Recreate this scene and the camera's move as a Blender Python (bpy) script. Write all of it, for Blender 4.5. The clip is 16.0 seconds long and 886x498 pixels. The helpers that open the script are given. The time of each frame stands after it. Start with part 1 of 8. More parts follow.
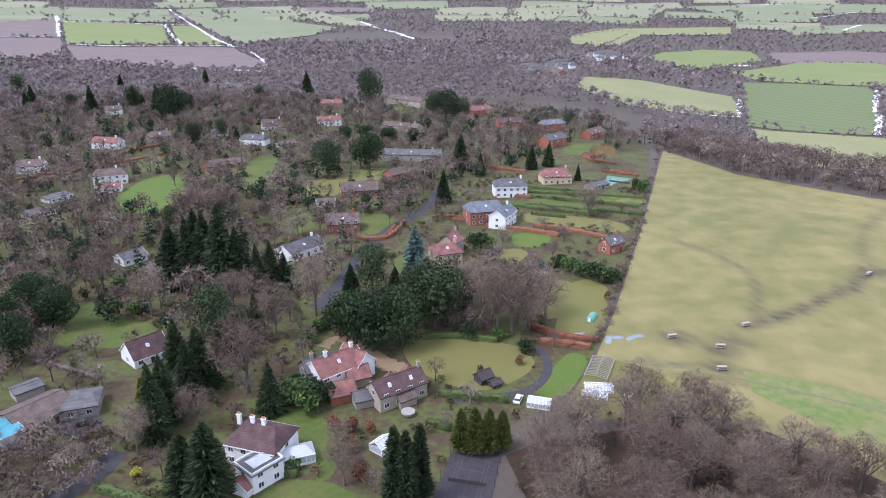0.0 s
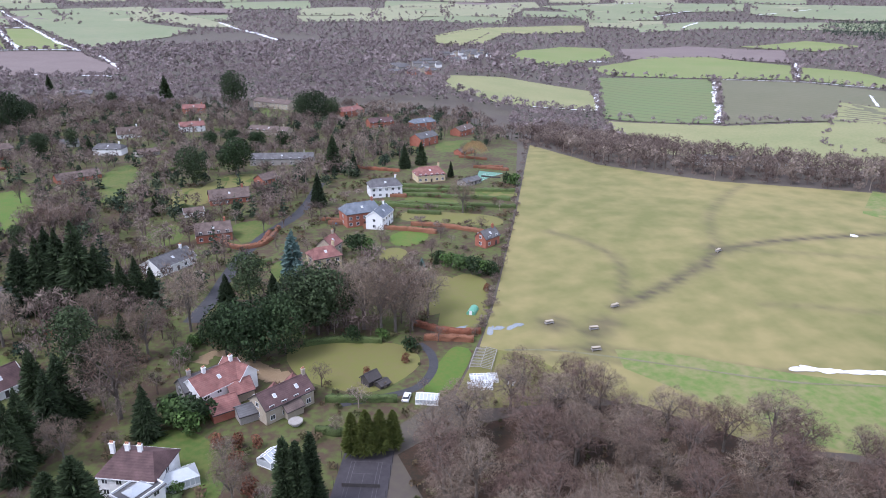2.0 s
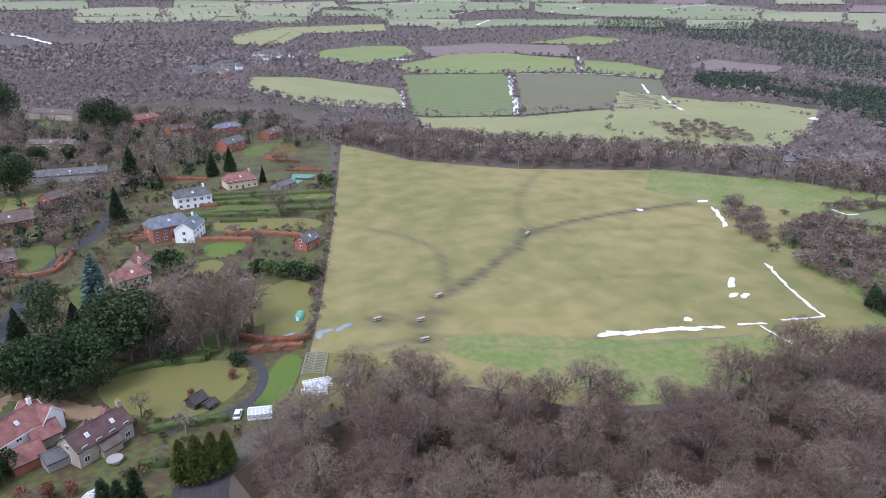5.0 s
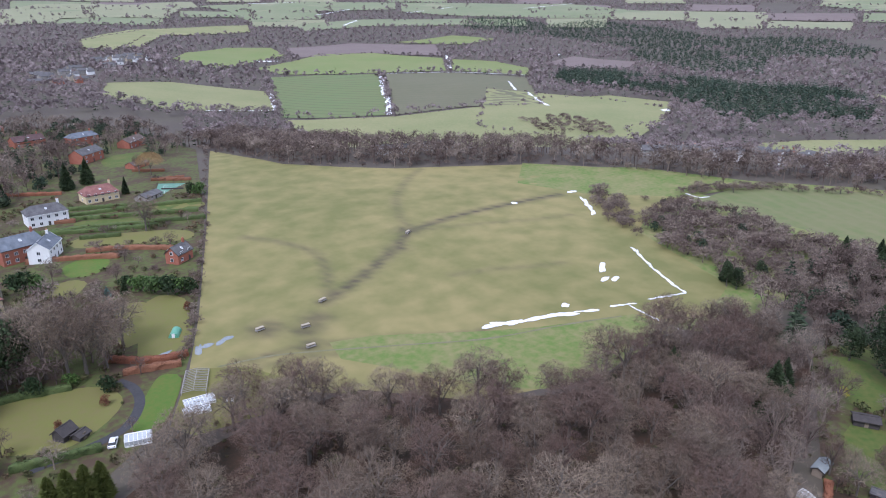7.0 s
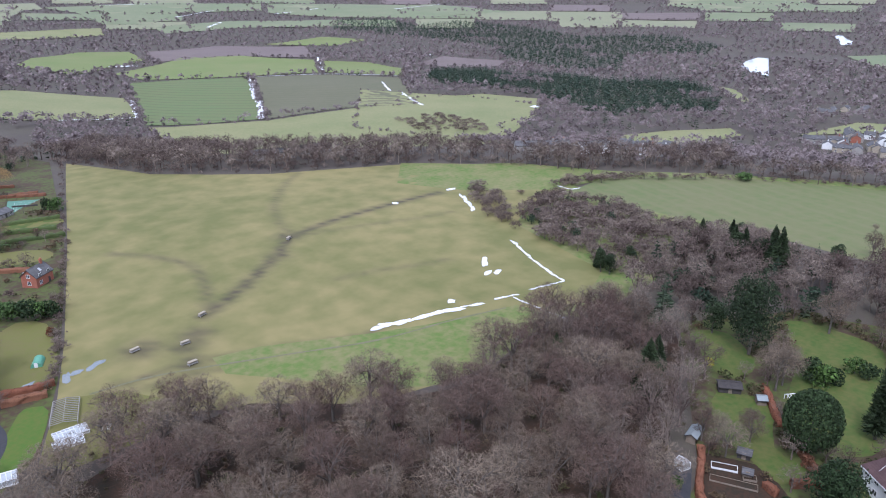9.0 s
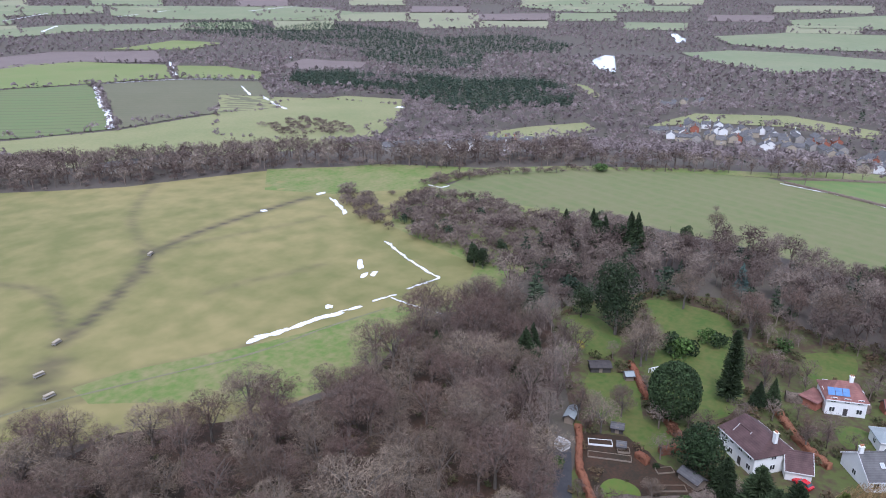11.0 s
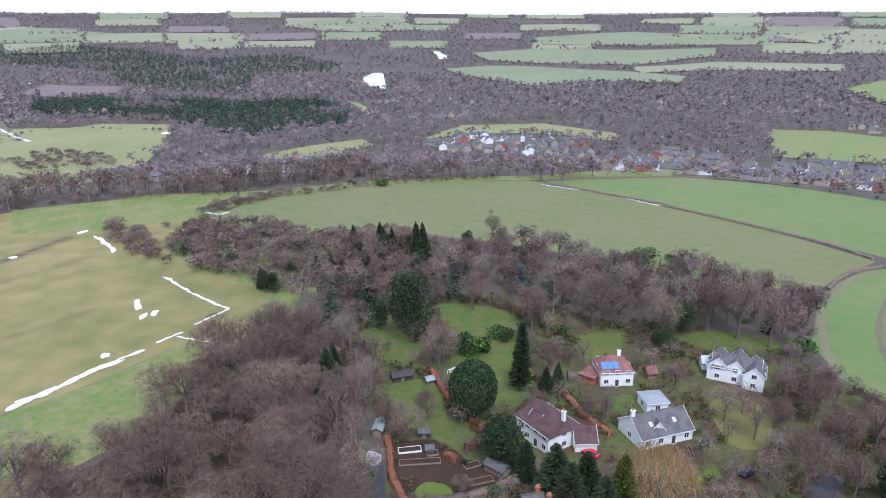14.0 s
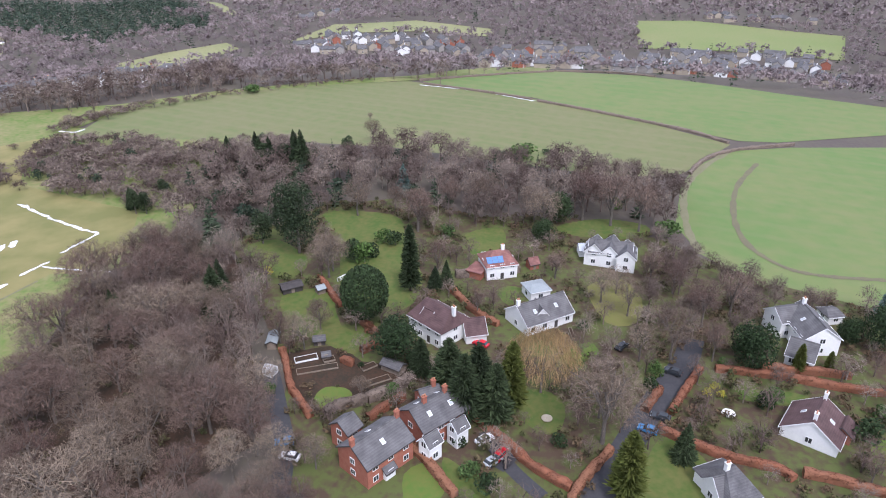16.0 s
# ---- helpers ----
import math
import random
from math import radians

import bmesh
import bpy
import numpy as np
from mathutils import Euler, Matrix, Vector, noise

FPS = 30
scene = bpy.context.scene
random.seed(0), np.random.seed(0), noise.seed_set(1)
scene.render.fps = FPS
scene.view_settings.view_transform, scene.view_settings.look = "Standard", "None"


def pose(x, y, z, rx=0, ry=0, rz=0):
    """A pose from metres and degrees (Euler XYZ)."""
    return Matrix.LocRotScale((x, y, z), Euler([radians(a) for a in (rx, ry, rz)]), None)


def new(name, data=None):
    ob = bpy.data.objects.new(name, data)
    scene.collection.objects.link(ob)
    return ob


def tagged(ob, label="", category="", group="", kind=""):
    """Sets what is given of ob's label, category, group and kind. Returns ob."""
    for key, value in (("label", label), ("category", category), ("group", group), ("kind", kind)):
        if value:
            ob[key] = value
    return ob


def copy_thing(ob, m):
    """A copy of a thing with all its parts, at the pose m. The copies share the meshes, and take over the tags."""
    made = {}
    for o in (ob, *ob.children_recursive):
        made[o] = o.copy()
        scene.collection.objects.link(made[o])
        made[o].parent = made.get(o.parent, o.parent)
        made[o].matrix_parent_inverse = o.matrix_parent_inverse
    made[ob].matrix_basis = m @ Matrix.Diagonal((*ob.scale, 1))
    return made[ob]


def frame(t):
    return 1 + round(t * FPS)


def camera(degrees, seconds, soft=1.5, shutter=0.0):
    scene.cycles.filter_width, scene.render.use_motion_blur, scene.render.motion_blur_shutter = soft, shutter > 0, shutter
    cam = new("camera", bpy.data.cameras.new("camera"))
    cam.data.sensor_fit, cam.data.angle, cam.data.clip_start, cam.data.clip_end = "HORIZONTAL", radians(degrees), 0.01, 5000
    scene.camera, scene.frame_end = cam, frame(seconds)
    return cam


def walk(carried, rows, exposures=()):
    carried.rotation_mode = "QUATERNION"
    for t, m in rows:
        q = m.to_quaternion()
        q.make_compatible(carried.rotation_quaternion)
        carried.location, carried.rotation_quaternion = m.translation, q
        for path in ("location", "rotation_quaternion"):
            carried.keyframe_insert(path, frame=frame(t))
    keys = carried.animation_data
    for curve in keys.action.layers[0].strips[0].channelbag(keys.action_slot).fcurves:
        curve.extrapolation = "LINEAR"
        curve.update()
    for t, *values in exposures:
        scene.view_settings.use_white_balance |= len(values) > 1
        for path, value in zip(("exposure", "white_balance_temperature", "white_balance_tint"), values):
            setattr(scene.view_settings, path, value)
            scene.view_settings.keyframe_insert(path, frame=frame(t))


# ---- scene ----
cam = camera(65.0, 16.0, 1.0)
walk(cam, [
    (0, pose(0, 0, 100, 69.90, 0, 0.00)),
    (0.5, pose(0, 0, 100, 69.90, 0, -2.69)),
    (1, pose(0, 0, 100, 69.91, 0, -5.34)),
    (1.5, pose(0, 0, 100, 69.91, 0, -7.98)),
    (2, pose(0, 0, 100, 69.90, 0, -10.59)),
    (2.5, pose(0, 0, 100, 69.88, 0, -13.19)),
    (3, pose(0, 0, 100, 69.86, 0, -15.80)),
    (3.5, pose(0, 0, 100, 69.85, 0, -18.39)),
    (4, pose(0, 0, 100, 69.84, 0, -20.98)),
    (6.5, pose(0, 0, 100, 69.84, 0, -33.90)),
    (7, pose(0, 0, 100, 69.84, 0, -36.51)),
    (7.5, pose(0, 0, 100, 69.84, 0, -39.10)),
    (8, pose(0, 0, 100, 69.86, 0, -41.67)),
    (8.5, pose(0, 0, 100, 69.86, 0, -44.12)),
    (9, pose(0, 0, 100, 69.90, 0, -46.68)),
    (11.5, pose(0, 0, 100, 70.02, 0, -60.75)),
    (12, pose(0, 0, 100, 70.02, 0, -64.02)),
    (12.5, pose(0, 0, 100, 70.01, 0, -67.09)),
    (13, pose(0, 0, 100, 70.01, 0, -69.92)),
    (13.5, pose(0, 0, 100, 70.00, 0, -72.77)),
    (13.7, pose(0, 0, 100, 70.55, 0, -73.95)),
    (13.8, pose(0, 0, 100, 71.00, 0, -74.58)),
    (14, pose(0, 0, 100, 71.45, 0, -75.82)),
    (14.5, pose(0, 0, 100, 70.45, 0, -78.58)),
    (15, pose(0, 0, 100, 69.15, 0, -81.09)),
    (15.5, pose(0, 0, 100, 67.36, 0, -83.60)),
    (16, pose(0, 0, 100, 63.58, 0, -86.03)),
], [(0, 1.2, 5700, 22), (3, 1.1, 5650, 21), (7, 0.88, 5600, 20), (9, 0.87, 5550, 19), (12.5, 1.0, 5550, 19), (14, 1.01, 5550, 19), (14.5, 1.0, 5650, 20), (16, 1.18, 5900, 21)])

# ---- light: bright overcast, pale sun behind thin cloud ----
SUN_EL, SUN_AZ = 55.0, -115.0
world = bpy.data.worlds.new("sky")
scene.world = world
world.use_nodes = True
wn, wl = world.node_tree.nodes, world.node_tree.links
sky = wn.new("ShaderNodeTexSky")
sky.sky_type, sky.sun_disc = "NISHITA", False
sky.sun_elevation, sky.sun_rotation = radians(SUN_EL), radians(SUN_AZ)
sky.air_density, sky.dust_density, sky.ozone_density = 1.0, 1.0, 1.0
pale = wn.new("ShaderNodeHueSaturation")
pale.inputs["Saturation"].default_value = 0.6
wl.new(sky.outputs[0], pale.inputs["Color"])
cloud = wn.new("ShaderNodeMix")
cloud.data_type = "RGBA"
cloud.inputs["Factor"].default_value, cloud.inputs["B"].default_value = 0.6, (4.4, 4.65, 5.0, 1)
wl.new(pale.outputs[0], cloud.inputs["A"])
wl.new(cloud.outputs["Result"], wn["Background"].inputs[0])
wn["Background"].inputs[1].default_value = 0.138
sun = new("sun", bpy.data.lights.new("sun", "SUN"))
sun.data.energy, sun.data.angle, sun.data.color = 1.3, radians(16), (1.0, 0.97, 0.93)
sun.matrix_world = pose(0, 0, 300, 90 - SUN_EL, 0, 180 - SUN_AZ)


# ---- materials ----
def material(name, a, b, size=2.0, rough=0.9, bump=0.0, fine=6.0, by="", c=None, metal=0.0, spec=0.3, soft=False, grain=0.0, span=0.16):
    """Two colours mixed by noise at two scales; by: 'object' or 'tint' adds a change from piece to piece."""
    m = bpy.data.materials.new(name)
    m.use_nodes = True
    n, l = m.node_tree.nodes, m.node_tree.links
    p = n["Principled BSDF"]
    p.inputs["Roughness"].default_value, p.inputs["Metallic"].default_value = rough, metal
    p.inputs["Specular IOR Level"].default_value = spec
    co = n.new("ShaderNodeNewGeometry").outputs["Position"]
    big, small = n.new("ShaderNodeTexNoise"), n.new("ShaderNodeTexNoise")
    for node, s, d in ((big, size, 4), (small, size / fine, 3)):
        node.inputs["Scale"].default_value, node.inputs["Detail"].default_value = 1.0 / s, d
        l.new(co, node.inputs["Vector"])
    mix = n.new("ShaderNodeMix")
    mix.data_type = "RGBA"
    mix.inputs["A"].default_value, mix.inputs["B"].default_value = (*a, 1), (*b, 1)
    add = n.new("ShaderNodeMath")
    add.operation = "MULTIPLY_ADD"
    add.inputs[1].default_value = 0.5
    l.new(small.outputs["Fac"], add.inputs[0])
    half = n.new("ShaderNodeMath")
    half.operation = "MULTIPLY"
    half.inputs[1].default_value = 0.5
    l.new(big.outputs["Fac"], half.inputs[0])
    l.new(half.outputs[0], add.inputs[2])
    ramp = n.new("ShaderNodeMapRange")
    ramp.inputs["From Min"].default_value, ramp.inputs["From Max"].default_value = 0.5 - span, 0.5 + span
    l.new(add.outputs[0], ramp.inputs["Value"])
    l.new(ramp.outputs[0], mix.inputs["Factor"])
    out = mix.outputs["Result"]
    if by:
        if by == "object":
            rnd = n.new("ShaderNodeObjectInfo").outputs["Random"]
        else:
            at = n.new("ShaderNodeAttribute")
            at.attribute_name = "tint"
            rnd = at.outputs["Fac"]
        m2 = n.new("ShaderNodeMix")
        m2.data_type = "RGBA"
        m2.inputs["B"].default_value = (*(c or b), 1)
        l.new(out, m2.inputs["A"])
        l.new(rnd, m2.inputs["Factor"])
        out = m2.outputs["Result"]
    if grain:
        isl = n.new("ShaderNodeMapRange")
        isl.inputs["To Min"].default_value, isl.inputs["To Max"].default_value = 1 - grain, 1 + grain
        l.new(n.new("ShaderNodeNewGeometry").outputs["Random Per Island"], isl.inputs["Value"])
        m3 = n.new("ShaderNodeVectorMath")
        m3.operation = "SCALE"
        l.new(out, m3.inputs[0]), l.new(isl.outputs[0], m3.inputs["Scale"])
        out = m3.outputs[0]
    l.new(out, p.inputs["Base Color"])
    if bump:
        bn = n.new("ShaderNodeBump")
        bn.inputs["Strength"].default_value, bn.inputs["Distance"].default_value = 0.6, bump
        l.new(add.outputs[0], bn.inputs["Height"])
        l.new(bn.outputs[0], p.inputs["Normal"])
    if soft:
        at = n.new("ShaderNodeAttribute")
        at.attribute_name = "tint"
        mul = n.new("ShaderNodeMath")
        mul.operation = "MULTIPLY_ADD"
        mul.inputs[1].default_value = 1.6
        sub = n.new("ShaderNodeMath")
        sub.operation, sub.inputs[1].default_value = "SUBTRACT", 0.62
        l.new(at.outputs["Fac"], mul.inputs[0]), l.new(add.outputs[0], sub.inputs[0]), l.new(sub.outputs[0], mul.inputs[2])
        mul.use_clamp = True
        l.new(mul.outputs[0], p.inputs["Alpha"])
    return m


def rows_on(m, angle, step, colour, amount=0.6, width=0.35):
    """Long parallel rows (drilling, wheel lines, tile courses) laid over a material."""
    n, l = m.node_tree.nodes, m.node_tree.links
    p = n["Principled BSDF"]
    old = p.inputs["Base Color"].links[0].from_socket
    co = n.new("ShaderNodeNewGeometry").outputs["Position"]
    rot = n.new("ShaderNodeMapping")
    rot.vector_type = "TEXTURE"
    rot.inputs["Rotation"].default_value[2] = radians(angle)
    wave = n.new("ShaderNodeTexWave")
    wave.inputs["Scale"].default_value = 0.314 / step
    wave.inputs["Distortion"].default_value, wave.inputs["Detail"].default_value = 0.6, 2
    wave.inputs["Detail Scale"].default_value = 0.3
    cut = n.new("ShaderNodeMapRange")
    cut.inputs["From Min"].default_value, cut.inputs["From Max"].default_value = 1 - width, 1.0
    cut.inputs["To Max"].default_value = amount
    mix = n.new("ShaderNodeMix")
    mix.data_type = "RGBA"
    mix.inputs["B"].default_value = (*colour, 1)
    l.new(co, rot.inputs["Vector"]), l.new(rot.outputs[0], wave.inputs["Vector"])
    l.new(wave.outputs["Fac"], cut.inputs["Value"]), l.new(cut.outputs[0], mix.inputs["Factor"])
    l.new(old, mix.inputs["A"]), l.new(mix.outputs["Result"], p.inputs["Base Color"])
    return m


def courses_on(m, step=0.3, amount=0.17):
    """Level courses of slates or tiles up a roof."""
    n, l = m.node_tree.nodes, m.node_tree.links
    p = n["Principled BSDF"]
    old = p.inputs["Base Color"].links[0].from_socket
    wave = n.new("ShaderNodeTexWave")
    wave.bands_direction, wave.wave_profile = "Z", "SAW"
    wave.inputs["Scale"].default_value, wave.inputs["Distortion"].default_value = 0.314 / step, 0.35
    l.new(n.new("ShaderNodeNewGeometry").outputs["Position"], wave.inputs["Vector"])
    worn = n.new("ShaderNodeTexNoise")
    worn.inputs["Scale"].default_value, worn.inputs["Detail"].default_value = 0.45, 5
    l.new(n.new("ShaderNodeNewGeometry").outputs["Position"], worn.inputs["Vector"])
    a, b = n.new("ShaderNodeMapRange"), n.new("ShaderNodeMapRange")
    a.inputs["To Min"].default_value, a.inputs["To Max"].default_value = 1 + amount * 0.4, 1 - amount
    b.inputs["From Min"].default_value, b.inputs["From Max"].default_value = 0.3, 0.7
    b.inputs["To Min"].default_value, b.inputs["To Max"].default_value = 0.72, 1.25
    k, out = n.new("ShaderNodeMath"), n.new("ShaderNodeVectorMath")
    k.operation, out.operation = "MULTIPLY", "SCALE"
    l.new(wave.outputs["Fac"], a.inputs["Value"]), l.new(worn.outputs["Fac"], b.inputs["Value"])
    l.new(a.outputs[0], k.inputs[0]), l.new(b.outputs[0], k.inputs[1])
    l.new(old, out.inputs[0]), l.new(k.outputs[0], out.inputs["Scale"])
    l.new(out.outputs[0], p.inputs["Base Color"])
    return m


LAND = material("rough_land", (0.088, 0.07, 0.062), (0.105, 0.092, 0.066), 25, bump=0.4, fine=12)
GARDEN = material("garden_ground", (0.088, 0.105, 0.03), (0.076, 0.05, 0.032), 13, bump=0.3, fine=7, span=0.075)
PLANTS = material("garden_planting", (0.048, 0.072, 0.02), (0.085, 0.066, 0.034), 5, by="tint", c=(0.13, 0.084, 0.05), grain=0.4)
LITTER = material("leaf_litter", (0.062, 0.034, 0.02), (0.032, 0.026, 0.016), 5, bump=0.3, fine=10, span=0.1)
PASTURE = material("winter_pasture", (0.262, 0.222, 0.092), (0.155, 0.155, 0.052), 95, bump=0.1, fine=9, span=0.125, by="tint", c=(0.07, 0.056, 0.042))
STRIP = material("green_strip_grass", (0.118, 0.178, 0.04), (0.225, 0.205, 0.09), 14, bump=0.15, span=0.13)
GRASS = material("field_grass", (0.15, 0.2, 0.058), (0.2, 0.21, 0.085), 70, fine=30)
PALE = material("pale_grass", (0.26, 0.25, 0.12), (0.185, 0.205, 0.085), 60, fine=25)
# distance haze mixed into both far grass colours: greyer and bluer than near grass
HAZE_GREEN = material("hazed_green_field", (0.165, 0.20, 0.105), (0.215, 0.225, 0.13), 150, fine=12)
HAZE_PALE = material("hazed_pale_field", (0.26, 0.255, 0.155), (0.21, 0.225, 0.13), 150, fine=12)
WHEAT = rows_on(material("winter_wheat", (0.125, 0.175, 0.065), (0.15, 0.165, 0.07), 50, fine=7), 40, 22, (0.10, 0.105, 0.05), 0.7, 0.12)
WHEAT2 = rows_on(material("young_wheat", (0.112, 0.18, 0.052), (0.16, 0.185, 0.068), 70, fine=9, span=0.13), -22, 11, (0.175, 0.18, 0.082), 0.25, 0.4)
OLIVEW = rows_on(material("thin_wheat", (0.132, 0.16, 0.058), (0.168, 0.166, 0.076), 60, fine=12, span=0.12), -22, 11, (0.19, 0.176, 0.09), 0.32, 0.4)
BROWN = rows_on(material("sown_soil", (0.15, 0.14, 0.085), (0.125, 0.125, 0.07), 60, fine=9), 32, 16, (0.11, 0.12, 0.065), 0.5, 0.2)
SOIL = material("bare_soil", (0.15, 0.115, 0.105), (0.19, 0.15, 0.135), 50, bump=0.1, fine=9)
LAWN = material("lawn", (0.066, 0.108, 0.02), (0.118, 0.122, 0.035), 9, bump=0.06, fine=6, span=0.12)
LAWN2 = material("bright_lawn", (0.078, 0.145, 0.022), (0.115, 0.14, 0.03), 8, bump=0.05, fine=7, span=0.12)
MOSSY = material("mossy_lawn", (0.15, 0.155, 0.04), (0.165, 0.145, 0.055), 10, bump=0.08, fine=6)
MUD = material("trodden_mud", (0.12, 0.105, 0.07), (0.15, 0.14, 0.07), 5, rough=0.8, bump=0.1)
SNOW = material("old_snow", (0.78, 0.79, 0.82), (0.68, 0.69, 0.71), 3, rough=0.6, bump=0.15)
WATER = material("standing_water", (0.16, 0.19, 0.2), (0.25, 0.27, 0.27), 4, rough=0.12, spec=0.8)
# river: the sky's reflection is put into the pale base colour, besides its gloss
RIVER = material("river_painted_sky", (0.55, 0.58, 0.60), (0.62, 0.65, 0.67), 40, rough=0.08, spec=0.8)
ROAD = material("asphalt", (0.045, 0.045, 0.05), (0.065, 0.063, 0.066), 4, rough=0.85, bump=0.02)
GRAVEL = material("ochre_gravel", (0.22, 0.15, 0.085), (0.27, 0.2, 0.12), 3, bump=0.03)
TRACK = material("pale_farm_track", (0.2, 0.185, 0.115), (0.15, 0.15, 0.075), 5, bump=0.05)
COURT_G = material("green_court", (0.11, 0.23, 0.17), (0.13, 0.26, 0.19), 6, rough=0.8)
COURT_D = material("dark_court", (0.045, 0.04, 0.045), (0.065, 0.058, 0.062), 6, rough=0.85)
PAINT_W = material("white_line", (0.6, 0.62, 0.6), (0.5, 0.52, 0.5), 2)
BARK = material("grey_bark", (0.095, 0.077, 0.062), (0.165, 0.147, 0.125), 1.0, bump=0.03)
TWIG = material("bare_twigs", (0.165, 0.118, 0.086), (0.062, 0.043, 0.032), 4, by="object", c=(0.235, 0.184, 0.135), grain=0.42)
TWIG_P = material("purple_twigs", (0.15, 0.096, 0.076), (0.064, 0.041, 0.034), 4, by="object", c=(0.175, 0.123, 0.095), grain=0.42)
TWIG_S = material("bare_wood_twigs", (0.135, 0.096, 0.079), (0.072, 0.051, 0.043), 12, by="tint", c=(0.235, 0.188, 0.152), grain=0.38)
# haze of distance put into the twig colour: paler and greyer than TWIG_S
TWIG_HAZED = material("hazed_bare_wood", (0.24, 0.192, 0.183), (0.14, 0.112, 0.112), 130, by="tint", c=(0.255, 0.21, 0.2), grain=0.13, span=0.08)
WILLOW = material("willow_twigs", (0.36, 0.24, 0.11), (0.28, 0.19, 0.09), 3, grain=0.4)
NEEDLE = material("dark_needles", (0.016, 0.029, 0.013), (0.034, 0.05, 0.021), 2.5, by="object", c=(0.048, 0.07, 0.029), grain=0.5)
NEEDLE_S = material("plantation_needles", (0.02, 0.037, 0.022), (0.036, 0.056, 0.031), 20, by="tint", c=(0.07, 0.09, 0.05), grain=0.4)
NEEDLE_P = material("forest_needles", (0.022, 0.045, 0.032), (0.04, 0.065, 0.042), 40, by="tint", c=(0.07, 0.09, 0.058), grain=0.4)
LEAF = material("evergreen_leaves", (0.014, 0.029, 0.01), (0.027, 0.048, 0.016), 2, by="object", c=(0.034, 0.056, 0.02), grain=0.5)
LEAF_L = material("light_evergreen_leaves", (0.05, 0.1, 0.022), (0.08, 0.13, 0.03), 2, by="object", c=(0.06, 0.1, 0.03), grain=0.5)
BLUE = material("blue_conifer_needles", (0.09, 0.15, 0.13), (0.13, 0.19, 0.17), 2)
GOLD = material("golden_conifer_needles", (0.22, 0.19, 0.02), (0.16, 0.16, 0.025), 2)
OLIVE = material("olive_conifer_needles", (0.075, 0.10, 0.02), (0.11, 0.12, 0.025), 2)
BEECH = material("copper_beech_leaves", (0.2, 0.072, 0.038), (0.12, 0.05, 0.03), 2.0, by="object", c=(0.17, 0.08, 0.045), grain=0.5)
HEDGE_G = material("green_hedge_leaves", (0.05, 0.075, 0.025), (0.075, 0.095, 0.03), 2, grain=0.5)
HEDGE_B = material("bare_hedge_twigs", (0.1, 0.08, 0.062), (0.15, 0.115, 0.09), 3, grain=0.5)
YELLOW = material("yellow_gorse_leaves", (0.42, 0.36, 0.03), (0.3, 0.3, 0.05), 1.5)
RENDER_W = material("white_render", (0.72, 0.72, 0.70), (0.80, 0.80, 0.78), 3, rough=0.85, bump=0.01)
CREAM = material("cream_render", (0.55, 0.45, 0.27), (0.62, 0.52, 0.33), 3, bump=0.01)
BRICK = material("red_brick", (0.29, 0.095, 0.06), (0.36, 0.15, 0.10), 1.2, bump=0.02)
STONE = material("buff_stone", (0.32, 0.27, 0.2), (0.42, 0.37, 0.29), 1.2, bump=0.03)
GREYST = material("grey_stone", (0.27, 0.25, 0.22), (0.36, 0.34, 0.31), 1.5, bump=0.03)
SLATE = courses_on(material("grey_slate", (0.082, 0.08, 0.084), (0.135, 0.13, 0.13), 1.5, rough=0.8, bump=0.02, by="object", c=(0.13, 0.125, 0.124)))
BSLATE = courses_on(material("blue_slate", (0.125, 0.145, 0.17), (0.165, 0.182, 0.205), 1.5, rough=0.75, bump=0.02))
PURPLE = courses_on(material("plum_tiles", (0.085, 0.05, 0.05), (0.12, 0.073, 0.068), 1.5, rough=0.8, bump=0.02))
REDTILE = courses_on(material("red_tiles", (0.2, 0.085, 0.073), (0.26, 0.13, 0.11), 1.5, rough=0.8, bump=0.02))
BROWNTILE = courses_on(material("brown_tiles", (0.115, 0.082, 0.07), (0.16, 0.122, 0.105), 1.5, rough=0.8, bump=0.02))
WHITE = material("white_paint", (0.8, 0.8, 0.8), (0.74, 0.74, 0.73), 1, rough=0.45)
GLASS = material("window_glass", (0.03, 0.035, 0.04), (0.05, 0.055, 0.06), 1, rough=0.06, spec=0.7)
CLEAR = material("conservatory_glass", (0.42, 0.45, 0.47), (0.5, 0.53, 0.54), 2, rough=0.1, spec=0.7)
TIMBER = material("dark_timber", (0.05, 0.045, 0.045), (0.08, 0.07, 0.065), 1)
WOOD = material("weathered_wood", (0.2, 0.16, 0.12), (0.27, 0.22, 0.17), 1)
TARP = material("green_polythene", (0.09, 0.3, 0.19), (0.16, 0.38, 0.27), 1, rough=0.4)
TEALROOF = material("turquoise_sheet", (0.24, 0.27, 0.275), (0.3, 0.33, 0.33), 2, rough=0.5)
TURQ = material("turquoise_cladding", (0.06, 0.26, 0.32), (0.09, 0.32, 0.37), 2, rough=0.5)
SOLAR = material("solar_panel_glass", (0.10, 0.2, 0.4), (0.14, 0.26, 0.46), 1, rough=0.15)
RUBBER = material("tyre_rubber", (0.02, 0.02, 0.02), (0.03, 0.03, 0.03), 1)
POT = material("terracotta", (0.4, 0.18, 0.1), (0.48, 0.24, 0.15), 1)


# ---- the land ----
def sstep(a, b, v):
    u = np.clip((v - a) / (b - a), 0.0, 1.0)
    return u * u * (3 - 2 * u)


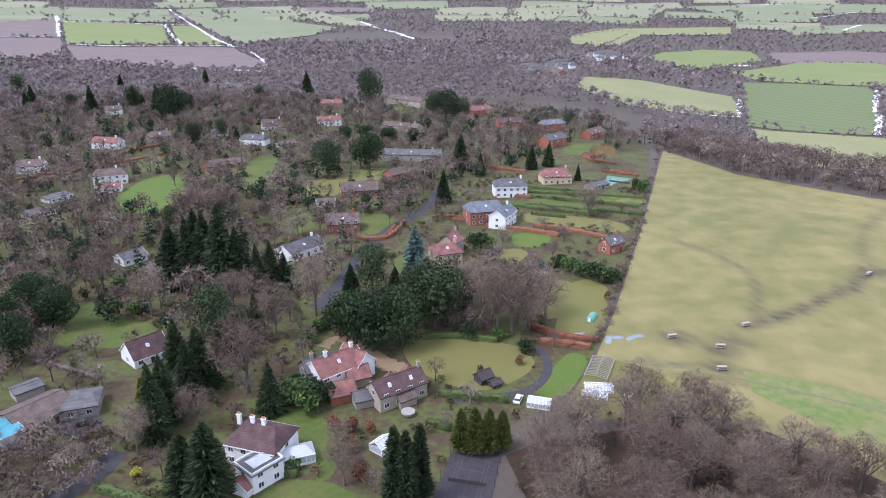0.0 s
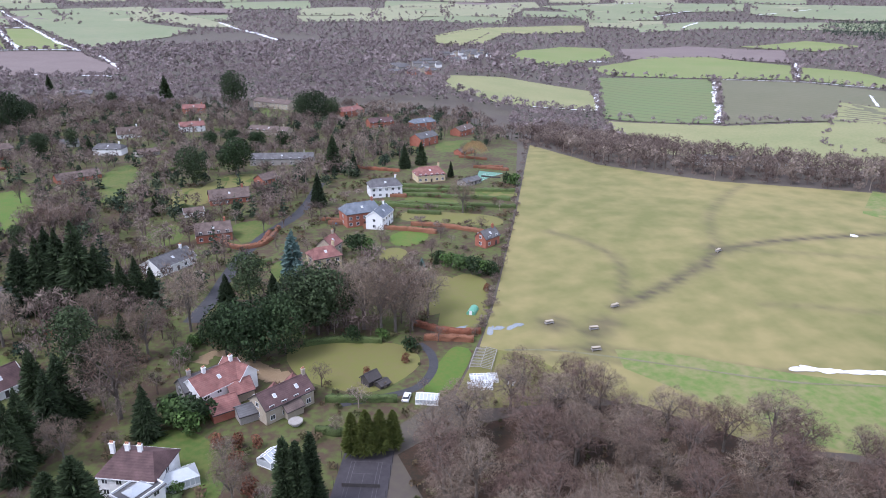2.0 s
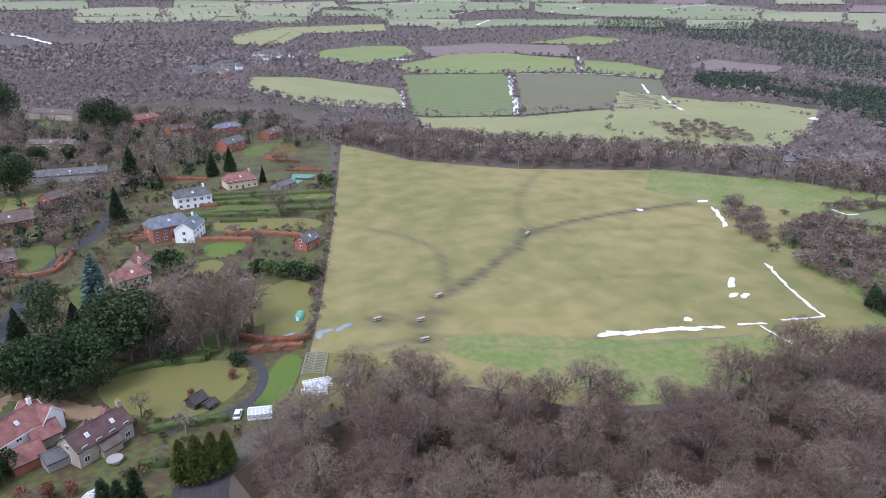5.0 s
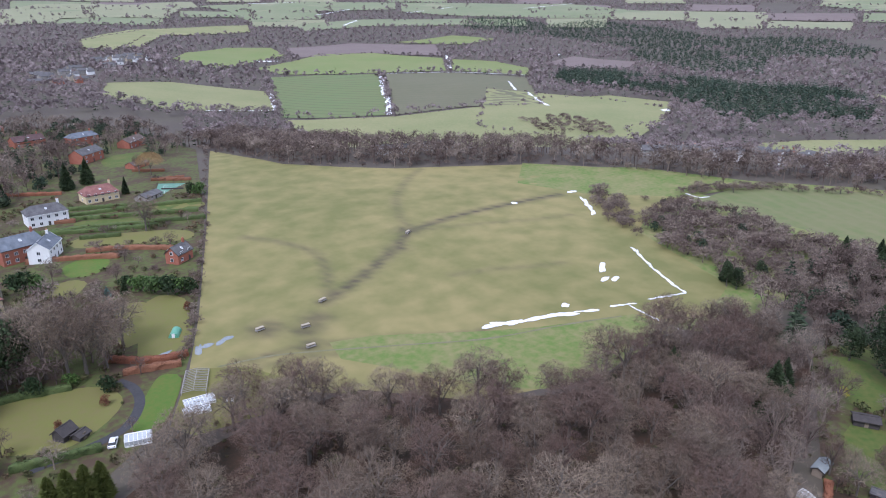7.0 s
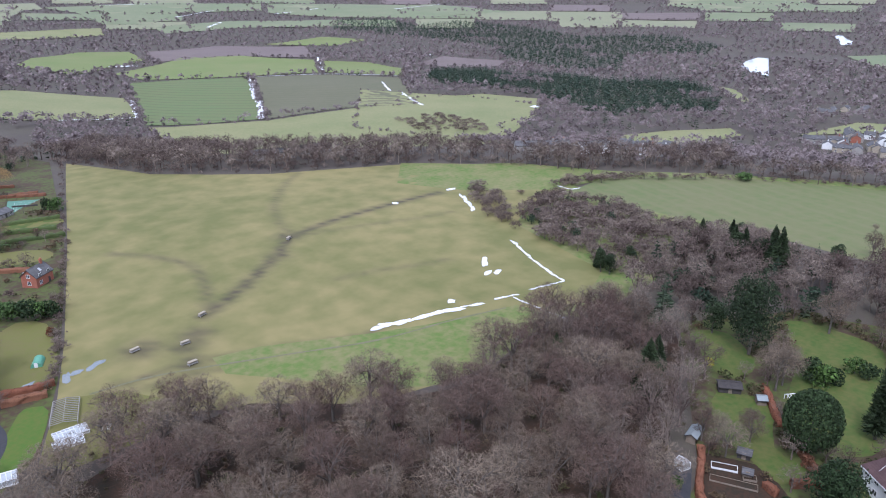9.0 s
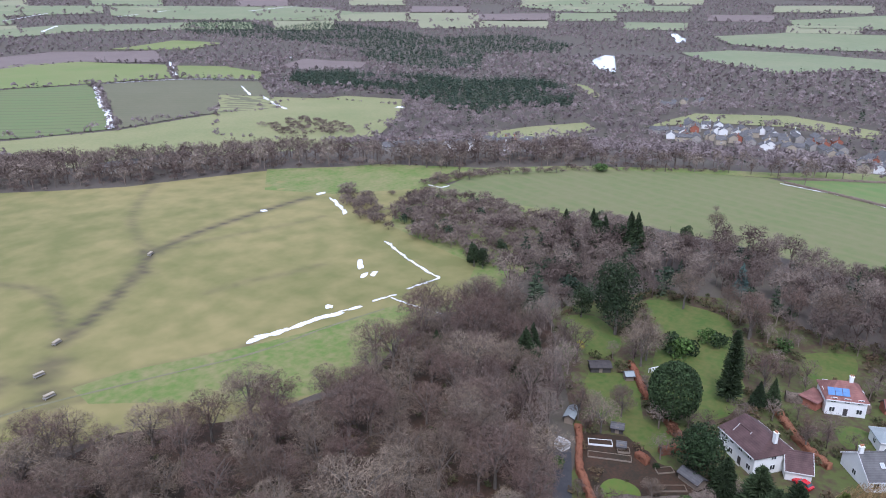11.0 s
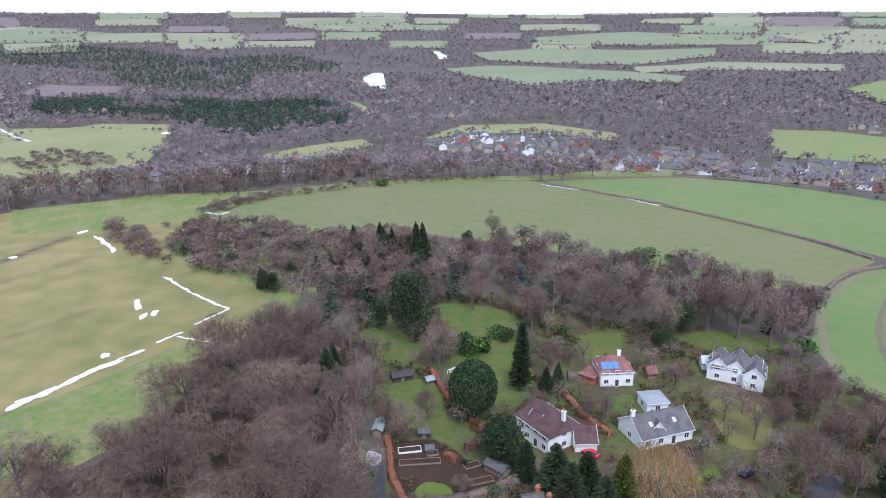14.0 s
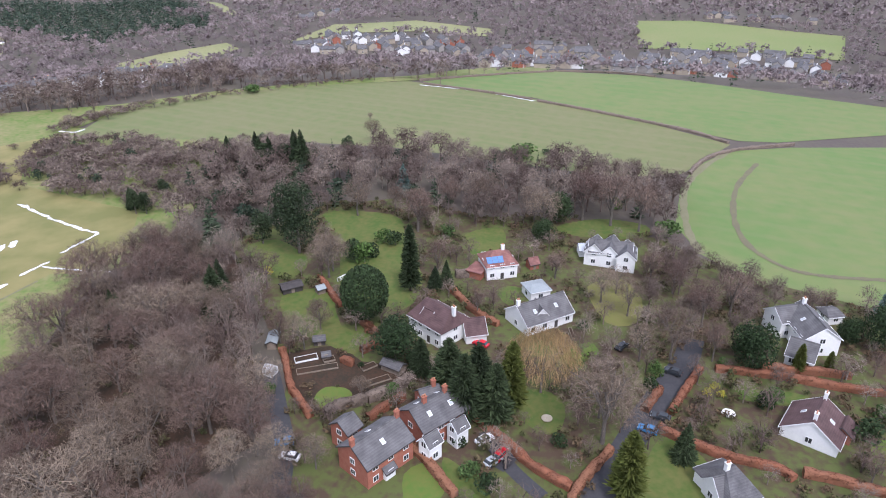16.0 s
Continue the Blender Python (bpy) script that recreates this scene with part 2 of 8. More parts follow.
def terrain(x, y):
    """Height of the land: a plateau, a river valley beyond it, hills at the horizon."""
    x, y = np.asarray(x, float), np.asarray(y, float)
    r = np.hypot(x, y)
    az = np.degrees(np.arctan2(x, y))
    v = sstep(8, 26, az) * (1 - sstep(150, 175, az))
    z = -28 * v * sstep(440, 660, r)
    z = z + 4 * np.exp(-((x - 190) ** 2 + (y - 270) ** 2) / (2 * 100.0 ** 2))
    far = sstep(1300, 4900, r)
    z = z + far * (108 + 28 * v + 8 * np.sin(x / 430 + 1) * np.sin(y / 510 + 0.5) + 4 * np.sin(x / 170 + y / 260))
    return z + sstep(500, 1200, r) * (1.5 * np.sin(x / 88) * np.sin(y / 107) + 1.0 * np.sin(x / 51 + 2) * np.sin(y / 63 + 1))


def ground_z(x, y):
    return float(terrain(x, y))


def mesh_of(name, verts, tris, mat, tint=None):
    """A mesh from arrays of corners and triangles."""
    me = bpy.data.meshes.new(name)
    v, f = np.asarray(verts, np.float32), np.asarray(tris, np.int32)
    me.vertices.add(len(v))
    me.vertices.foreach_set("co", v.ravel())
    me.loops.add(f.size)
    me.loops.foreach_set("vertex_index", f.ravel())
    me.polygons.add(len(f))
    me.polygons.foreach_set("loop_start", np.arange(0, f.size, 3, dtype=np.int32))
    me.polygons.foreach_set("loop_total", np.full(len(f), 3, np.int32))
    me.update(calc_edges=True)
    me.materials.append(mat)
    if tint is not None:
        me.attributes.new("tint", "FLOAT", "POINT").data.foreach_set("value", np.asarray(tint, np.float32))
    return me


def part(name, verts, faces, mat, parent=None, label="", at=(0, 0, 0), turn=0.0):
    """One mesh object, under a thing or a part."""
    me = bpy.data.meshes.new(name)
    me.from_pydata([tuple(v) for v in verts], [], faces)
    me.materials.append(mat)
    return place(name, me, parent, label, at, turn)


def place(name, me, parent=None, label="", at=(0, 0, 0), turn=0.0):
    ob = new(name, me)
    ob.parent = parent
    ob.matrix_basis = pose(*at, 0, 0, turn)
    if label:
        tagged(ob, label)
    return ob


def thing(name, x, y, turn=0.0, label="", category="", group="", z=None):
    ob = new(name)
    ob.matrix_basis = pose(x, y, ground_z(x, y) if z is None else z, 0, 0, turn)
    return tagged(ob, label, category, group)


RINGS = [0.0] + list(np.geomspace(12, 4900, 190))
SPOKES = 270
gv, gf = [(0, 0, ground_z(0, 0))], []
for rr in RINGS[1:]:
    aa = np.linspace(0, 2 * np.pi, SPOKES, endpoint=False)
    xx, yy = rr * np.sin(aa), rr * np.cos(aa)
    gv += list(zip(xx, yy, terrain(xx, yy)))
for i in range(SPOKES):
    gf.append((0, 1 + (i + 1) % SPOKES, 1 + i))
for k in range(len(RINGS) - 2):
    for i in range(SPOKES):
        a, b = 1 + k * SPOKES + i, 1 + k * SPOKES + (i + 1) % SPOKES
        gf.append((a, b, b + SPOKES, a + SPOKES))
ground = tagged(part("ground", gv, gf, LAND), "rough grass and bare winter earth rolling to the hills", "ground", kind="structure")
for poly in ground.data.polygons:
    poly.use_smooth = True


def lift(x, y, extra=0.0):
    return terrain(x, y) + 0.03 + 0.35 * extra + 0.0009 * np.maximum(np.hypot(x, y) - 260, 0)


def sheet(name, outline, mat, label, category, cell=12.0, extra=0.0, kind="structure"):
    """A patch of ground cover that follows the land inside an outline."""
    bm = bmesh.new()
    bm.faces.new([bm.verts.new((x, y, 0)) for x, y in outline])
    xs, ys = [p[0] for p in outline], [p[1] for p in outline]
    for axis, lo, hi in ((0, min(xs), max(xs)), (1, min(ys), max(ys))):
        n = max(1, min(130, int((hi - lo) / cell)))
        for i in range(1, n):
            co, no = [0, 0, 0], [0, 0, 0]
            co[axis], no[axis] = lo + (hi - lo) * i / n, 1
            bmesh.ops.bisect_plane(bm, geom=bm.verts[:] + bm.edges[:] + bm.faces[:], plane_co=co, plane_no=no)
    bmesh.ops.triangulate(bm, faces=bm.faces[:])
    bm.normal_update()
    if sum(f.normal.z for f in bm.faces) < 0:
        bmesh.ops.reverse_faces(bm, faces=bm.faces[:])
    for v in bm.verts:
        v.co.z = float(lift(v.co.x, v.co.y, extra))
    me = bpy.data.meshes.new(name)
    bm.to_mesh(me)
    bm.free()
    for p in me.polygons:
        p.use_smooth = True
    me.materials.append(mat)
    return tagged(new(name, me), label, category, kind=kind)


def smooth(points, closed=False, steps=5):
    """A rounded line through points."""
    pts = [np.array(p, float) for p in points]
    n, out = len(pts), []
    for i in range(n if closed else n - 1):
        a, b, c, d = (pts[(i + k) % n] if closed else pts[min(max(i + k, 0), n - 1)] for k in (-1, 0, 1, 2))
        for s in range(steps):
            u = s / steps
            out.append(0.5 * (2 * b + (c - a) * u + (2 * a - 5 * b + 4 * c - d) * u * u + (3 * b - a - 3 * c + d) * u ** 3))
    if not closed:
        out.append(pts[-1])
    return [tuple(p) for p in out]


def ribbon(name, line, width, mat, label, category, extra=0.05, rough=0.0, kind="structure", seed=1):
    """A strip of even or ragged width along a rounded line on the land."""
    rng = np.random.default_rng(seed)
    line = smooth(line, steps=8)
    verts, faces = [], []
    for i, (x, y) in enumerate(line):
        a, b = np.array(line[max(i - 1, 0)]), np.array(line[min(i + 1, len(line) - 1)])
        d = (b - a) / (np.linalg.norm(b - a) + 1e-9)
        w = width * (1 + rough * rng.uniform(-1, 1)) / 2
        for s in (-1, -0.33, 0.33, 1):
            px, py = x - d[1] * w * s, y + d[0] * w * s
            verts.append((px, py, float(lift(px, py, extra))))
    for i in range(len(line) - 1):
        for k in range(3):
            a = 4 * i + k
            faces.append((a + 1, a, a + 4, a + 5))
    ob = tagged(part(name, verts, faces, mat), label, category, kind=kind)
    ob.data.attributes.new("tint", "FLOAT", "POINT").data.foreach_set("value", np.tile([0.05, 0.75, 0.75, 0.05], len(line)).astype(np.float32))
    return ob


def blot(name, x, y, rx, ry, turn, mat, label, category, seed=0, extra=0.1):
    """A ragged patch of snow, mud or water."""
    rng = np.random.default_rng(seed)
    n = 24
    k = 1 + 0.3 * np.convolve(rng.uniform(-1, 1, n + 2), [0.4, 0.6, 0.4], "valid")
    c, s = math.cos(radians(turn)), math.sin(radians(turn))
    verts, tint, faces = [], [], []
    for ring, ease in ((0.02, 1.0), (0.55, 0.85), (1.0, 0.0 if mat in (MUD, WATER) else 1.0)):
        for i in range(n):
            a = 2 * math.pi * i / n
            u, w = rx * k[i] * math.cos(a) * ring, ry * k[i] * math.sin(a) * ring
            px, py = x + c * u - s * w, y + s * u + c * w
            verts.append((px, py, float(lift(px, py, extra))))
            tint.append(ease)
    for q in range(2):
        for i in range(n):
            j = (i + 1) % n
            faces.append((q * n + i, q * n + n + i, q * n + n + j, q * n + j))
    ob = tagged(part(name, verts, faces, mat), label, category, kind="structure")
    ob.data.attributes.new("tint", "FLOAT", "POINT").data.foreach_set("value", np.array(tint, np.float32))
    return ob


def inside(points, outline):
    """Which of the points lie inside an outline."""
    x, y = points[:, 0], points[:, 1]
    hit = np.zeros(len(points), bool)
    o = np.array(outline)
    for (x0, y0), (x1, y1) in zip(o, np.roll(o, -1, axis=0)):
        cross = (y0 > y) != (y1 > y)
        with np.errstate(divide="ignore", invalid="ignore"):
            hit ^= cross & (x < (x1 - x0) * (y - y0) / (y1 - y0) + x0)
    return hit


KEEP_CLEAR = []


def clear(outline):
    KEEP_CLEAR.append(outline)
    return outline

# ---- fields, lawns, roads and water ----
FIELDS = [
    ("pasture", PASTURE, "broad sheep pasture of tired yellow-green winter grass", 2.6, [(153.9, 479.9), (160.5, 435.7), (169.8, 394.8), (192.6, 364.8), (216.4, 339.3), (261.8, 316.0), (296.8, 298.8), (333.2, 259.4), (345.9, 221.6), (357.6, 207.8), (306.3, 199.6), (268.6, 196.8), (240.2, 180.7), (232.9, 160.5), (220.3, 124.3), (191.3, 114.0), (156.5, 120.0), (124.0, 112.1), (100.4, 119.4), (78.2, 139.1), (61.5, 154.9), (55.0, 170.5), (44.8, 180.1), (58.1, 212.1), (91.1, 301.0)]),
    ("field", OLIVEW, "thin olive-green wheat field with faint drill rows", 12, [(308.1, 197.0), (337.9, 198.9), (368.9, 184.2), (401.4, 146.9), (423.7, 94.4), (435.6, 52.5), (393.0, -29.5), (355.3, -76.8), (318.1, -111.3), (276.9, -79.6), (271.1, -51.2), (290.7, 4.5), (302.7, 43.6), (307.0, 85.2), (307.2, 125.3), (303.1, 161.9)]),
    ("field", WHEAT2, "bright green wheat field beyond a bare hedge", 12, [(434.2, 43.3), (465.1, -11.6), (485.4, -42.2), (474.5, -98.5), (419.5, -168.5), (389.1, -218.1), (338.6, -192.9), (322.7, -134.0), (323.9, -116.5), (357.4, -77.2), (399.6, -23.6)]),
    ("field", WHEAT2, "curved green wheat field crossed by a wheel track", 12, [(262.8, -75.9), (286.7, -87.4), (308.5, -107.8), (315.4, -137.6), (320.8, -214.8), (171.6, -183.0), (163.7, -128.6), (172.9, -102.1), (183.0, -79.0), (202.8, -68.2), (224.3, -65.1)]),
    ("field", WHEAT, "winter wheat field striped by wheel lines", 20, [(447.9, 1062.6), (536.1, 1078.1), (634.2, 1044.8), (529.8, 855.7), (419.3, 664.5), (364.4, 684.3), (311.2, 713.7), (377.2, 883.1)]),
    ("field", BROWN, "thinly sown olive-brown field beside snow", 20, [(643.0, 1037.1), (734.7, 966.6), (797.9, 849.4), (613.0, 624.3), (529.1, 662.1), (423.3, 661.2)]),
    ("pasture", PALE, "rough pale pasture above the railway wood", 20, [(305.2, 700.3), (360.9, 677.8), (417.0, 651.5), (520.5, 651.2), (651.1, 661.5), (739.1, 623.5), (758.0, 539.1), (651.4, 468.3), (535.9, 414.1), (385.9, 365.3), (272.9, 398.0), (238.8, 442.2), (289.4, 613.9)]),
    ("pasture", PALE, "pale grass field below a hedge", 20, [(181.0, 929.6), (270.3, 978.1), (379.7, 920.2), (322.8, 757.7), (197.9, 729.1), (152.0, 805.5)]),
    ("field", GRASS, "green field with a snow-lined edge", 25, [(481.0, 1207.4), (705.2, 1412.3), (827.3, 1379.3), (883.4, 1191.5), (749.2, 1002.2), (637.6, 1065.4), (486.6, 1102.1)]),
    ("field", GRASS, "small bright green field among woods", 25, [(369.6, 1318.6), (451.4, 1485.1), (572.9, 1592.9), (678.6, 1588.9), (640.8, 1429.5), (521.5, 1306.5), (413.0, 1185.1)]),
    ("field", SOIL, "pale ploughed field on the valley side", 25, [(717.3, 1587.2), (903.2, 1615.4), (1062.3, 1468.4), (909.1, 1224.0), (827.3, 1379.3), (638.5, 1383.1)]),
    ("field", GRASS, "narrow green field beside a hedge", 25, [(884.0, 1163.3), (934.0, 1080.8), (907.9, 955.4), (823.3, 872.5), (756.7, 995.6)]),
    ("pasture", PALE, "pale sunlit field in the wooded valley", 40, [(296.2, 1709.0), (517.7, 2076.3), (879.5, 2222.2), (804.5, 2037.0), (524.2, 1892.2), (392.2, 1592.3), (264.4, 1485.4)]),
    ("field", HAZE_GREEN, "long green field on the far slope", 60, [(1014.8, 2180.6), (1296.5, 2230.9), (1632.8, 2049.5), (1491.5, 1871.8), (1172.8, 2019.6), (955.4, 1977.9)]),
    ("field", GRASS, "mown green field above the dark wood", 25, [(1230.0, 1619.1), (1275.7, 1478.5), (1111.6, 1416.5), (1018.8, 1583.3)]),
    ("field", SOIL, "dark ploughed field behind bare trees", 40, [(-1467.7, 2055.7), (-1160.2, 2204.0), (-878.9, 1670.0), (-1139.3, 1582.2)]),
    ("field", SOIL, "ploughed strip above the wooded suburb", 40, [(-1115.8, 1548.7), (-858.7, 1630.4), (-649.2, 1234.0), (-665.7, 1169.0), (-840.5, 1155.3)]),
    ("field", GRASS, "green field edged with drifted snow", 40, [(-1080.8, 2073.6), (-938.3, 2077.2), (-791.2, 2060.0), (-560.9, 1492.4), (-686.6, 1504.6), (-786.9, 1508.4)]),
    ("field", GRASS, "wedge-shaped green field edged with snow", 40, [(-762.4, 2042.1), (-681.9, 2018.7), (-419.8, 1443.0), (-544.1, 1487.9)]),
    ("field", HAZE_GREEN, "hillside green field above the valley", 60, [(-1790.6, 2522.7), (-1399.0, 2703.5), (-1019.7, 2729.9), (-788.7, 2160.8), (-955.0, 2115.2), (-1099.4, 2110.4), (-1496.6, 2097.8)]),
    ("field", HAZE_GREEN, "sloping green field on the hill", 60, [(-987.9, 2710.9), (-814.1, 2913.1), (-597.8, 2737.3), (-452.2, 2215.4), (-289.6, 2030.1), (-317.8, 1824.1), (-410.6, 1484.2), (-694.3, 2075.7)]),
    ("field", HAZE_PALE, "pale field on the hilltop", 60, [(-793.0, 2917.6), (-609.4, 3008.1), (-354.7, 2500.5), (-167.6, 2079.6), (-301.5, 2115.8), (-488.0, 2394.7)]),
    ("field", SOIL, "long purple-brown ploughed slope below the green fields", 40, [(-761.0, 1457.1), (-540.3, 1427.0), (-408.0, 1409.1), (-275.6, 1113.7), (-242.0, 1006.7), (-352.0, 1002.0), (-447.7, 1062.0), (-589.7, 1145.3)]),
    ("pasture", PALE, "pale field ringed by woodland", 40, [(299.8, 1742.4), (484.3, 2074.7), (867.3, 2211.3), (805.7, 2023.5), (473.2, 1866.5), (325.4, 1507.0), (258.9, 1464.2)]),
    ("field", HAZE_PALE, "broad pale field under the horizon", 90, [(158.5, 2709.8), (422.5, 3131.3), (1048.9, 3290.8), (980.6, 2996.3), (454.9, 2737.3), (358.9, 2371.0), (203.3, 2267.3)]),
    ("field", HAZE_GREEN, "wide green far field dusted with snow", 90, [(999.3, 3059.2), (1482.7, 3168.0), (1835.9, 2845.7), (1622.3, 2515.8), (1326.9, 2634.6), (1060.3, 2276.5), (920.0, 2321.7), (1031.7, 2825.7)]),
    ("field", HAZE_GREEN, "far green field in the broad vale", 90, [(1856.7, 2830.3), (2466.3, 2389.0), (2338.8, 1811.7), (1904.3, 1897.1), (1686.2, 2116.7), (1580.9, 2411.2)]),
    ("field", HAZE_PALE, "far pale field under the hills", 90, [(322.2, 2871.5), (818.7, 3224.1), (970.5, 3113.7), (735.4, 2557.1), (316.5, 2471.2)]),
    ("field", PALE, "yellow slope above the railway wood", 20, [(1039.9, 424.5), (1015.5, 387.6), (907.4, 320.6), (895.1, 322.6), (947.5, 374.8)]),
    ("field", GRASS, "sheep field beside the town", 20, [(891.2, -169.9), (895.5, -240.4), (835.0, -321.5), (799.1, -378.1), (661.5, -317.8), (695.2, -271.9), (709.2, -204.6), (714.1, -144.7)]),
    ("field", PALE, "yellow grass bank beside the town", 20, [(716.6, 208.8), (838.8, 186.4), (878.8, 93.6), (817.8, -4.1), (770.1, 1.7), (799.0, 84.8), (780.1, 160.2)]),
    ("field", HAZE_GREEN, "riverside green field", 40, [(1690.1, 430.7), (1787.6, 337.8), (1712.3, -24.4), (1617.1, -131.8), (1457.8, -109.3), (1496.9, 68.7), (1347.9, 167.3), (1533.3, 340.0)]),
    ("field", HAZE_GREEN, "long green field beyond the river", 60, [(2109.8, 450.2), (2286.9, 286.9), (2287.7, 6.2), (2397.4, -273.1), (2138.2, -245.9), (1873.2, -25.5), (1869.5, 204.1), (1931.0, 365.0)]),
    ("field", HAZE_PALE, "pale field beyond the river", 60, [(1817.5, -11.5), (1980.4, -229.3), (1946.1, -523.4), (1759.9, -475.7), (1795.2, -235.6), (1683.3, -36.8)]),
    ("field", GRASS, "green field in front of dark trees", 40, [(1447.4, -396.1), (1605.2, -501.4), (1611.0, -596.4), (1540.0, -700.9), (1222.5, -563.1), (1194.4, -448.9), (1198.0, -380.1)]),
    ("field", HAZE_GREEN, "green plain below the hills", 90, [(2715.3, 341.7), (3028.9, -9.5), (2859.4, -520.8), (2515.0, -461.8), (2452.4, -101.3), (2444.4, 268.8)]),
    ("field", HAZE_PALE, "pale plain at the foot of the hills", 90, [(2859.4, -520.8), (3168.5, -830.4), (3025.8, -1335.0), (2561.0, -1138.1), (2478.3, -624.5)]),
    ("field", HAZE_GREEN, "hillside field under the skyline", 90, [(3031.0, 1549.1), (3740.2, 1447.9), (3601.5, 1151.1), (2926.4, 791.0), (2767.2, 1074.8)]),
    ("field", SOIL, "bare brown slope beside the plantation", 25, [(1128.3, 1061.3), (1126.0, 987.6), (1151.0, 902.1), (1065.9, 859.5), (971.0, 897.6), (992.3, 1002.7)]),
    ("field", PALE, "rough tussocky pasture by the plantation", 20, [(647.5, 770.6), (706.6, 630.9), (718.7, 506.6), (627.1, 463.9), (563.0, 454.1), (538.0, 412.3), (485.9, 442.9), (452.2, 550.8)]),
    ("field", PALE, "yellow rough grass in the valley wood", 20, [(598.2, 335.8), (657.5, 311.3), (712.1, 270.9), (682.5, 247.6), (624.8, 261.5), (582.8, 305.0)]),
]
# ground worn bare by sheep: along their paths, and round the feeders
WORN = [
    (2.6, 1.0, [(95.7, 196.5), (116.4, 207.5), (141.8, 223.9), (156.9, 236.1), (184.2, 241.9), (219.3, 242.6), (253.0, 241.4)]),
    (2.2, 0.55, [(95.7, 196.5), (106.5, 215.1), (113.5, 237.9), (108.3, 258.4), (98.0, 275.7)]),
    (2.0, 0.4, [(144.0, 188.9), (159.3, 184.4), (173.3, 177.8), (186.9, 173.2)]),
    (2.0, 0.35, [(161.5, 236.3), (184.0, 229.2), (214.6, 217.9), (232.8, 214.1)]),
    (1.8, 0.7, [(58.0, 176.0), (79.7, 171.2), (101.3, 161.2), (119.3, 150.6), (129.2, 148.8)]),
    (2.2, 0.5, [(159.2, 240.8), (175.6, 276.2), (205.0, 310.3), (227.4, 328.9)]),
    (1.6, 0.5, [(58.5, 171.0), (76.9, 165.7), (97.9, 155.9), (122.1, 143.2), (147.9, 135.3)]),
]
TRODDEN = [(157.9, 238.9, 9), (142.2, 223.6, 7), (87.6, 186.9, 8), (71.8, 190.2, 9), (82.3, 182.2, 8), (78.1, 172.4, 7), (115.9, 206.6, 5), (103.9, 201.6, 4)]


def wear(x, y):
    out = np.zeros_like(x)
    for w, amount, line in WORN:
        pts = np.array(smooth(line, steps=4))
        for a, b in zip(pts[:-1], pts[1:]):
            d = b - a
            t = np.clip(((x - a[0]) * d[0] + (y - a[1]) * d[1]) / (d @ d + 1e-9), 0, 1)
            out = np.maximum(out, amount * np.exp(-((x - a[0] - t * d[0]) ** 2 + (y - a[1] - t * d[1]) ** 2) / w ** 2))
    for cx, cy, r in TRODDEN:
        out = np.maximum(out, np.exp(-((x - cx) ** 2 + (y - cy) ** 2) / (r * 0.62) ** 2))
    return np.clip(out * (0.75 + 0.35 * np.sin(x * 0.9 + 2 * np.sin(y * 0.5)) * np.sin(y * 0.8)), 0, 1)


for i, (kind_name, m, label, cell, outline) in enumerate(FIELDS):
    field = sheet(kind_name, clear(outline), m, label, "field", cell)
    if i == 0:
        co = np.empty(len(field.data.vertices) * 3, np.float32)
        field.data.vertices.foreach_get("co", co)
        co = co.reshape(-1, 3).astype(float)
        field.data.attributes.new("tint", "FLOAT", "POINT").data.foreach_set("value", wear(co[:, 0], co[:, 1]).astype(np.float32))
sheet("grass_strip", [(83.6, 170.6), (96.8, 166.2), (110.9, 157.4), (125.7, 148.3), (142.2, 140.0), (163.6, 132.1), (173.0, 128.8), (176.0, 113.7), (155.8, 112.2), (139.2, 109.8), (120.2, 112.1), (108.7, 120.0), (100.1, 133.0), (91.2, 146.5), (81.8, 159.8)], STRIP, "bright green grass strip between wall and wood", "field", 8, 0.05)

# the patchwork of small fields that fills the far vale; its grass has the hazed colours
rng = np.random.default_rng(17)
VALE = []
RING = [2350, 2650, 3000, 3450, 4000, 4880]
for k in range(5):
    step = 5.5 if k < 3 else 4.5
    for az in np.arange(-44, 132, step):
        a0, a1 = radians(az + rng.uniform(-0.7, 0.7)), radians(az + step - 0.25 + rng.uniform(-0.7, 0.7))
        r0, r1 = RING[k] + rng.uniform(-60, 60), RING[k + 1] - 25 + rng.uniform(-60, 40)
        if rng.uniform() < 0.62:
            o = [(r * math.sin(a), r * math.cos(a)) for r, a in ((r0, a0), (r0, a1), (min(r1, 4890), a1), (min(r1, 4890), a0))]
            m = (HAZE_GREEN, HAZE_PALE, HAZE_GREEN, HAZE_PALE, SOIL)[int(rng.integers(0, 5))]
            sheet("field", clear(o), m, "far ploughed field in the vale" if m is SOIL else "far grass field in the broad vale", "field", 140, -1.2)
            VALE.append(o)

WOODFLOOR = [
    [(14.4, 133.9), (22.5, 138.9), (54.3, 145.7), (78.4, 142.3), (100.1, 119.4), (124.0, 107.1), (156.6, 111.4), (180.3, 107.9), (200.2, 103.7), (201.8, 87.6), (178.7, 72.4), (155.9, 63.5), (137.3, 56.3), (108.9, 45.3), (19.3, 111.6)],
]
for outline in WOODFLOOR:
    sheet("wood_floor", outline, LITTER, "rust-brown fallen leaves under the bare wood", "ground", 12, 0.06)

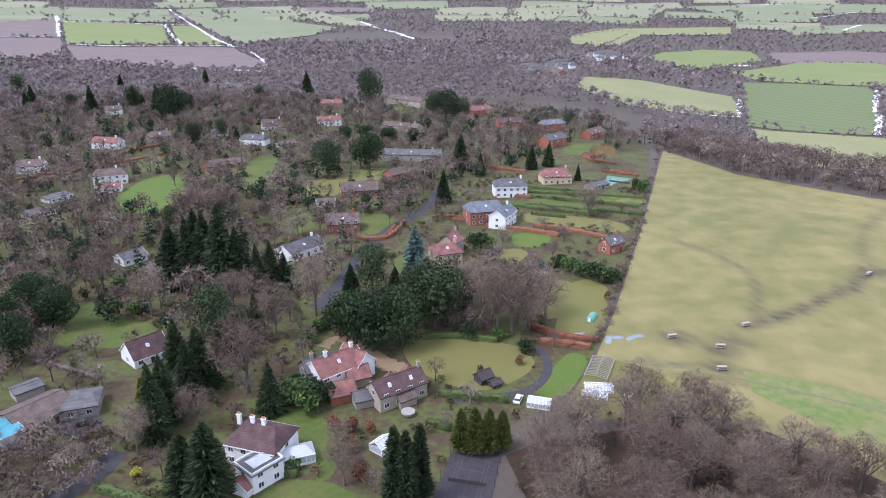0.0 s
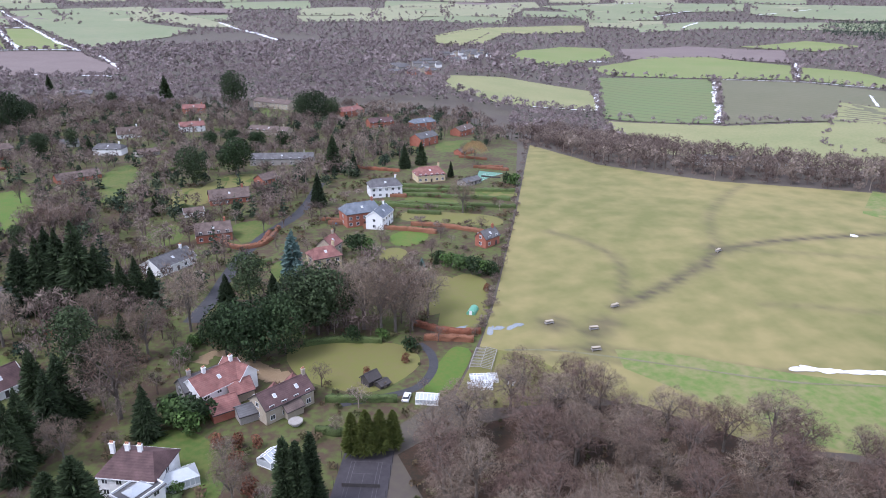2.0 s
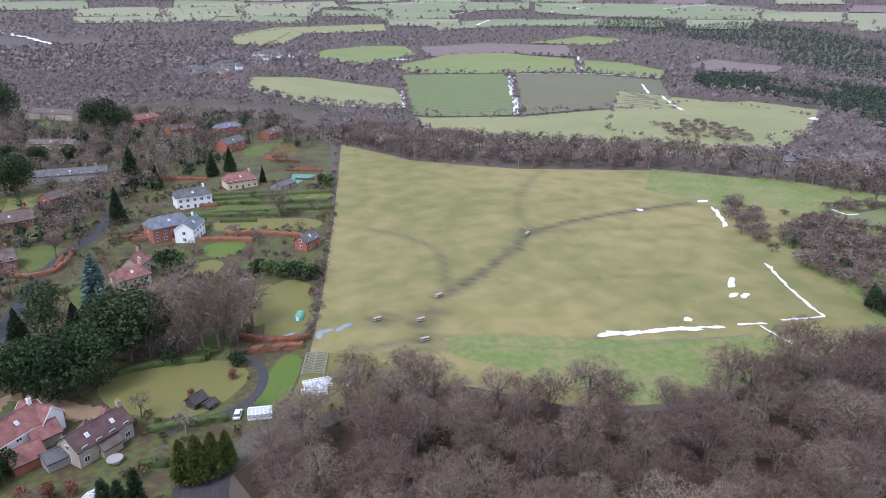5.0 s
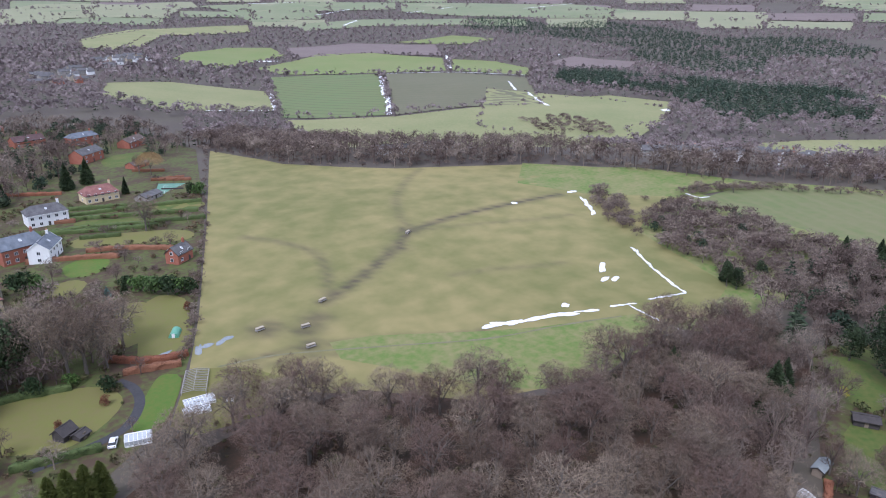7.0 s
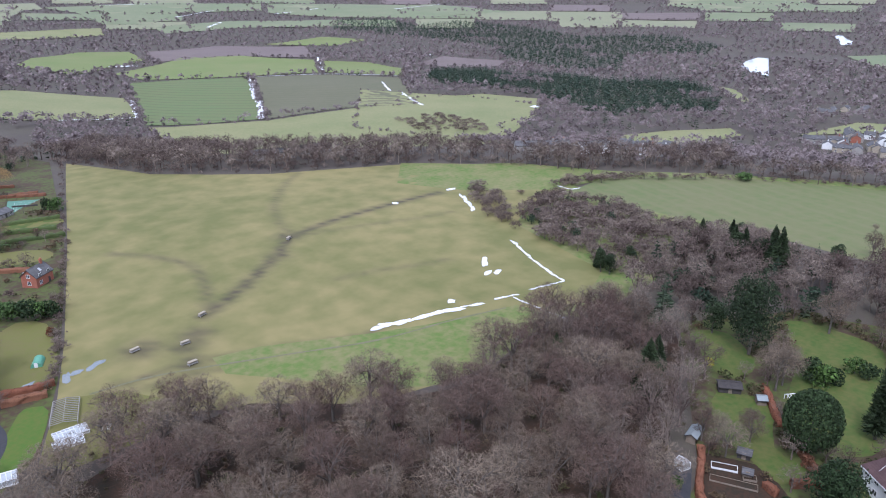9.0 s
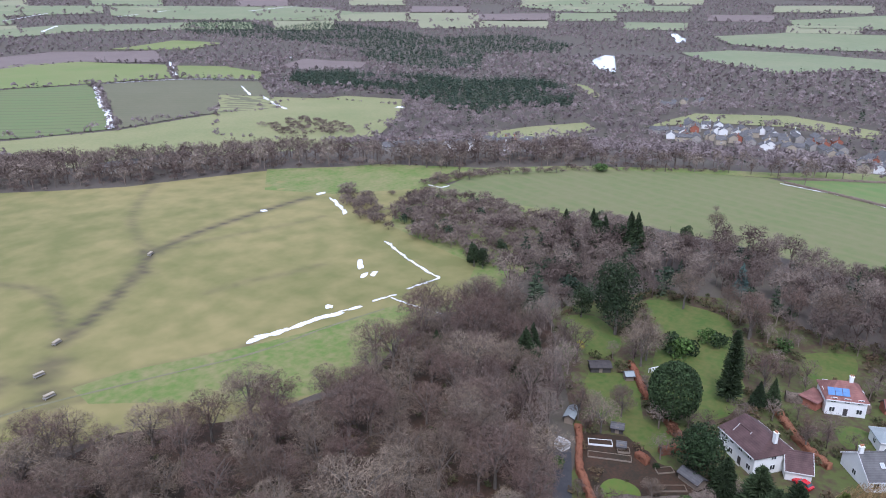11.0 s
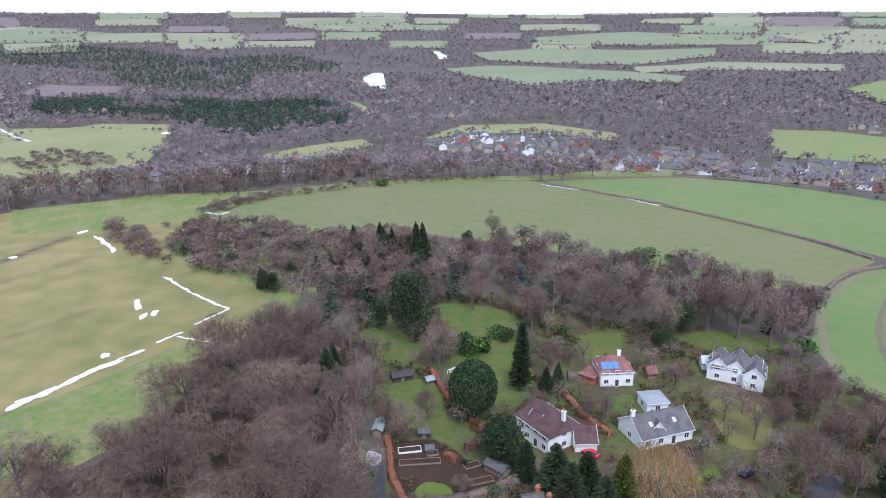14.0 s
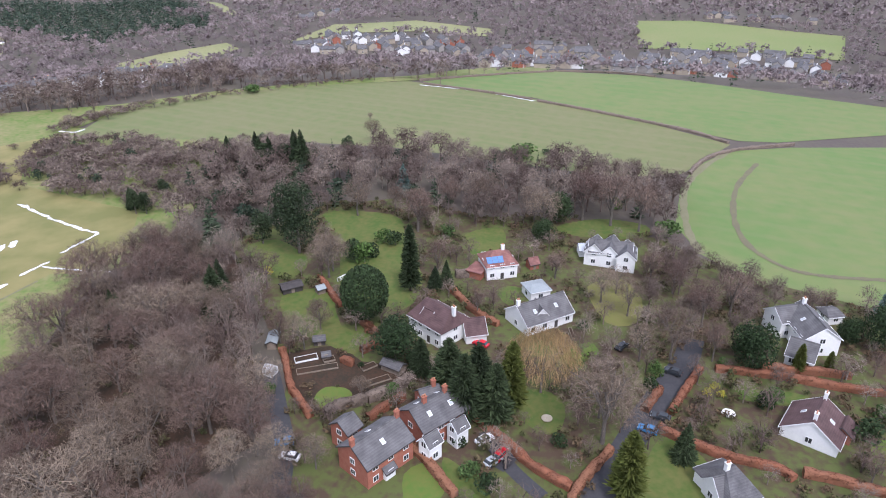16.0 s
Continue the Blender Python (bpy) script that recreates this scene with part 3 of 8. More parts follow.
GARDENS = [
    [(199.6, 83.6), (232.7, 60.8), (242.9, 32.4), (226.9, 2.2), (230.4, -26.7), (212.7, -58.0), (199.8, -67.9), (187.0, -80.0), (174.0, -103.0), (166.0, -130.0), (120.0, -140.0), (75.0, -90.0), (72.0, -20.0), (97.5, 39.7), (131.7, 46.1)],
    [(-529.4, 698.4), (-218.3, 708.4), (59.0, 630.2), (133.2, 594.6), (148.4, 493.7), (94.6, 314.4), (69.2, 243.9), (48.6, 190.3), (33.7, 159.1), (14.6, 144.2), (-2.8, 116.6), (-107.0, 111.9)],
]
for outline in GARDENS:
    sheet("garden_ground", outline, GARDEN, "mossy brown and green winter garden ground", "ground", 14, 0.0)

sheet("scrub_bank", [(258.0, 231.0), (270.0, 222.0), (318.0, 205.5), (318.4, 179.4), (313.2, 154.0), (313.2, 133.6), (316.0, 105.5), (243.5, 105.4), (200.7, 105.6), (182, 107), (172, 119), (178.5, 136.0), (199.2, 129.6), (222.2, 169.7), (240, 200)], STRIP, "green rough grass bank under thorn scrub", "ground", 10, -0.03)

sheet("grass_margin", [(288.3, 307.6), (315.6, 277.0), (339.8, 260.1), (365.7, 204.1), (401.3, 161.7), (435.2, 96.9), (454.1, 47.3), (572.2, -49.4), (483.1, -38.2), (438.7, 45.6), (423.7, 94.4), (401.4, 146.9), (368.9, 184.2), (337.9, 198.9), (305.3, 203.3), (265.7, 236.3), (251.1, 271.0)], STRIP, "rough grass margin along the top hedge", "field", 12, 0.02)
sheet("yard", [(-95.8, 148.3), (-90.1, 152.6), (-84.5, 148.3), (-86.0, 141.3), (-92.1, 142.4)], ROAD, "dark asphalt parking yard by the garage", "yard", 8, 0.1)
sheet("frame_yard", [(32.5, 156.0), (45.0, 180.5), (58.5, 172.0), (66.0, 157.0), (54.0, 147.0), (36.0, 148.5)], MOSSY, "worn grass and debris round the cold frames", "ground", 6, 0.03)
LAWNS = [
    (LAWN, "garden lawn among hedges and small trees", [(-122.4, 429.5), (-113.8, 454.1), (-97.7, 414.4), (-98.5, 374.5), (-109.4, 368.5)]),
    (MOSSY, "garden lawn among hedges and small trees", [(-82.8, 374.4), (-72.8, 389.4), (-55.4, 380.4), (-55.2, 356.7), (-72.2, 351.4)]),
    (LAWN, "garden lawn among hedges and small trees", [(-75.6, 312.5), (-67.0, 323.2), (-59.6, 312.3), (-60.6, 295.7), (-70.4, 294.2)]),
    (MOSSY, "garden lawn among hedges and small trees", [(-62.7, 386.8), (-49.5, 414.2), (-32.3, 414.0), (-34.1, 393.0), (-50.6, 368.1)]),
    (LAWN, "garden lawn among hedges and small trees", [(85.3, 480.9), (112.1, 495.6), (109.0, 462.7), (84.3, 452.3)]),
    (MOSSY, "garden lawn among hedges and small trees", [(19.7, 264.7), (29.5, 270.9), (34.6, 264.0), (25.5, 251.9)]),
    (LAWN, "garden lawn among hedges and small trees", [(-46.1, 682.2), (-12.8, 664.2), (-21.9, 614.8), (-47.8, 630.3)]),
    (MOSSY, "garden lawn among hedges and small trees", [(81.6, 351.5), (101.3, 342.3), (98.5, 331.8), (79.1, 339.5)]),
    (LAWN, "garden lawn among hedges and small trees", [(-19.2, 262.7), (-5.5, 265.6), (-5.2, 247.1), (-15.7, 241.7)]),
    (MOSSY, "garden lawn of mossy green grass round the black hut", [(-11.8, 187.3), (-2.4, 191.5), (16.5, 189.0), (24.5, 183.1), (25.8, 173.9), (17.8, 165.0), (8.5, 161.7), (-2.2, 167.6), (-8.7, 174.4)]),
    (LAWN2, "small bright green paddock", [(24.2, 160.6), (32.5, 175.4), (37.6, 181.8), (41.6, 176.8), (32.2, 159.1)]),
    (LAWN, "lawn behind the white house", [(-44.9, 150.7), (-38.4, 154.0), (-30.4, 149.4), (-24.5, 137.7), (-24.3, 127.5), (-27.7, 125.6), (-30.7, 135.6), (-38.8, 142.3)]),
    (LAWN, "lawn in front of the white house", [(-37.2, 123.8), (-30.2, 125.6), (-22.5, 123.7), (-16.8, 116.7), (-36.7, 116.7)]),
    (LAWN, "round sheltered lawn among conifers", [(-127.7, 196.2), (-126.0, 208.5), (-120.9, 217.4), (-111.1, 208.4), (-93.6, 202.1), (-90.6, 192.3), (-96.1, 186.8), (-113.2, 186.9)]),
    (LAWN2, "bright green garden lawn", [(-171.6, 351.7), (-170.5, 389.7), (-155.4, 397.6), (-131.6, 339.1), (-140.6, 321.8), (-156.1, 329.3)]),
    (LAWN, "garden lawn behind hedges", [(-175.1, 437.5), (-196.2, 454.2), (-198.8, 429.6), (-179.2, 407.3)]),
    (LAWN, "front garden lawn", [(-38.8, 316.4), (-25.6, 320.7), (-24.1, 299.0), (-33.5, 291.3)]),
    (LAWN, "lawn by the drive", [(-87.8, 368.5), (-72.8, 389.4), (-61.2, 376.7), (-67.2, 356.9)]),
    (LAWN, "lawn behind the bungalow", [(-55.5, 407.0), (-39.2, 414.1), (-34.4, 397.1), (-50.0, 389.3)]),
    (LAWN2, "square lawn by the laurels", [(29.7, 285.3), (37.7, 291.0), (46.7, 284.3), (40.3, 272.4), (31.0, 273.6)]),
    (LAWN, "long narrow garden lawn", [(82.4, 348.1), (101.3, 342.3), (97.1, 329.8), (79.2, 337.3)]),
    (LAWN, "strip of garden lawn between hedges", [(48.4, 345.7), (75.5, 329.3), (72.6, 321.7), (45.6, 335.3)]),
    (MOSSY, "rough orchard grass", [(42.4, 319.8), (72.6, 308.7), (83.0, 297.7), (78.2, 288.4), (55.1, 298.0), (38.3, 307.4)]),
    (MOSSY, "vegetable garden grass with bare beds", [(47.6, 234.1), (58.7, 228.5), (49.4, 194.0), (36.8, 187.1), (34.5, 194.5)]),
    (MOSSY, "rough garden grass", [(38.4, 234.5), (48.2, 231.5), (40.3, 208.4), (32.6, 206.5)]),
    (LAWN, "wide lawn with island shrubs", [(224.9, 58.8), (228.5, 42.8), (223.3, 30.7), (203.4, 26.8), (177.3, 24.8), (164.3, 25.9), (159.9, 32.9), (177.0, 42.4), (198.9, 47.5)]),
    (LAWN, "lawn in front of the cedar", [(194.4, 77.7), (203.0, 68.9), (189.0, 55.2), (177.3, 57.2), (179.2, 64.9)]),
    (LAWN, "lawn below the tall cypress", [(195.4, 25.7), (182.0, 18.7), (165.6, 19.9), (161.1, 27.0), (173.4, 27.4)]),
    (LAWN, "back garden lawn behind a hedge", [(167.0, 57.4), (171.2, 45.2), (153.2, 37.6), (149.6, 29.3), (140.4, 31.7), (145.7, 41.7), (150.5, 50.6)]),
    (LAWN2, "small round lawn by the vegetable beds", [(123.0, 37.6), (127.0, 36.0), (127.1, 31.4), (124.4, 29.2), (120.5, 31.1), (118.8, 35.0)]),
    (LAWN, "sheltered lawn behind the white house", [(211.8, 7.3), (218.6, -3.7), (210.4, -6.5), (201.6, -3.9), (197.8, 4.7)]),
    (LAWN, "small lawn by the grey bungalow", [(175.0, -3.5), (177.7, -8.9), (172.3, -12.7), (166.7, -6.6)]),
    (LAWN, "lawn by the white gabled house", [(220.5, -24.1), (228.3, -39.5), (223.8, -55.0), (213.3, -51.4), (213.2, -30.7)]),
    (MOSSY, "mossy lawn under bare trees", [(178.8, -29.7), (184.1, -40.2), (172.9, -44.2), (160.2, -40.6), (159.8, -32.4)]),
    (LAWN2, "lawn by the wooden steps", [(144.3, -20.3), (150.1, -26.6), (144.9, -28.6), (140.2, -21.2)]),
    (LAWN, "lawn with a stone birdbath", [(127.4, -8.0), (129.8, -13.9), (124.2, -18.5), (114.8, -15.9), (117.9, -9.6)]),
    (LAWN, "front lawn by the roadside hedge", [(106.2, -32.5), (114.6, -36.9), (115.7, -41.2), (107.1, -45.8), (99.5, -42.2), (95.9, -29.5)]),
    (LAWN2, "square back lawn behind the brick villa", [(101.3, 14.7), (104.7, 10.0), (99.0, 6.2), (93.2, 9.0), (92.9, 13.1)]),
    (LAWN, "narrow lawn below the parked cars", [(106.5, 7.3), (103.6, 3.2), (96.7, -2.4), (93.8, 0.7), (100.4, 6.3)]),
    (LAWN, "garden lawn behind a beech hedge", [(133.0, -59.2), (132.8, -70.4), (130.0, -74.4), (127.7, -68.6), (129.8, -57.0)]),
    (LAWN2, "side lawn by round shrubs", [(114.2, -79.3), (117.9, -84.1), (105.3, -83.5), (107.9, -78.5)]),
]
for m, label, outline in LAWNS:
    sheet("lawn", clear(smooth(outline, True, 3)), m, label, "lawn", 6, 0.1)

ROADS = [
    (ROAD, 6.0, "dark asphalt lane between garden hedges", [(89.8, -16.5), (99.6, -22.8), (110.7, -29.3), (124.5, -37.1), (137.4, -45.5), (144.6, -49.8), (153.5, -53.4)]),
    (ROAD, 5.5, "dark asphalt lane under the trees", [(-42.9, 214.6), (-38.0, 234.1), (-35.2, 253.7), (-29.9, 280.0), (-21.8, 303.1), (-10.8, 325.0), (-4.1, 350.2), (1.9, 385.8)]),
    (ROAD, 6.0, "asphalt road by the garage", [(-82.9, 113.5), (-80.4, 122.1), (-76.6, 129.6), (-76.1, 135.8)]),
    (ROAD, 2.6, "curving dark asphalt garden drive", [(2.4, 157.4), (14.3, 158.8), (23.6, 162.0), (29.1, 170.7), (29.8, 179.6), (27.3, 185.9)]),
    (GRAVEL, 6.0, "ochre gravel forecourt of the stone house", [(-23.6, 177.8), (-15.2, 176.1), (-10.9, 169.8), (-12.8, 162.5), (-20.4, 162.5)]),
    (GRAVEL, 4.0, "ochre gravel drive", [(-15.0, 172.9), (-20.8, 182.8), (-32.1, 191.9), (-36.4, 186.5)]),
    (TRACK, 0.8, "pale grass track along the wood", [(51.7, 176.8), (69.3, 172.3), (98.6, 157.0), (123.0, 144.2), (149.3, 136.6), (168.6, 130.1)]),
    (ROAD, 3.0, "dark asphalt drive to the villas", [(104.1, -3.5), (109.1, -6.4), (113.7, -1.1), (104.3, -6.3), (97.4, -12.0)]),
    (ROAD, 4.0, "asphalt lane behind the villas", [(91.2, 37.0), (105.7, 39.5), (112.3, 41.9), (131.5, 50.0)]),
    (MUD, 2.0, "worn muddy wheel track in the wheat", [(188.9, -118.4), (190.7, -100.0), (196.6, -90.5), (212.3, -85.2), (235.7, -88.2), (264.4, -98.2), (292.2, -114.9)]),
    (TRACK, 2.6, "bare earth field margin", [(202.8, -68.2), (224.6, -69.0), (256.8, -76.0), (283.3, -88.8), (306.9, -107.3)]),
]
for i, (m, w, label, line) in enumerate(ROADS):
    ribbon("road" if m is ROAD else "path", line, w, m, label, "road" if m is ROAD else "path", 0.16 + 0.004 * i, 0.0 if m is ROAD else 0.35)
    c = smooth(line)
    clear([(x - w / 2, y) for x, y in c] + [(x + w / 2, y) for x, y in c[::-1]])

# snow lies in drifts along the walls and hedges
SNOWLINES = [
    (2.6, [(128.5, 150.3), (138.9, 146.5), (152.7, 142.5), (169.4, 136.7)]), (1.2, [(171.9, 136.5), (179.1, 134.1)]), (1.0, [(186.8, 133.0), (200.4, 129.2)]),
    (1.5, [(221.1, 168.3), (211.9, 152.6), (205.9, 140.3), (201.5, 129.5)]), (2.2, [(257.4, 229.9), (249.0, 216.6), (242.3, 208.1)]),
    (1.0, [(176.7, 132.1), (176.0, 122.4), (176.1, 112.8)]), (9.0, [(620.4, 1008.0), (528.6, 856.9), (461.6, 733.3), (415.4, 667.7)]),
    (5.0, [(383.3, 909.7), (323.2, 761.6)]), (6.0, [(912.4, 1220.5), (777.6, 1030.0)]), (4.0, [(655.0, 1038.2), (740.1, 973.7), (823.3, 872.5)]),
    (5.0, [(669.9, 708.5), (631.3, 646.2), (613.2, 612.7)]), (4.0, [(732.3, 819.6), (672.9, 738.3)]), (12.0, [(-1210.7, 2295.5), (-881.1, 1669.3)]),
    (9.0, [(-994.2, 1628.9), (-881.1, 1669.3)]), (9.0, [(-1090.2, 2092.2), (-780.5, 2083.1), (-712.5, 2072.5)]), (12.0, [(-795.1, 2079.1), (-539.0, 1486.5)]),
    (9.0, [(-778.2, 1495.7), (-421.9, 1442.5)]), (9.0, [(-1015.7, 2730.4), (-686.4, 2018.1), (-416.5, 1431.3)]), (7.0, [(-368.6, 1367.5), (-253.4, 1056.0)]),
    (9.0, [(-360.1, 1037.9), (-308.9, 1017.4), (-243.2, 978.5)]), (14.0, [(-251.2, 2256.6), (-63.6, 1664.4)]), (4.0, [(242.9, 741.4), (324.9, 763.2)]),
    (12.0, [(1145.7, 2081.0), (1256.9, 2201.4)]), (10.0, [(1247.8, 3129.7), (1446.1, 3090.6)]), (10.0, [(1262.2, 2507.9), (1473.1, 2622.4)]), (8.0, [(1577.0, 2365.5), (1877.5, 2472.3)]),
    (8.0, [(2089.8, 2248.2), (2483.0, 2369.6)]), (1.5, [(316.1, 197.0), (311.0, 198.8), (311.3, 206.9)]), (1.2, [(424.8, 42.3), (412.2, 8.8), (391.7, -23.3)]),
]


def drift(line, width, seed):
    """Old snow along a boundary: ragged lumps that run together and break off."""
    rng = np.random.default_rng(seed)
    line = np.array(smooth(line, steps=8))
    cum = np.concatenate([[0], np.cumsum(np.linalg.norm(np.diff(line, axis=0), axis=1))])
    verts, faces, at, n = [], [], 0.0, 12
    while at < cum[-1]:
        x, y = np.interp(at, cum, line[:, 0]), np.interp(at, cum, line[:, 1])
        x2, y2 = np.interp(at + 0.5, cum, line[:, 0]), np.interp(at + 0.5, cum, line[:, 1])
        turn = math.atan2(y2 - y, x2 - x) + rng.normal() * 0.15
        big = width * rng.uniform(0.5, 1.25)
        rx, ry = big * rng.uniform(0.8, 1.7), big * rng.uniform(0.3, 0.55)
        x, y = x + rng.normal() * width * 0.13, y + rng.normal() * width * 0.13
        k = 1 + 0.42 * np.convolve(rng.uniform(-1, 1, n + 2), [0.3, 0.7, 0.3], "valid")
        base, dz = len(verts), 0.012 * rng.uniform()
        for ring in (0.0, 0.6, 1.0):
            for i in range(n if ring else 1):
                u, w = rx * k[i] * math.cos(6.283 * i / n) * ring, ry * k[i] * math.sin(6.283 * i / n) * ring
                px, py = x + math.cos(turn) * u - math.sin(turn) * w, y + math.sin(turn) * u + math.cos(turn) * w
                verts.append((px, py, float(lift(px, py, 0.3)) + dz + 0.12 * width * (1 - ring) * 0.4))
        for i in range(n):
            j = (i + 1) % n
            faces += [(base, base + 1 + i, base + 1 + j), (base + 1 + i, base + 1 + n + i, base + 1 + n + j, base + 1 + j)]
        at += rx * rng.uniform(0.7, 1.15) * (1.9 if rng.uniform() < 0.12 else 1.0)
    return tagged(part("snow_drift", verts, faces, SNOW), "thin drift of old white snow along a boundary", "snow", kind="structure")


for i, (w, line) in enumerate(SNOWLINES):
    drift(line, w * 0.9, i)
SPOTS = [
    ("snow_patch", SNOW, "lingering patch of old snow on grass", "snow",
     [(194.5, 161.1, 1.3, 5.0, -50), (187.0, 153.4, 2.5, 1.2, 20), (190.5, 151.6, 2.5, 1.2, 20), (222.9, 242.5, 1.5, 2, 0), (262.7, 241.9, 3, 1.5, 0),
      (701.9, 506.7, 9, 6, 20), (159.4, 146.4, 1.5, 1.5, 0), (553.5, 1328.6, 22, 9, 20), (1132.7, 1113.9, 14, 6, 0), (552.9, 1331.8, 22, 8, 0)]),
    ("puddle", WATER, "shallow flood water standing in grass", "water",
     [(50.7, 189.7, 3.4, 1.0, 70), (53.4, 190.7, 1.8, 1.3, 20), (58.5, 191.1, 3.2, 1.2, 30), (61.0, 191.5, 1.2, 0.8, 30), (40.6, 192.4, 3.6, 1.4, 30), (43.8, 191.6, 1.8, 0.9, 10), (37.0, 192.7, 1.6, 0.7, 40)]),
]
for name, m, label, cat, spots in SPOTS:
    for i, (x, y, rx, ry, turn) in enumerate(spots):
        blot(name, x, y, rx, ry, turn, m, label, cat, i, 0.3 if m is SNOW else 0.15)
for o in ([(1360.6, 515.3), (1438.9, 537.4), (1528.5, 546.6), (1521.0, 522.5), (1400.4, 478.3), (1234.0, 418.8), (1247.9, 441.2), (1284.2, 470.1)], [(2116.5, 566.7), (2166.0, 564.3), (2059.2, 522.6), (2006.1, 492.6), (1931.3, 476.9), (1913.2, 494.1), (2021.9, 532.7)]):
    sheet("river", clear(o), RIVER, "pale reach of river, sky reflection in its colour", "river", 30, 0.5)

# ---- houses ----
def box_data(x0, x1, y0, y1, z0, z1):
    v = [(x, y, z) for z in (z0, z1) for y in (y0, y1) for x in (x0, x1)]
    return v, [(0, 2, 3, 1), (4, 5, 7, 6), (0, 1, 5, 4), (2, 6, 7, 3), (0, 4, 6, 2), (1, 3, 7, 5)]


def boxes_data(*list_of):
    vs, fs = [], []
    for b in list_of:
        v, f = box_data(*b)
        fs += [tuple(i + len(vs) for i in q) for q in f]
        vs += v
    return vs, fs


MESHES = {}


def shared(key, data, mat):
    if key not in MESHES:
        me = bpy.data.meshes.new(key[0])
        me.from_pydata([tuple(v) for v in data[0]], [], data[1])
        me.materials.append(mat)
        MESHES[key] = me
    return MESHES[key]


def under(name, me, parent, m, label=""):
    ob = new(name, me)
    ob.parent = parent
    ob.matrix_basis = m
    return tagged(ob, label)


def fresh(name, data, mat):
    me = bpy.data.meshes.new(name)
    me.from_pydata([tuple(v) for v in data[0]], [], data[1])
    me.materials.append(mat)
    return me


def window(parent, m, w=1.4, h=1.4):
    """A white framed window lying in the local xz plane, facing -y."""
    f = 0.09
    fr = boxes_data((-w / 2, w / 2, -0.09, 0.02, 0, f), (-w / 2, w / 2, -0.09, 0.02, h - f, h), (-w / 2, -w / 2 + f, -0.09, 0.02, f, h - f),
                    (w / 2 - f, w / 2, -0.09, 0.02, f, h - f), (-f / 2, f / 2, -0.08, 0.02, f, h - f))
    win = under("window", shared(("window", w, h), fr, WHITE), parent, m)
    under("pane", shared(("pane", w, h), box_data(-w / 2 + f, w / 2 - f, -0.04, -0.01, f, h - f), GLASS), win, Matrix())
    return win


def roof_data(L, d, eave, ridge, hip, over=0.4, thick=0.22):
    a, b = L / 2 + over * (1 if hip else 0.6), d / 2 + over
    drop = over * (ridge - eave) / (d / 2)
    e, r = eave - drop, ridge
    k = a - min(hip, a - 0.05)
    top = [(-a, -b, e), (a, -b, e), (a, b, e), (-a, b, e), (-k, 0, r), (k, 0, r)]
    v = top + [(x, y, z - thick) for x, y, z in top]
    f = [(0, 1, 5, 4), (2, 3, 4, 5), (1, 2, 5), (3, 0, 4)] if hip else [(0, 1, 5, 4), (2, 3, 4, 5)]
    g = [tuple(i + 6 for i in reversed(q)) for q in f]
    rim = [(0, 6, 7, 1), (2, 8, 9, 3)] + ([(1, 7, 8, 2), (3, 9, 6, 0)] if hip else [(1, 7, 11, 5), (5, 11, 8, 2), (3, 9, 10, 4), (4, 10, 6, 0)])
    return v, f + g + rim


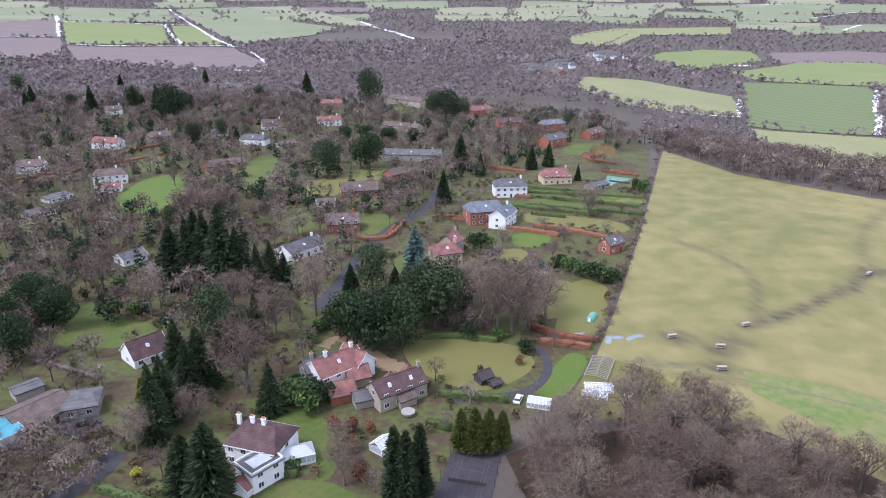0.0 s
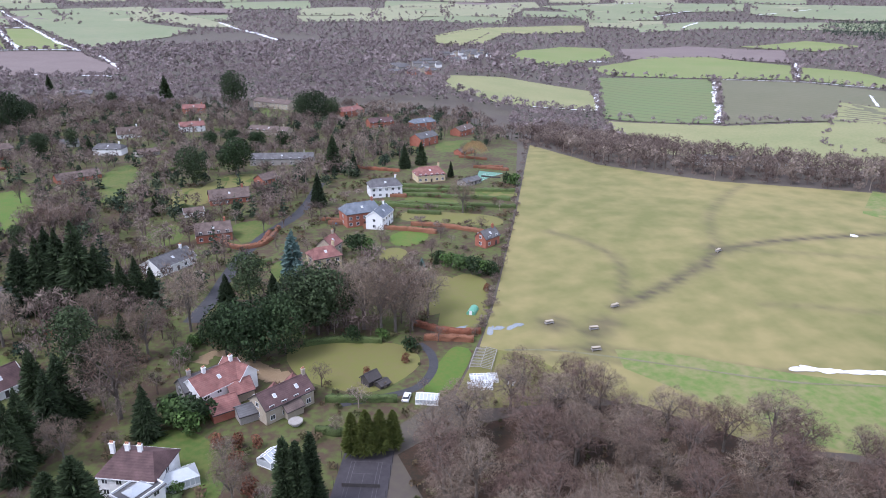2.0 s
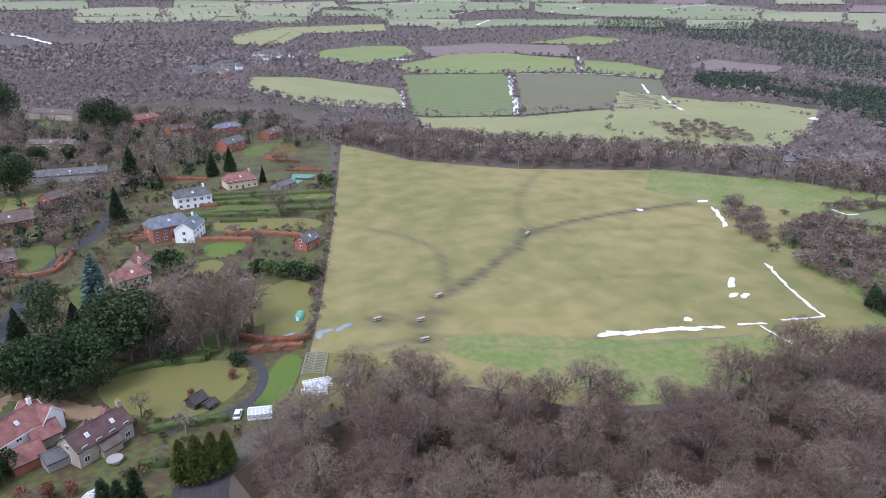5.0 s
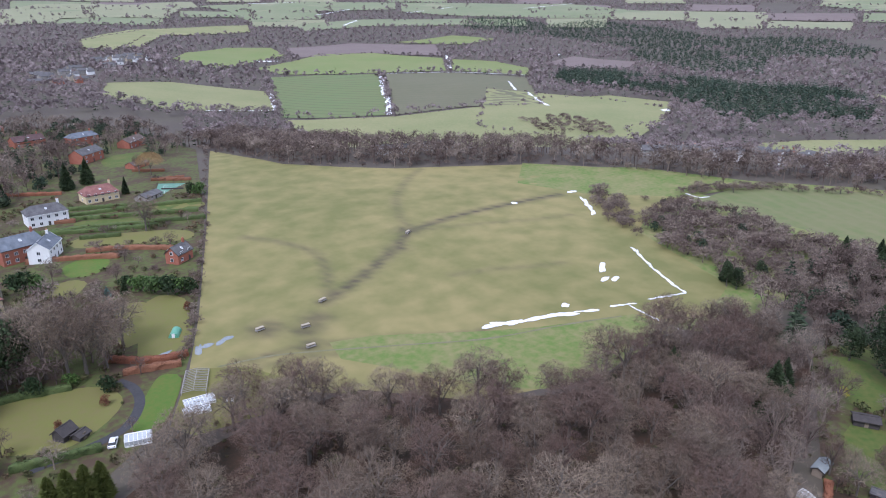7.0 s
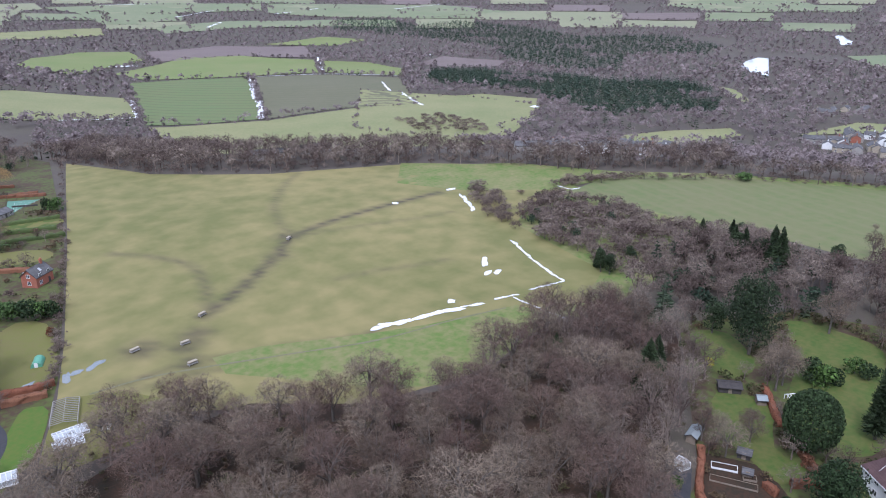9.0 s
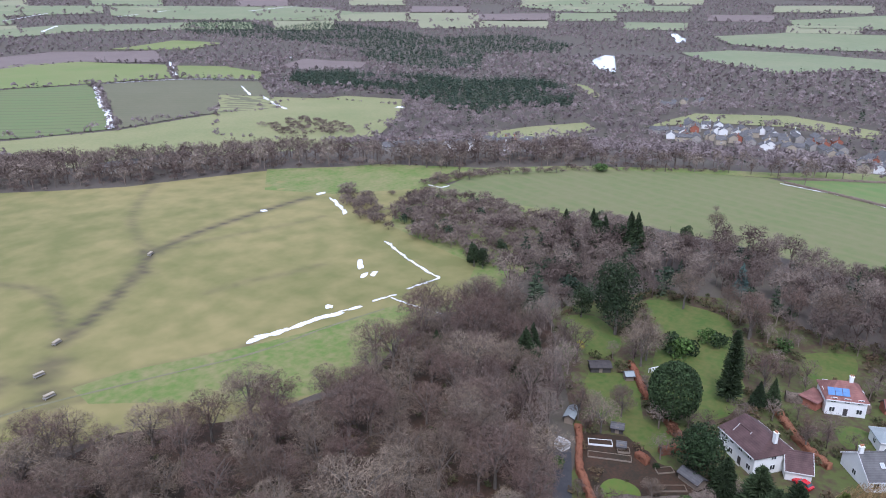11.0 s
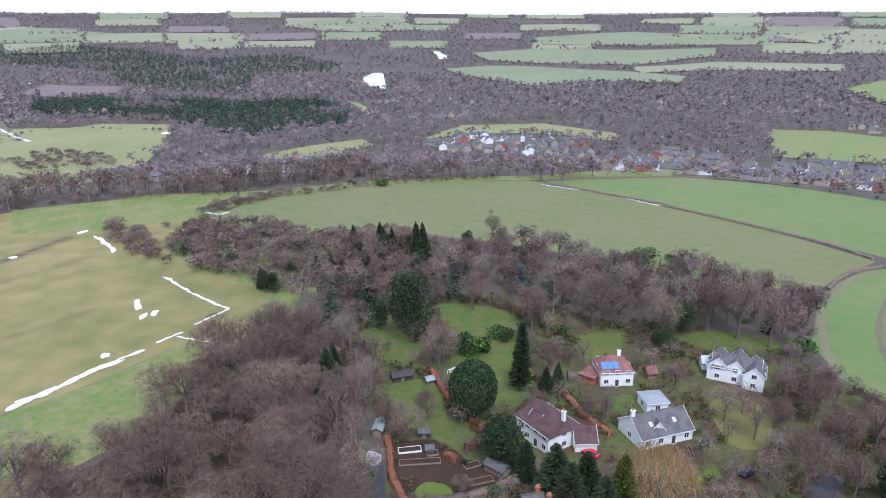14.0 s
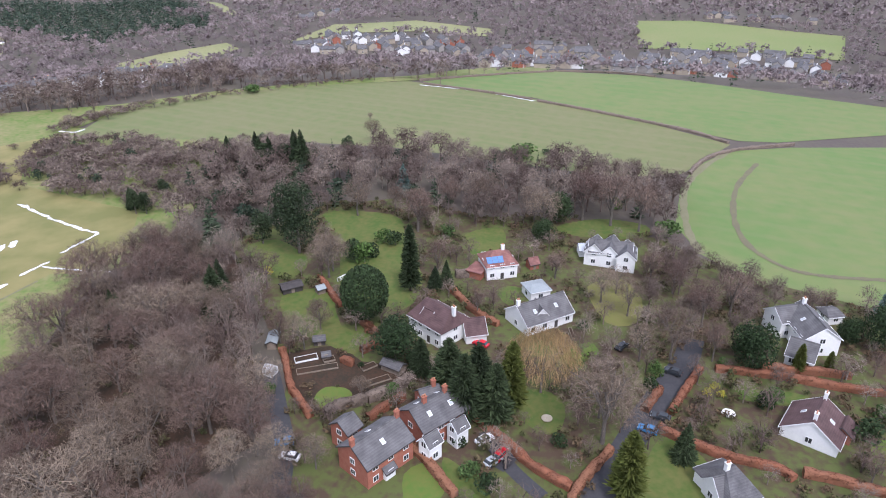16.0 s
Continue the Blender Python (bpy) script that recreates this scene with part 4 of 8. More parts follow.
def block(parent, base, L, d, eave, ridge, wall, roof, hip=0.0, stacks=(), panes=True, lights=0, door=False, few=False):
    """One range of a house: walls, roof, chimneys and windows."""
    a, b = L / 2, d / 2
    v = [(-a, -b, -0.6), (a, -b, -0.6), (a, b, -0.6), (-a, b, -0.6), (-a, -b, eave), (a, -b, eave), (a, b, eave), (-a, b, eave)]
    f = [(3, 2, 1, 0), (0, 1, 5, 4), (2, 3, 7, 6)]
    if hip or ridge - eave < 0.3:
        f += [(1, 2, 6, 5), (3, 0, 4, 7), (4, 5, 6, 7)]
    else:
        v += [(-a, 0, ridge - 0.25), (a, 0, ridge - 0.25)]
        f += [(1, 2, 6, 9, 5), (3, 0, 4, 8, 7)]
    under("wall", fresh("wall", (v, f), wall), parent, base)
    rf = under("roof", fresh("roof", roof_data(L, d, eave, ridge, hip), roof), parent, base)
    pitch = math.degrees(math.atan2(ridge - eave, b))
    if not hip and not few and ridge - eave > 0.3:
        under("ridge_tiles", fresh("ridge_tiles", box_data(-a - 0.2, a + 0.2, -0.14, 0.14, ridge - 0.1, ridge + 0.08), roof), rf, Matrix())
    if ridge - eave > 0.3 and not few:
        drop = 0.4 * (ridge - eave) / b
        for side in (-1, 1):
            under("fascia", fresh("fascia", box_data(-a - 0.25, a + 0.25, side * (b + 0.43) - 0.05, side * (b + 0.43) + 0.05, eave - drop - 0.26, eave - drop - 0.02), WHITE if wall is RENDER_W else TIMBER), rf, Matrix())
        if not hip:
            for end in (-1, 1):
                x0, x1 = end * (a + 0.25), end * (a + 0.33)
                v, f = [], []
                for side in (-1, 1):
                    k = len(v)
                    v += [(x, side * y, z) for x in (x0, x1) for y, z in ((b + 0.4, eave - drop - 0.24), (b + 0.4, eave - drop + 0.03), (0, ridge + 0.03), (0, ridge - 0.24))]
                    f += [tuple(k + i for i in q) for q in ((0, 1, 2, 3), (7, 6, 5, 4), (1, 5, 6, 2), (0, 3, 7, 4), (0, 4, 5, 1))]
                under("bargeboard", fresh("bargeboard", (v, f), WHITE if wall is RENDER_W else TIMBER), rf, Matrix())
    for s in stacks:
        ch = under("chimney", shared(("chimney", wall.name), boxes_data((-0.45, 0.45, -0.35, 0.35, -1.2, 1.3), (-0.55, 0.55, -0.45, 0.45, 1.3, 1.45)), wall), parent, base @ pose(s * a, 0, ridge))
        for px in () if few else (-0.22, 0.22):
            under("chimney_pot", shared(("chimney_pot",), boxes_data((-0.12, 0.12, -0.12, 0.12, 1.45, 1.85), (-0.15, 0.15, -0.15, 0.15, 1.85, 1.92)), POT), ch, pose(px, 0, 0))
    if panes:
        floors = [0.9] if eave < 4 else [0.9, 3.6]
        n = max(1, int(L / (5.0 if few else 3.0)))
        for z in floors:
            for i in range(n):
                x = -a + L * (i + 0.5) / n
                if not (door and z == 0.9 and i == n // 2):
                    window(parent, base @ pose(x, -b, z))
                if not few:
                    window(parent, base @ pose(x, b, z, 0, 0, 180))
            for x, t in () if few else ((a, 90), (-a, -90)):
                window(parent, base @ pose(x, 0, z, 0, 0, t))
        if door:
            i = n // 2
            dr = under("door", shared(("door",), box_data(-0.5, 0.5, -0.07, 0.02, 0, 2.05), TIMBER), parent, base @ pose(-a + L * (i + 0.5) / n, -b, 0.0))
            under("doorstep", shared(("doorstep",), box_data(-0.7, 0.7, -0.5, 0, -0.6, 0.1), GREYST), dr, Matrix())
    for i in range(lights):
        x = -a + L * (i + 0.6) / (lights + 0.2)
        for side, turn in ((-1, 0), (1, 180)):
            mm = base @ pose(x, side * b * 0.5, (eave + ridge) / 2, 0, 0, turn) @ pose(0, 0, 0, pitch - 0, 0, 0)
            sk = under("skylight", shared(("skylight",), box_data(-0.45, 0.45, -0.6, 0.6, 0, 0.1), WHITE), parent, mm)
            under("pane", shared(("sky_pane",), box_data(-0.36, 0.36, -0.5, 0.5, 0.09, 0.125), CLEAR), sk, Matrix())


def frame_of(p, q):
    (x0, y0), (x1, y1) = p, q
    return (x0 + x1) / 2, (y0 + y1) / 2, math.degrees(math.atan2(y1 - y0, x1 - x0)), math.hypot(x1 - x0, y1 - y0)


def footprint(x, y, turn, L, d, front=9.0):
    """Keeps trees off a building and off the open garden before it."""
    c, s = math.cos(radians(turn)), math.sin(radians(turn))
    r = math.hypot(x, y)
    pts = [(u * (L / 2 + 2), w * (d / 2 + 2)) for u, w in ((-1, -1), (1, -1), (1, 1), (-1, 1))]
    pts = [(x + c * u - s * w, y + s * u + c * w) for u, w in pts]
    deep = max(front, 0.06 * (r - 150)) if r < 700 else front
    n = max(2, int(deep / 6))
    for i in range(n + 1):
        clear([(px - x / r * deep * i / n, py - y / r * deep * i / n) for px, py in pts])


def house(p, q, d, eave, ridge, wall, roof, label, wings=(), category="house", group="", name="house", **kw):
    """A house whose main ridge runs from p to q; wings are ranges of the same house."""
    x, y, turn, L = frame_of(p, q)
    L = max(L, 4.0)
    ob = thing(name, x, y, turn, label, category, group)
    kw.setdefault("door", True)
    block(ob, Matrix(), L, d, eave, ridge, wall, roof, **kw)
    footprint(x, y, turn, L, d)
    inv = ob.matrix_basis.inverted()
    for wp, wq, wd, we, wr, ww, wroof, wkw in wings:
        wx, wy, wt, wL = frame_of(wp, wq)
        block(ob, inv @ pose(wx, wy, ground_z(x, y), 0, 0, wt), max(wL, 2.5), wd, we, wr, ww, wroof, **wkw)
        footprint(wx, wy, wt, wL, wd, 5)
    return ob


def glazed(parent, m, w, d, h, roof_h):
    """A white-framed conservatory."""
    bars = []
    n = max(2, int(w / 0.9))
    for i in range(n + 1):
        x = -w / 2 + w * i / n
        bars += [(x - 0.05, x + 0.05, -d / 2 - 0.05, -d / 2 + 0.05, 0, h), (x - 0.05, x + 0.05, d / 2 - 0.05, d / 2 + 0.05, 0, h)]
    bars += [(-w / 2, w / 2, s * d / 2 - 0.06, s * d / 2 + 0.06, z, z + 0.12) for s in (-1, 1) for z in (0.6, h - 0.12)]
    bars += [(s * w / 2 - 0.06, s * w / 2 + 0.06, -d / 2, d / 2, z, z + 0.12) for s in (-1, 1) for z in (0.6, h - 0.12)]
    bars += [(-w / 2, w / 2, -d / 2, d / 2, -0.5, 0.6)]
    cons = under("conservatory", fresh("conservatory", boxes_data(*bars), WHITE), parent, m, "white-framed glazed conservatory")
    under("glazing", fresh("glazing", box_data(-w / 2 + 0.03, w / 2 - 0.03, -d / 2 + 0.03, d / 2 - 0.03, 0.6, h - 0.05), CLEAR), cons, Matrix())
    under("glass_roof", fresh("glass_roof", roof_data(w, d, h, roof_h, min(w, d) * 0.4, 0.15, 0.08), CLEAR), cons, Matrix())
    return cons


villa = house((-47.5, 136.4), (-35.4, 132.6), 10.5, 5.6, 8.6, RENDER_W, PURPLE, "large white rendered villa with a plum hipped roof", hip=3.0, stacks=(-0.85, -0.3, 0.15))
vi = villa.matrix_basis.inverted()
vx, vy, vt, vl = frame_of((-41.7, 124.0), (-38.3, 127.9))
block(villa, vi @ pose(vx, vy, 0, 0, 0, vt), 8, 6.5, 5.0, 5.1, RENDER_W, SLATE, hip=0.5, lights=0)
under("roof_lantern", fresh("roof_lantern", roof_data(4.6, 3.4, 5.3, 6.3, 1.4, 0.1, 0.1), CLEAR), villa, vi @ pose(vx, vy, 0, 0, 0, vt), "glazed roof lantern with white bars")
under("parapet", fresh("parapet", boxes_data((-4, 4, -3.3, -3.1, 5.0, 5.5), (-4, 4, 3.1, 3.3, 5.0, 5.5), (-4.1, -3.9, -3.3, 3.3, 5.0, 5.5), (3.9, 4.1, -3.3, 3.3, 5.0, 5.5)), WHITE), villa, vi @ pose(vx, vy, 0, 0, 0, vt))
vx, vy, vt, vl = frame_of((-36.2, 131.6), (-30.8, 133.6))
glazed(villa, vi @ pose(vx, vy, 0, 0, 0, vt), 8, 5, 2.6, 3.9)
vx, vy, vt, vl = frame_of((-43.0, 121.5), (-41.4, 124.7))
block(villa, vi @ pose(vx, vy, 0, 0, 0, vt), 5.5, 5, 2.4, 4.0, RENDER_W, REDTILE, panes=False)

house((-34.9, 163.1), (-24.2, 172.4), 9, 5.2, 8.4, RENDER_W, REDTILE, "rambling white and stone house with red and slate roofs", stacks=(-0.4, 0.75), lights=1, wings=[
    ((-37.9, 165.5), (-28.8, 171.1), 6, 5.0, 7.4, GREYST, SLATE, {"stacks": (-0.5,)}),
    ((-27.7, 174.4), (-21.0, 168.5), 6, 5.2, 8.0, RENDER_W, REDTILE, {}),
    ((-26.3, 165.1), (-20.8, 167.8), 6, 3.0, 5.2, STONE, REDTILE, {"panes": False}),
    ((-30.1, 157.7), (-23.8, 160.5), 7, 2.8, 5.0, BRICK, REDTILE, {"panes": False})])
house((-17.9, 154.4), (-6.3, 162.5), 7.5, 4.6, 7.4, STONE, PURPLE, "stone coach house with dormered red-brown tile roof", stacks=(0.95,), lights=2, wings=[
    ((-14.1, 161.3), (-14.9, 156.6), 4, 4.2, 6.2, STONE, REDTILE, {}),
    ((-9.5, 165.1), (-10.1, 159.8), 4, 4.2, 6.2, STONE, REDTILE, {}),
    ((-12.2, 154.9), (-8.2, 157.6), 5, 2.6, 4.6, STONE, BROWNTILE, {"panes": False}),
    ((-23.1, 155.0), (-16.8, 157.6), 5, 2.6, 4.0, GREYST, SLATE, {"panes": False})])
house((-90.5, 176.6), (-83.3, 184.3), 9, 3.0, 7.0, RENDER_W, PURPLE, "white gabled house with a steep dark plum roof", lights=1)
house((-105.2, 143.3), (-97.5, 154.7), 12, 3.0, 5.2, STONE, BROWNTILE, "low stone garage building with a brown roof", panes=True, wings=[
    ((-96.4, 152.3), (-88.3, 155.0), 9, 3.2, 4.2, GREYST, SLATE, {"hip": 2.0}),
    ((-112.8, 158.0), (-108.2, 163.1), 5, 2.6, 3.2, GREYST, SLATE, {"panes": False}),
    ((-106.7, 136.7), (-102.8, 142.4), 8, 3.6, 4.0, RENDER_W, TURQ, {"panes": False})])
house((-195.6, 378.8), (-179.3, 385.5), 10, 5.4, 8.4, RENDER_W, BROWNTILE, "white rendered house with a hipped grey-brown roof", hip=3.0, stacks=(0.4,), wings=[
    ((-186.1, 362.0), (-174.0, 365.5), 7, 3.0, 5.0, RENDER_W, REDTILE, {"lights": 2})])
house((-202.4, 341.2), (-196.3, 352.0), 9, 2.8, 4.0, RENDER_W, SLATE, "low white flat-roofed outbuilding", hip=2.0, name="outbuilding", category="building")
house((-198.4, 314.8), (-190.4, 325.1), 8, 2.8, 3.6, RENDER_W, SLATE, "long white low garage with pale roof", hip=2.0, name="outbuilding", category="building")

VILLAS = [
    (((-142.7, 546.8), (-127.0, 552.0)), 9, 3.6, 8.0, RENDER_W, BROWNTILE, 0, "white gabled house with a brown roof"),
    (((-142.9, 491.6), (-124.2, 487.5)), 9, 4.8, 7.4, RENDER_W, SLATE, 2.5, "white house with a grey hipped roof"),
    (((-54.2, 356.2), (-35.0, 360.7)), 11, 3.4, 7.0, BRICK, BROWNTILE, 0, "wide brick house with a brown tile roof"),
    (((-52.8, 298.4), (-38.4, 301.6)), 11, 4.0, 7.4, BRICK, BROWNTILE, 0, "brick house with a grey-brown roof"),
    (((-63.7, 259.7), (-52.6, 273.4)), 10, 3.6, 6.4, RENDER_W, SLATE, 0, "white house with a shallow grey roof"),
    (((-127.4, 255.0), (-121.3, 262.8)), 8, 2.8, 4.8, RENDER_W, SLATE, 0, "white bungalow with a grey roof"),
    (((-111.9, 245.2), (-105.1, 248.8)), 8, 2.8, 4.8, GREYST, SLATE, 0, "stone bungalow with a slate roof"),
    (((-4.2, 252.9), (6.2, 256.5)), 9, 6.0, 8.8, CREAM, REDTILE, 2.5, "tall cream house with a red tile roof"),
    (((1.4, 261.9), (5.5, 268.8)), 7, 6.4, 9.4, STONE, REDTILE, 0, "stone gabled wing with a red roof"),
    (((10.9, 306.1), (26.8, 310.9)), 11, 6.6, 10.0, BRICK, BSLATE, 2.0, "red brick villa with blue slate roofs"),
    (((24.1, 296.3), (30.3, 308.5)), 8, 6.0, 8.8, RENDER_W, BSLATE, 0, "white gabled villa wing with a slate roof"),
    (((26.6, 353.3), (43.2, 354.8)), 11, 6.0, 9.0, RENDER_W, SLATE, 3.0, "white upper-storey villa with a pale slate roof"),
    (((54.8, 379.1), (70.9, 381.1)), 11, 4.6, 8.0, CREAM, REDTILE, 3.0, "cream house with a faded red hipped roof"),
    (((69.2, 475.9), (83.8, 489.1)), 10, 6.0, 9.0, BRICK, SLATE, 0, "red brick gabled house with a slate roof"),
    (((76.3, 540.9), (94.2, 548.5)), 10, 6.0, 8.6, BRICK, BSLATE, 2.5, "house with a pale blue-grey slate roof"),
    (((105.4, 513.5), (119.9, 529.8)), 9, 4.8, 7.4, BRICK, BROWNTILE, 0, "brick house under a brown roof"),
    (((92.4, 441.9), (102.8, 449.4)), 7, 2.6, 4.4, BRICK, BROWNTILE, 0, "low brick outbuilding with a tiled roof"),
    (((64.9, 263.2), (72.0, 268.2)), 6, 4.2, 6.8, BRICK, SLATE, 0, "small red brick house with a slate roof"),
    (((-101.1, 562.8), (-83.7, 568.4)), 10, 5.2, 8.0, RENDER_W, REDTILE, 0, "white house with red gables"),
    (((-113.1, 658.3), (-94.1, 658.6)), 10, 5.2, 8.0, BRICK, REDTILE, 0, "red brick house among bare trees"),
    (((-49.8, 691.1), (-16.9, 659.8)), 12, 6.0, 9.0, STONE, BROWNTILE, 0, "large stone house with a mossy roof"),
    (((23.6, 610.7), (42.1, 623.9)), 11, 5.6, 8.6, BRICK, REDTILE, 2.5, "red brick hipped house with a red roof"),
    (((43.3, 557.6), (62.9, 563.0)), 11, 4.6, 7.6, BRICK, PURPLE, 0, "brick house with a plum tile roof"),
    (((-39.2, 441.7), (-0.7, 437.8)), 10, 4.6, 7.2, GREYST, SLATE, 0, "long grey house with a slate roof"),
    (((-31.8, 390.3), (-23.8, 398.6)), 8, 3.0, 5.6, BRICK, BROWNTILE, 0, "brown-roofed brick bungalow behind a lawn"),
    (((-46.2, 547.6), (-17.3, 532.5)), 10, 4.6, 7.0, STONE, BROWNTILE, 0, "long stone house with a brown roof"),
    (((-144.5, 414.1), (-124.6, 426.5)), 9, 2.8, 5.4, BRICK, BROWNTILE, 0, "brown-roofed bungalow in a garden"),
    (((-211.5, 494.9), (-197.8, 503.6)), 10, 5.0, 7.8, STONE, BROWNTILE, 2.5, "stone house among bare trees"),
    (((-240.8, 478.2), (-221.8, 474.2)), 10, 5.2, 8.0, RENDER_W, REDTILE, 0, "white house with a red roof"),
    (((-252.8, 405.4), (-238.3, 408.4)), 10, 5.0, 8.0, RENDER_W, BROWNTILE, 0, "white house with a grey roof"),
    (((-173.3, 519.0), (-162.8, 523.7)), 9, 3.0, 5.6, RENDER_W, SLATE, 0, "pale bungalow with a slate roof"),
    (((-115.0, 477.4), (-103.3, 485.4)), 8, 2.8, 4.6, GREYST, BROWNTILE, 0, "low garage with a brown roof"),
    (((-63.3, 335.1), (-54.5, 337.1)), 6, 2.6, 4.2, RENDER_W, BROWNTILE, 0, "white garage with a dark roof"),
    (((78.0, 361.4), (88.0, 368.4)), 7, 2.6, 4.0, GREYST, SLATE, 0, "low garden building with a grey roof"),
    (((-298.0, 617.9), (-285.8, 624.2)), 10, 5.2, 8.0, RENDER_W, BROWNTILE, 0, "white house deep among trees"),
    (((-242.6, 783.2), (-221.3, 785.1)), 12, 5.2, 8.4, STONE, SLATE, 0, "stone house with a slate roof in the wood"),
]
for (p, q), d, eave, ridge, w, rf, hip, label in VILLAS:
    house(p, q, d, eave, ridge, w, rf, label, hip=hip, stacks=(0.7,) if ridge > 6 else (), lights=1 if ridge > 6 else 0, few=math.hypot(*p) > 420, group="houses of the leafy suburb")

# houses near the lane
house((99.7, 24.3), (108.7, 16.7), 8.8, 5.3, 8.2, BRICK, SLATE, "red brick semi-detached villa with a slate roof", stacks=(-0.97, 0.97), lights=1, group="brick villas", wings=[
    ((107.6, 28.5), (110.8, 26.2), 5, 5.2, 7.0, BRICK, SLATE, {}),
    ((100.2, 18.7), (101.8, 17.4), 2.6, 2.3, 3.4, WHITE, SLATE, {})])
house((110.9, 14.4), (119.3, 5.6), 8.8, 5.3, 8.2, BRICK, SLATE, "red brick villa with bay windows and slate roof", stacks=(-0.4, 0.5), lights=2, group="brick villas", wings=[
    ((118.5, 13.3), (120.7, 9.5), 5, 5.4, 7.4, BRICK, SLATE, {"stacks": (0.5,)}),
    ((105.1, 11.1), (107.7, 8.8), 3, 4.6, 6.2, RENDER_W, SLATE, {}),
    ((110.0, 5.8), (112.3, 3.6), 3, 4.6, 6.2, RENDER_W, SLATE, {})])
house((155.9, 16.1), (147.6, 7.1), 10, 5.2, 8.8, RENDER_W, PURPLE, "white house with a steep plum tile roof", hip=2.0, stacks=(0.9,), wings=[
    ((152.0, 15.2), (150.0, 12.7), 5, 5.2, 7.4, RENDER_W, PURPLE, {}),
    ((150.0, 5.2), (151.5, 0.1), 6.5, 2.8, 5.6, RENDER_W, PURPLE, {"panes": False})])
house((155.7, -8.4), (163.9, -20.8), 10, 3.2, 6.8, RENDER_W, SLATE, "white bungalow with a pale grey slate roof", stacks=(-0.95,), lights=2, wings=[
    ((161.0, -13.5), (155.9, -15.1), 4, 3.6, 6.0, RENDER_W, SLATE, {}),
    ((171.6, -11.7), (173.9, -17.2), 6, 3.2, 4.0, RENDER_W, TEALROOF, {"hip": 2.0})])
sol = house((184.7, 0.9), (187.6, -8.0), 9, 4.7, 7.6, RENDER_W, REDTILE, "white house with a red hipped roof and solar panels", hip=3.5, stacks=(0.3,), wings=[
    ((184.9, 4.2), (183.0, 0.2), 6, 2.6, 2.9, BRICK, REDTILE, {"panes": False, "hip": 0.5})])
for i in range(3):
    for j in range(2):
        under("solar_panel", shared(("solar_panel",), box_data(-0.8, 0.8, -0.55, 0.55, 0, 0.08), SOLAR), sol, pose(-3.6 + 1.72 * i, -3.5 + 0.95 * j, 5.55 + 0.62 * j, 33, 0, 0))
house((196.4, -31.9), (194.2, -44.6), 7.5, 4.8, 7.4, RENDER_W, SLATE, "white house with three slate-roofed gables", wings=[
    ((199.5, -34.6), (192.5, -32.8), 5.5, 4.8, 7.4, RENDER_W, SLATE, {}),
    ((199.8, -39.5), (191.3, -37.3), 5.5, 4.8, 7.4, RENDER_W, SLATE, {}),
    ((196.8, -43.5), (188.6, -41.9), 5.5, 4.8, 7.2, RENDER_W, SLATE, {}),
    ((200.5, -29.2), (200.7, -32.4), 5, 2.4, 3.6, WHITE, CLEAR, {"panes": False})])
house((161.0, -81.7), (148.0, -82.6), 9, 5.0, 8.2, RENDER_W, SLATE, "white house with a long slate roof", stacks=(-0.8,), lights=1, wings=[
    ((158.5, -74.4), (160.7, -82.0), 7, 5.0, 7.6, RENDER_W, SLATE, {}),
    ((147.5, -74.8), (144.3, -80.1), 8, 3.0, 5.8, RENDER_W, SLATE, {}),
    ((165.0, -90.1), (165.9, -94.3), 5, 2.6, 3.6, RENDER_W, SLATE, {"hip": 1.0})])
house((115.0, -67.0), (123.3, -72.8), 11, 2.5, 6.4, RENDER_W, PURPLE, "white gabled bungalow with a plum tile roof", stacks=(-0.75, 0.9), lights=1, wings=[
    ((116.8, -74.1), (120.5, -76.8), 4, 2.4, 3.8, BRICK, PURPLE, {"panes": False})])
house((99.1, -43.4), (101.9, -49.3), 10, 3.4, 6.8, RENDER_W, SLATE, "white timbered house with a grey slate roof", hip=2.5, stacks=(-0.3,), wings=[
    ((98.6, -42.9), (99.7, -45.9), 5, 3.4, 6.0, RENDER_W, SLATE, {})])
house((381.2, 291.3), (409.7, 265.8), 9, 5.0, 7.4, GREYST, SLATE, "long stone terrace with a dark slate roof in the valley", stacks=(-0.8, -0.4, 0, 0.4, 0.8), name="terrace", category="terrace")
house((404.8, 254.3), (427.8, 247.1), 10, 6.0, 8.4, RENDER_W, SLATE, "large white building beside the railway wood", name="building", category="building")
house((227.6, 383.5), (255.7, 372.9), 8, 4.6, 6.6, GREYST, SLATE, "dark stone terrace behind the crest", name="terrace", category="terrace")
house((265.5, 380.5), (286.2, 374.9), 8, 4.6, 6.6, GREYST, SLATE, "stone cottages behind the crest", name="terrace", category="terrace")
house((667.6, -76.3), (665.4, -92.1), 12, 6.0, 10.0, STONE, SLATE, "tall stone hall with a steep slate roof", name="hall", category="building")
house((657.0, -2.5), (638.0, -10.6), 10, 6.0, 11.0, GREYST, SLATE, "stone chapel with a steep slate roof", name="chapel", category="building")

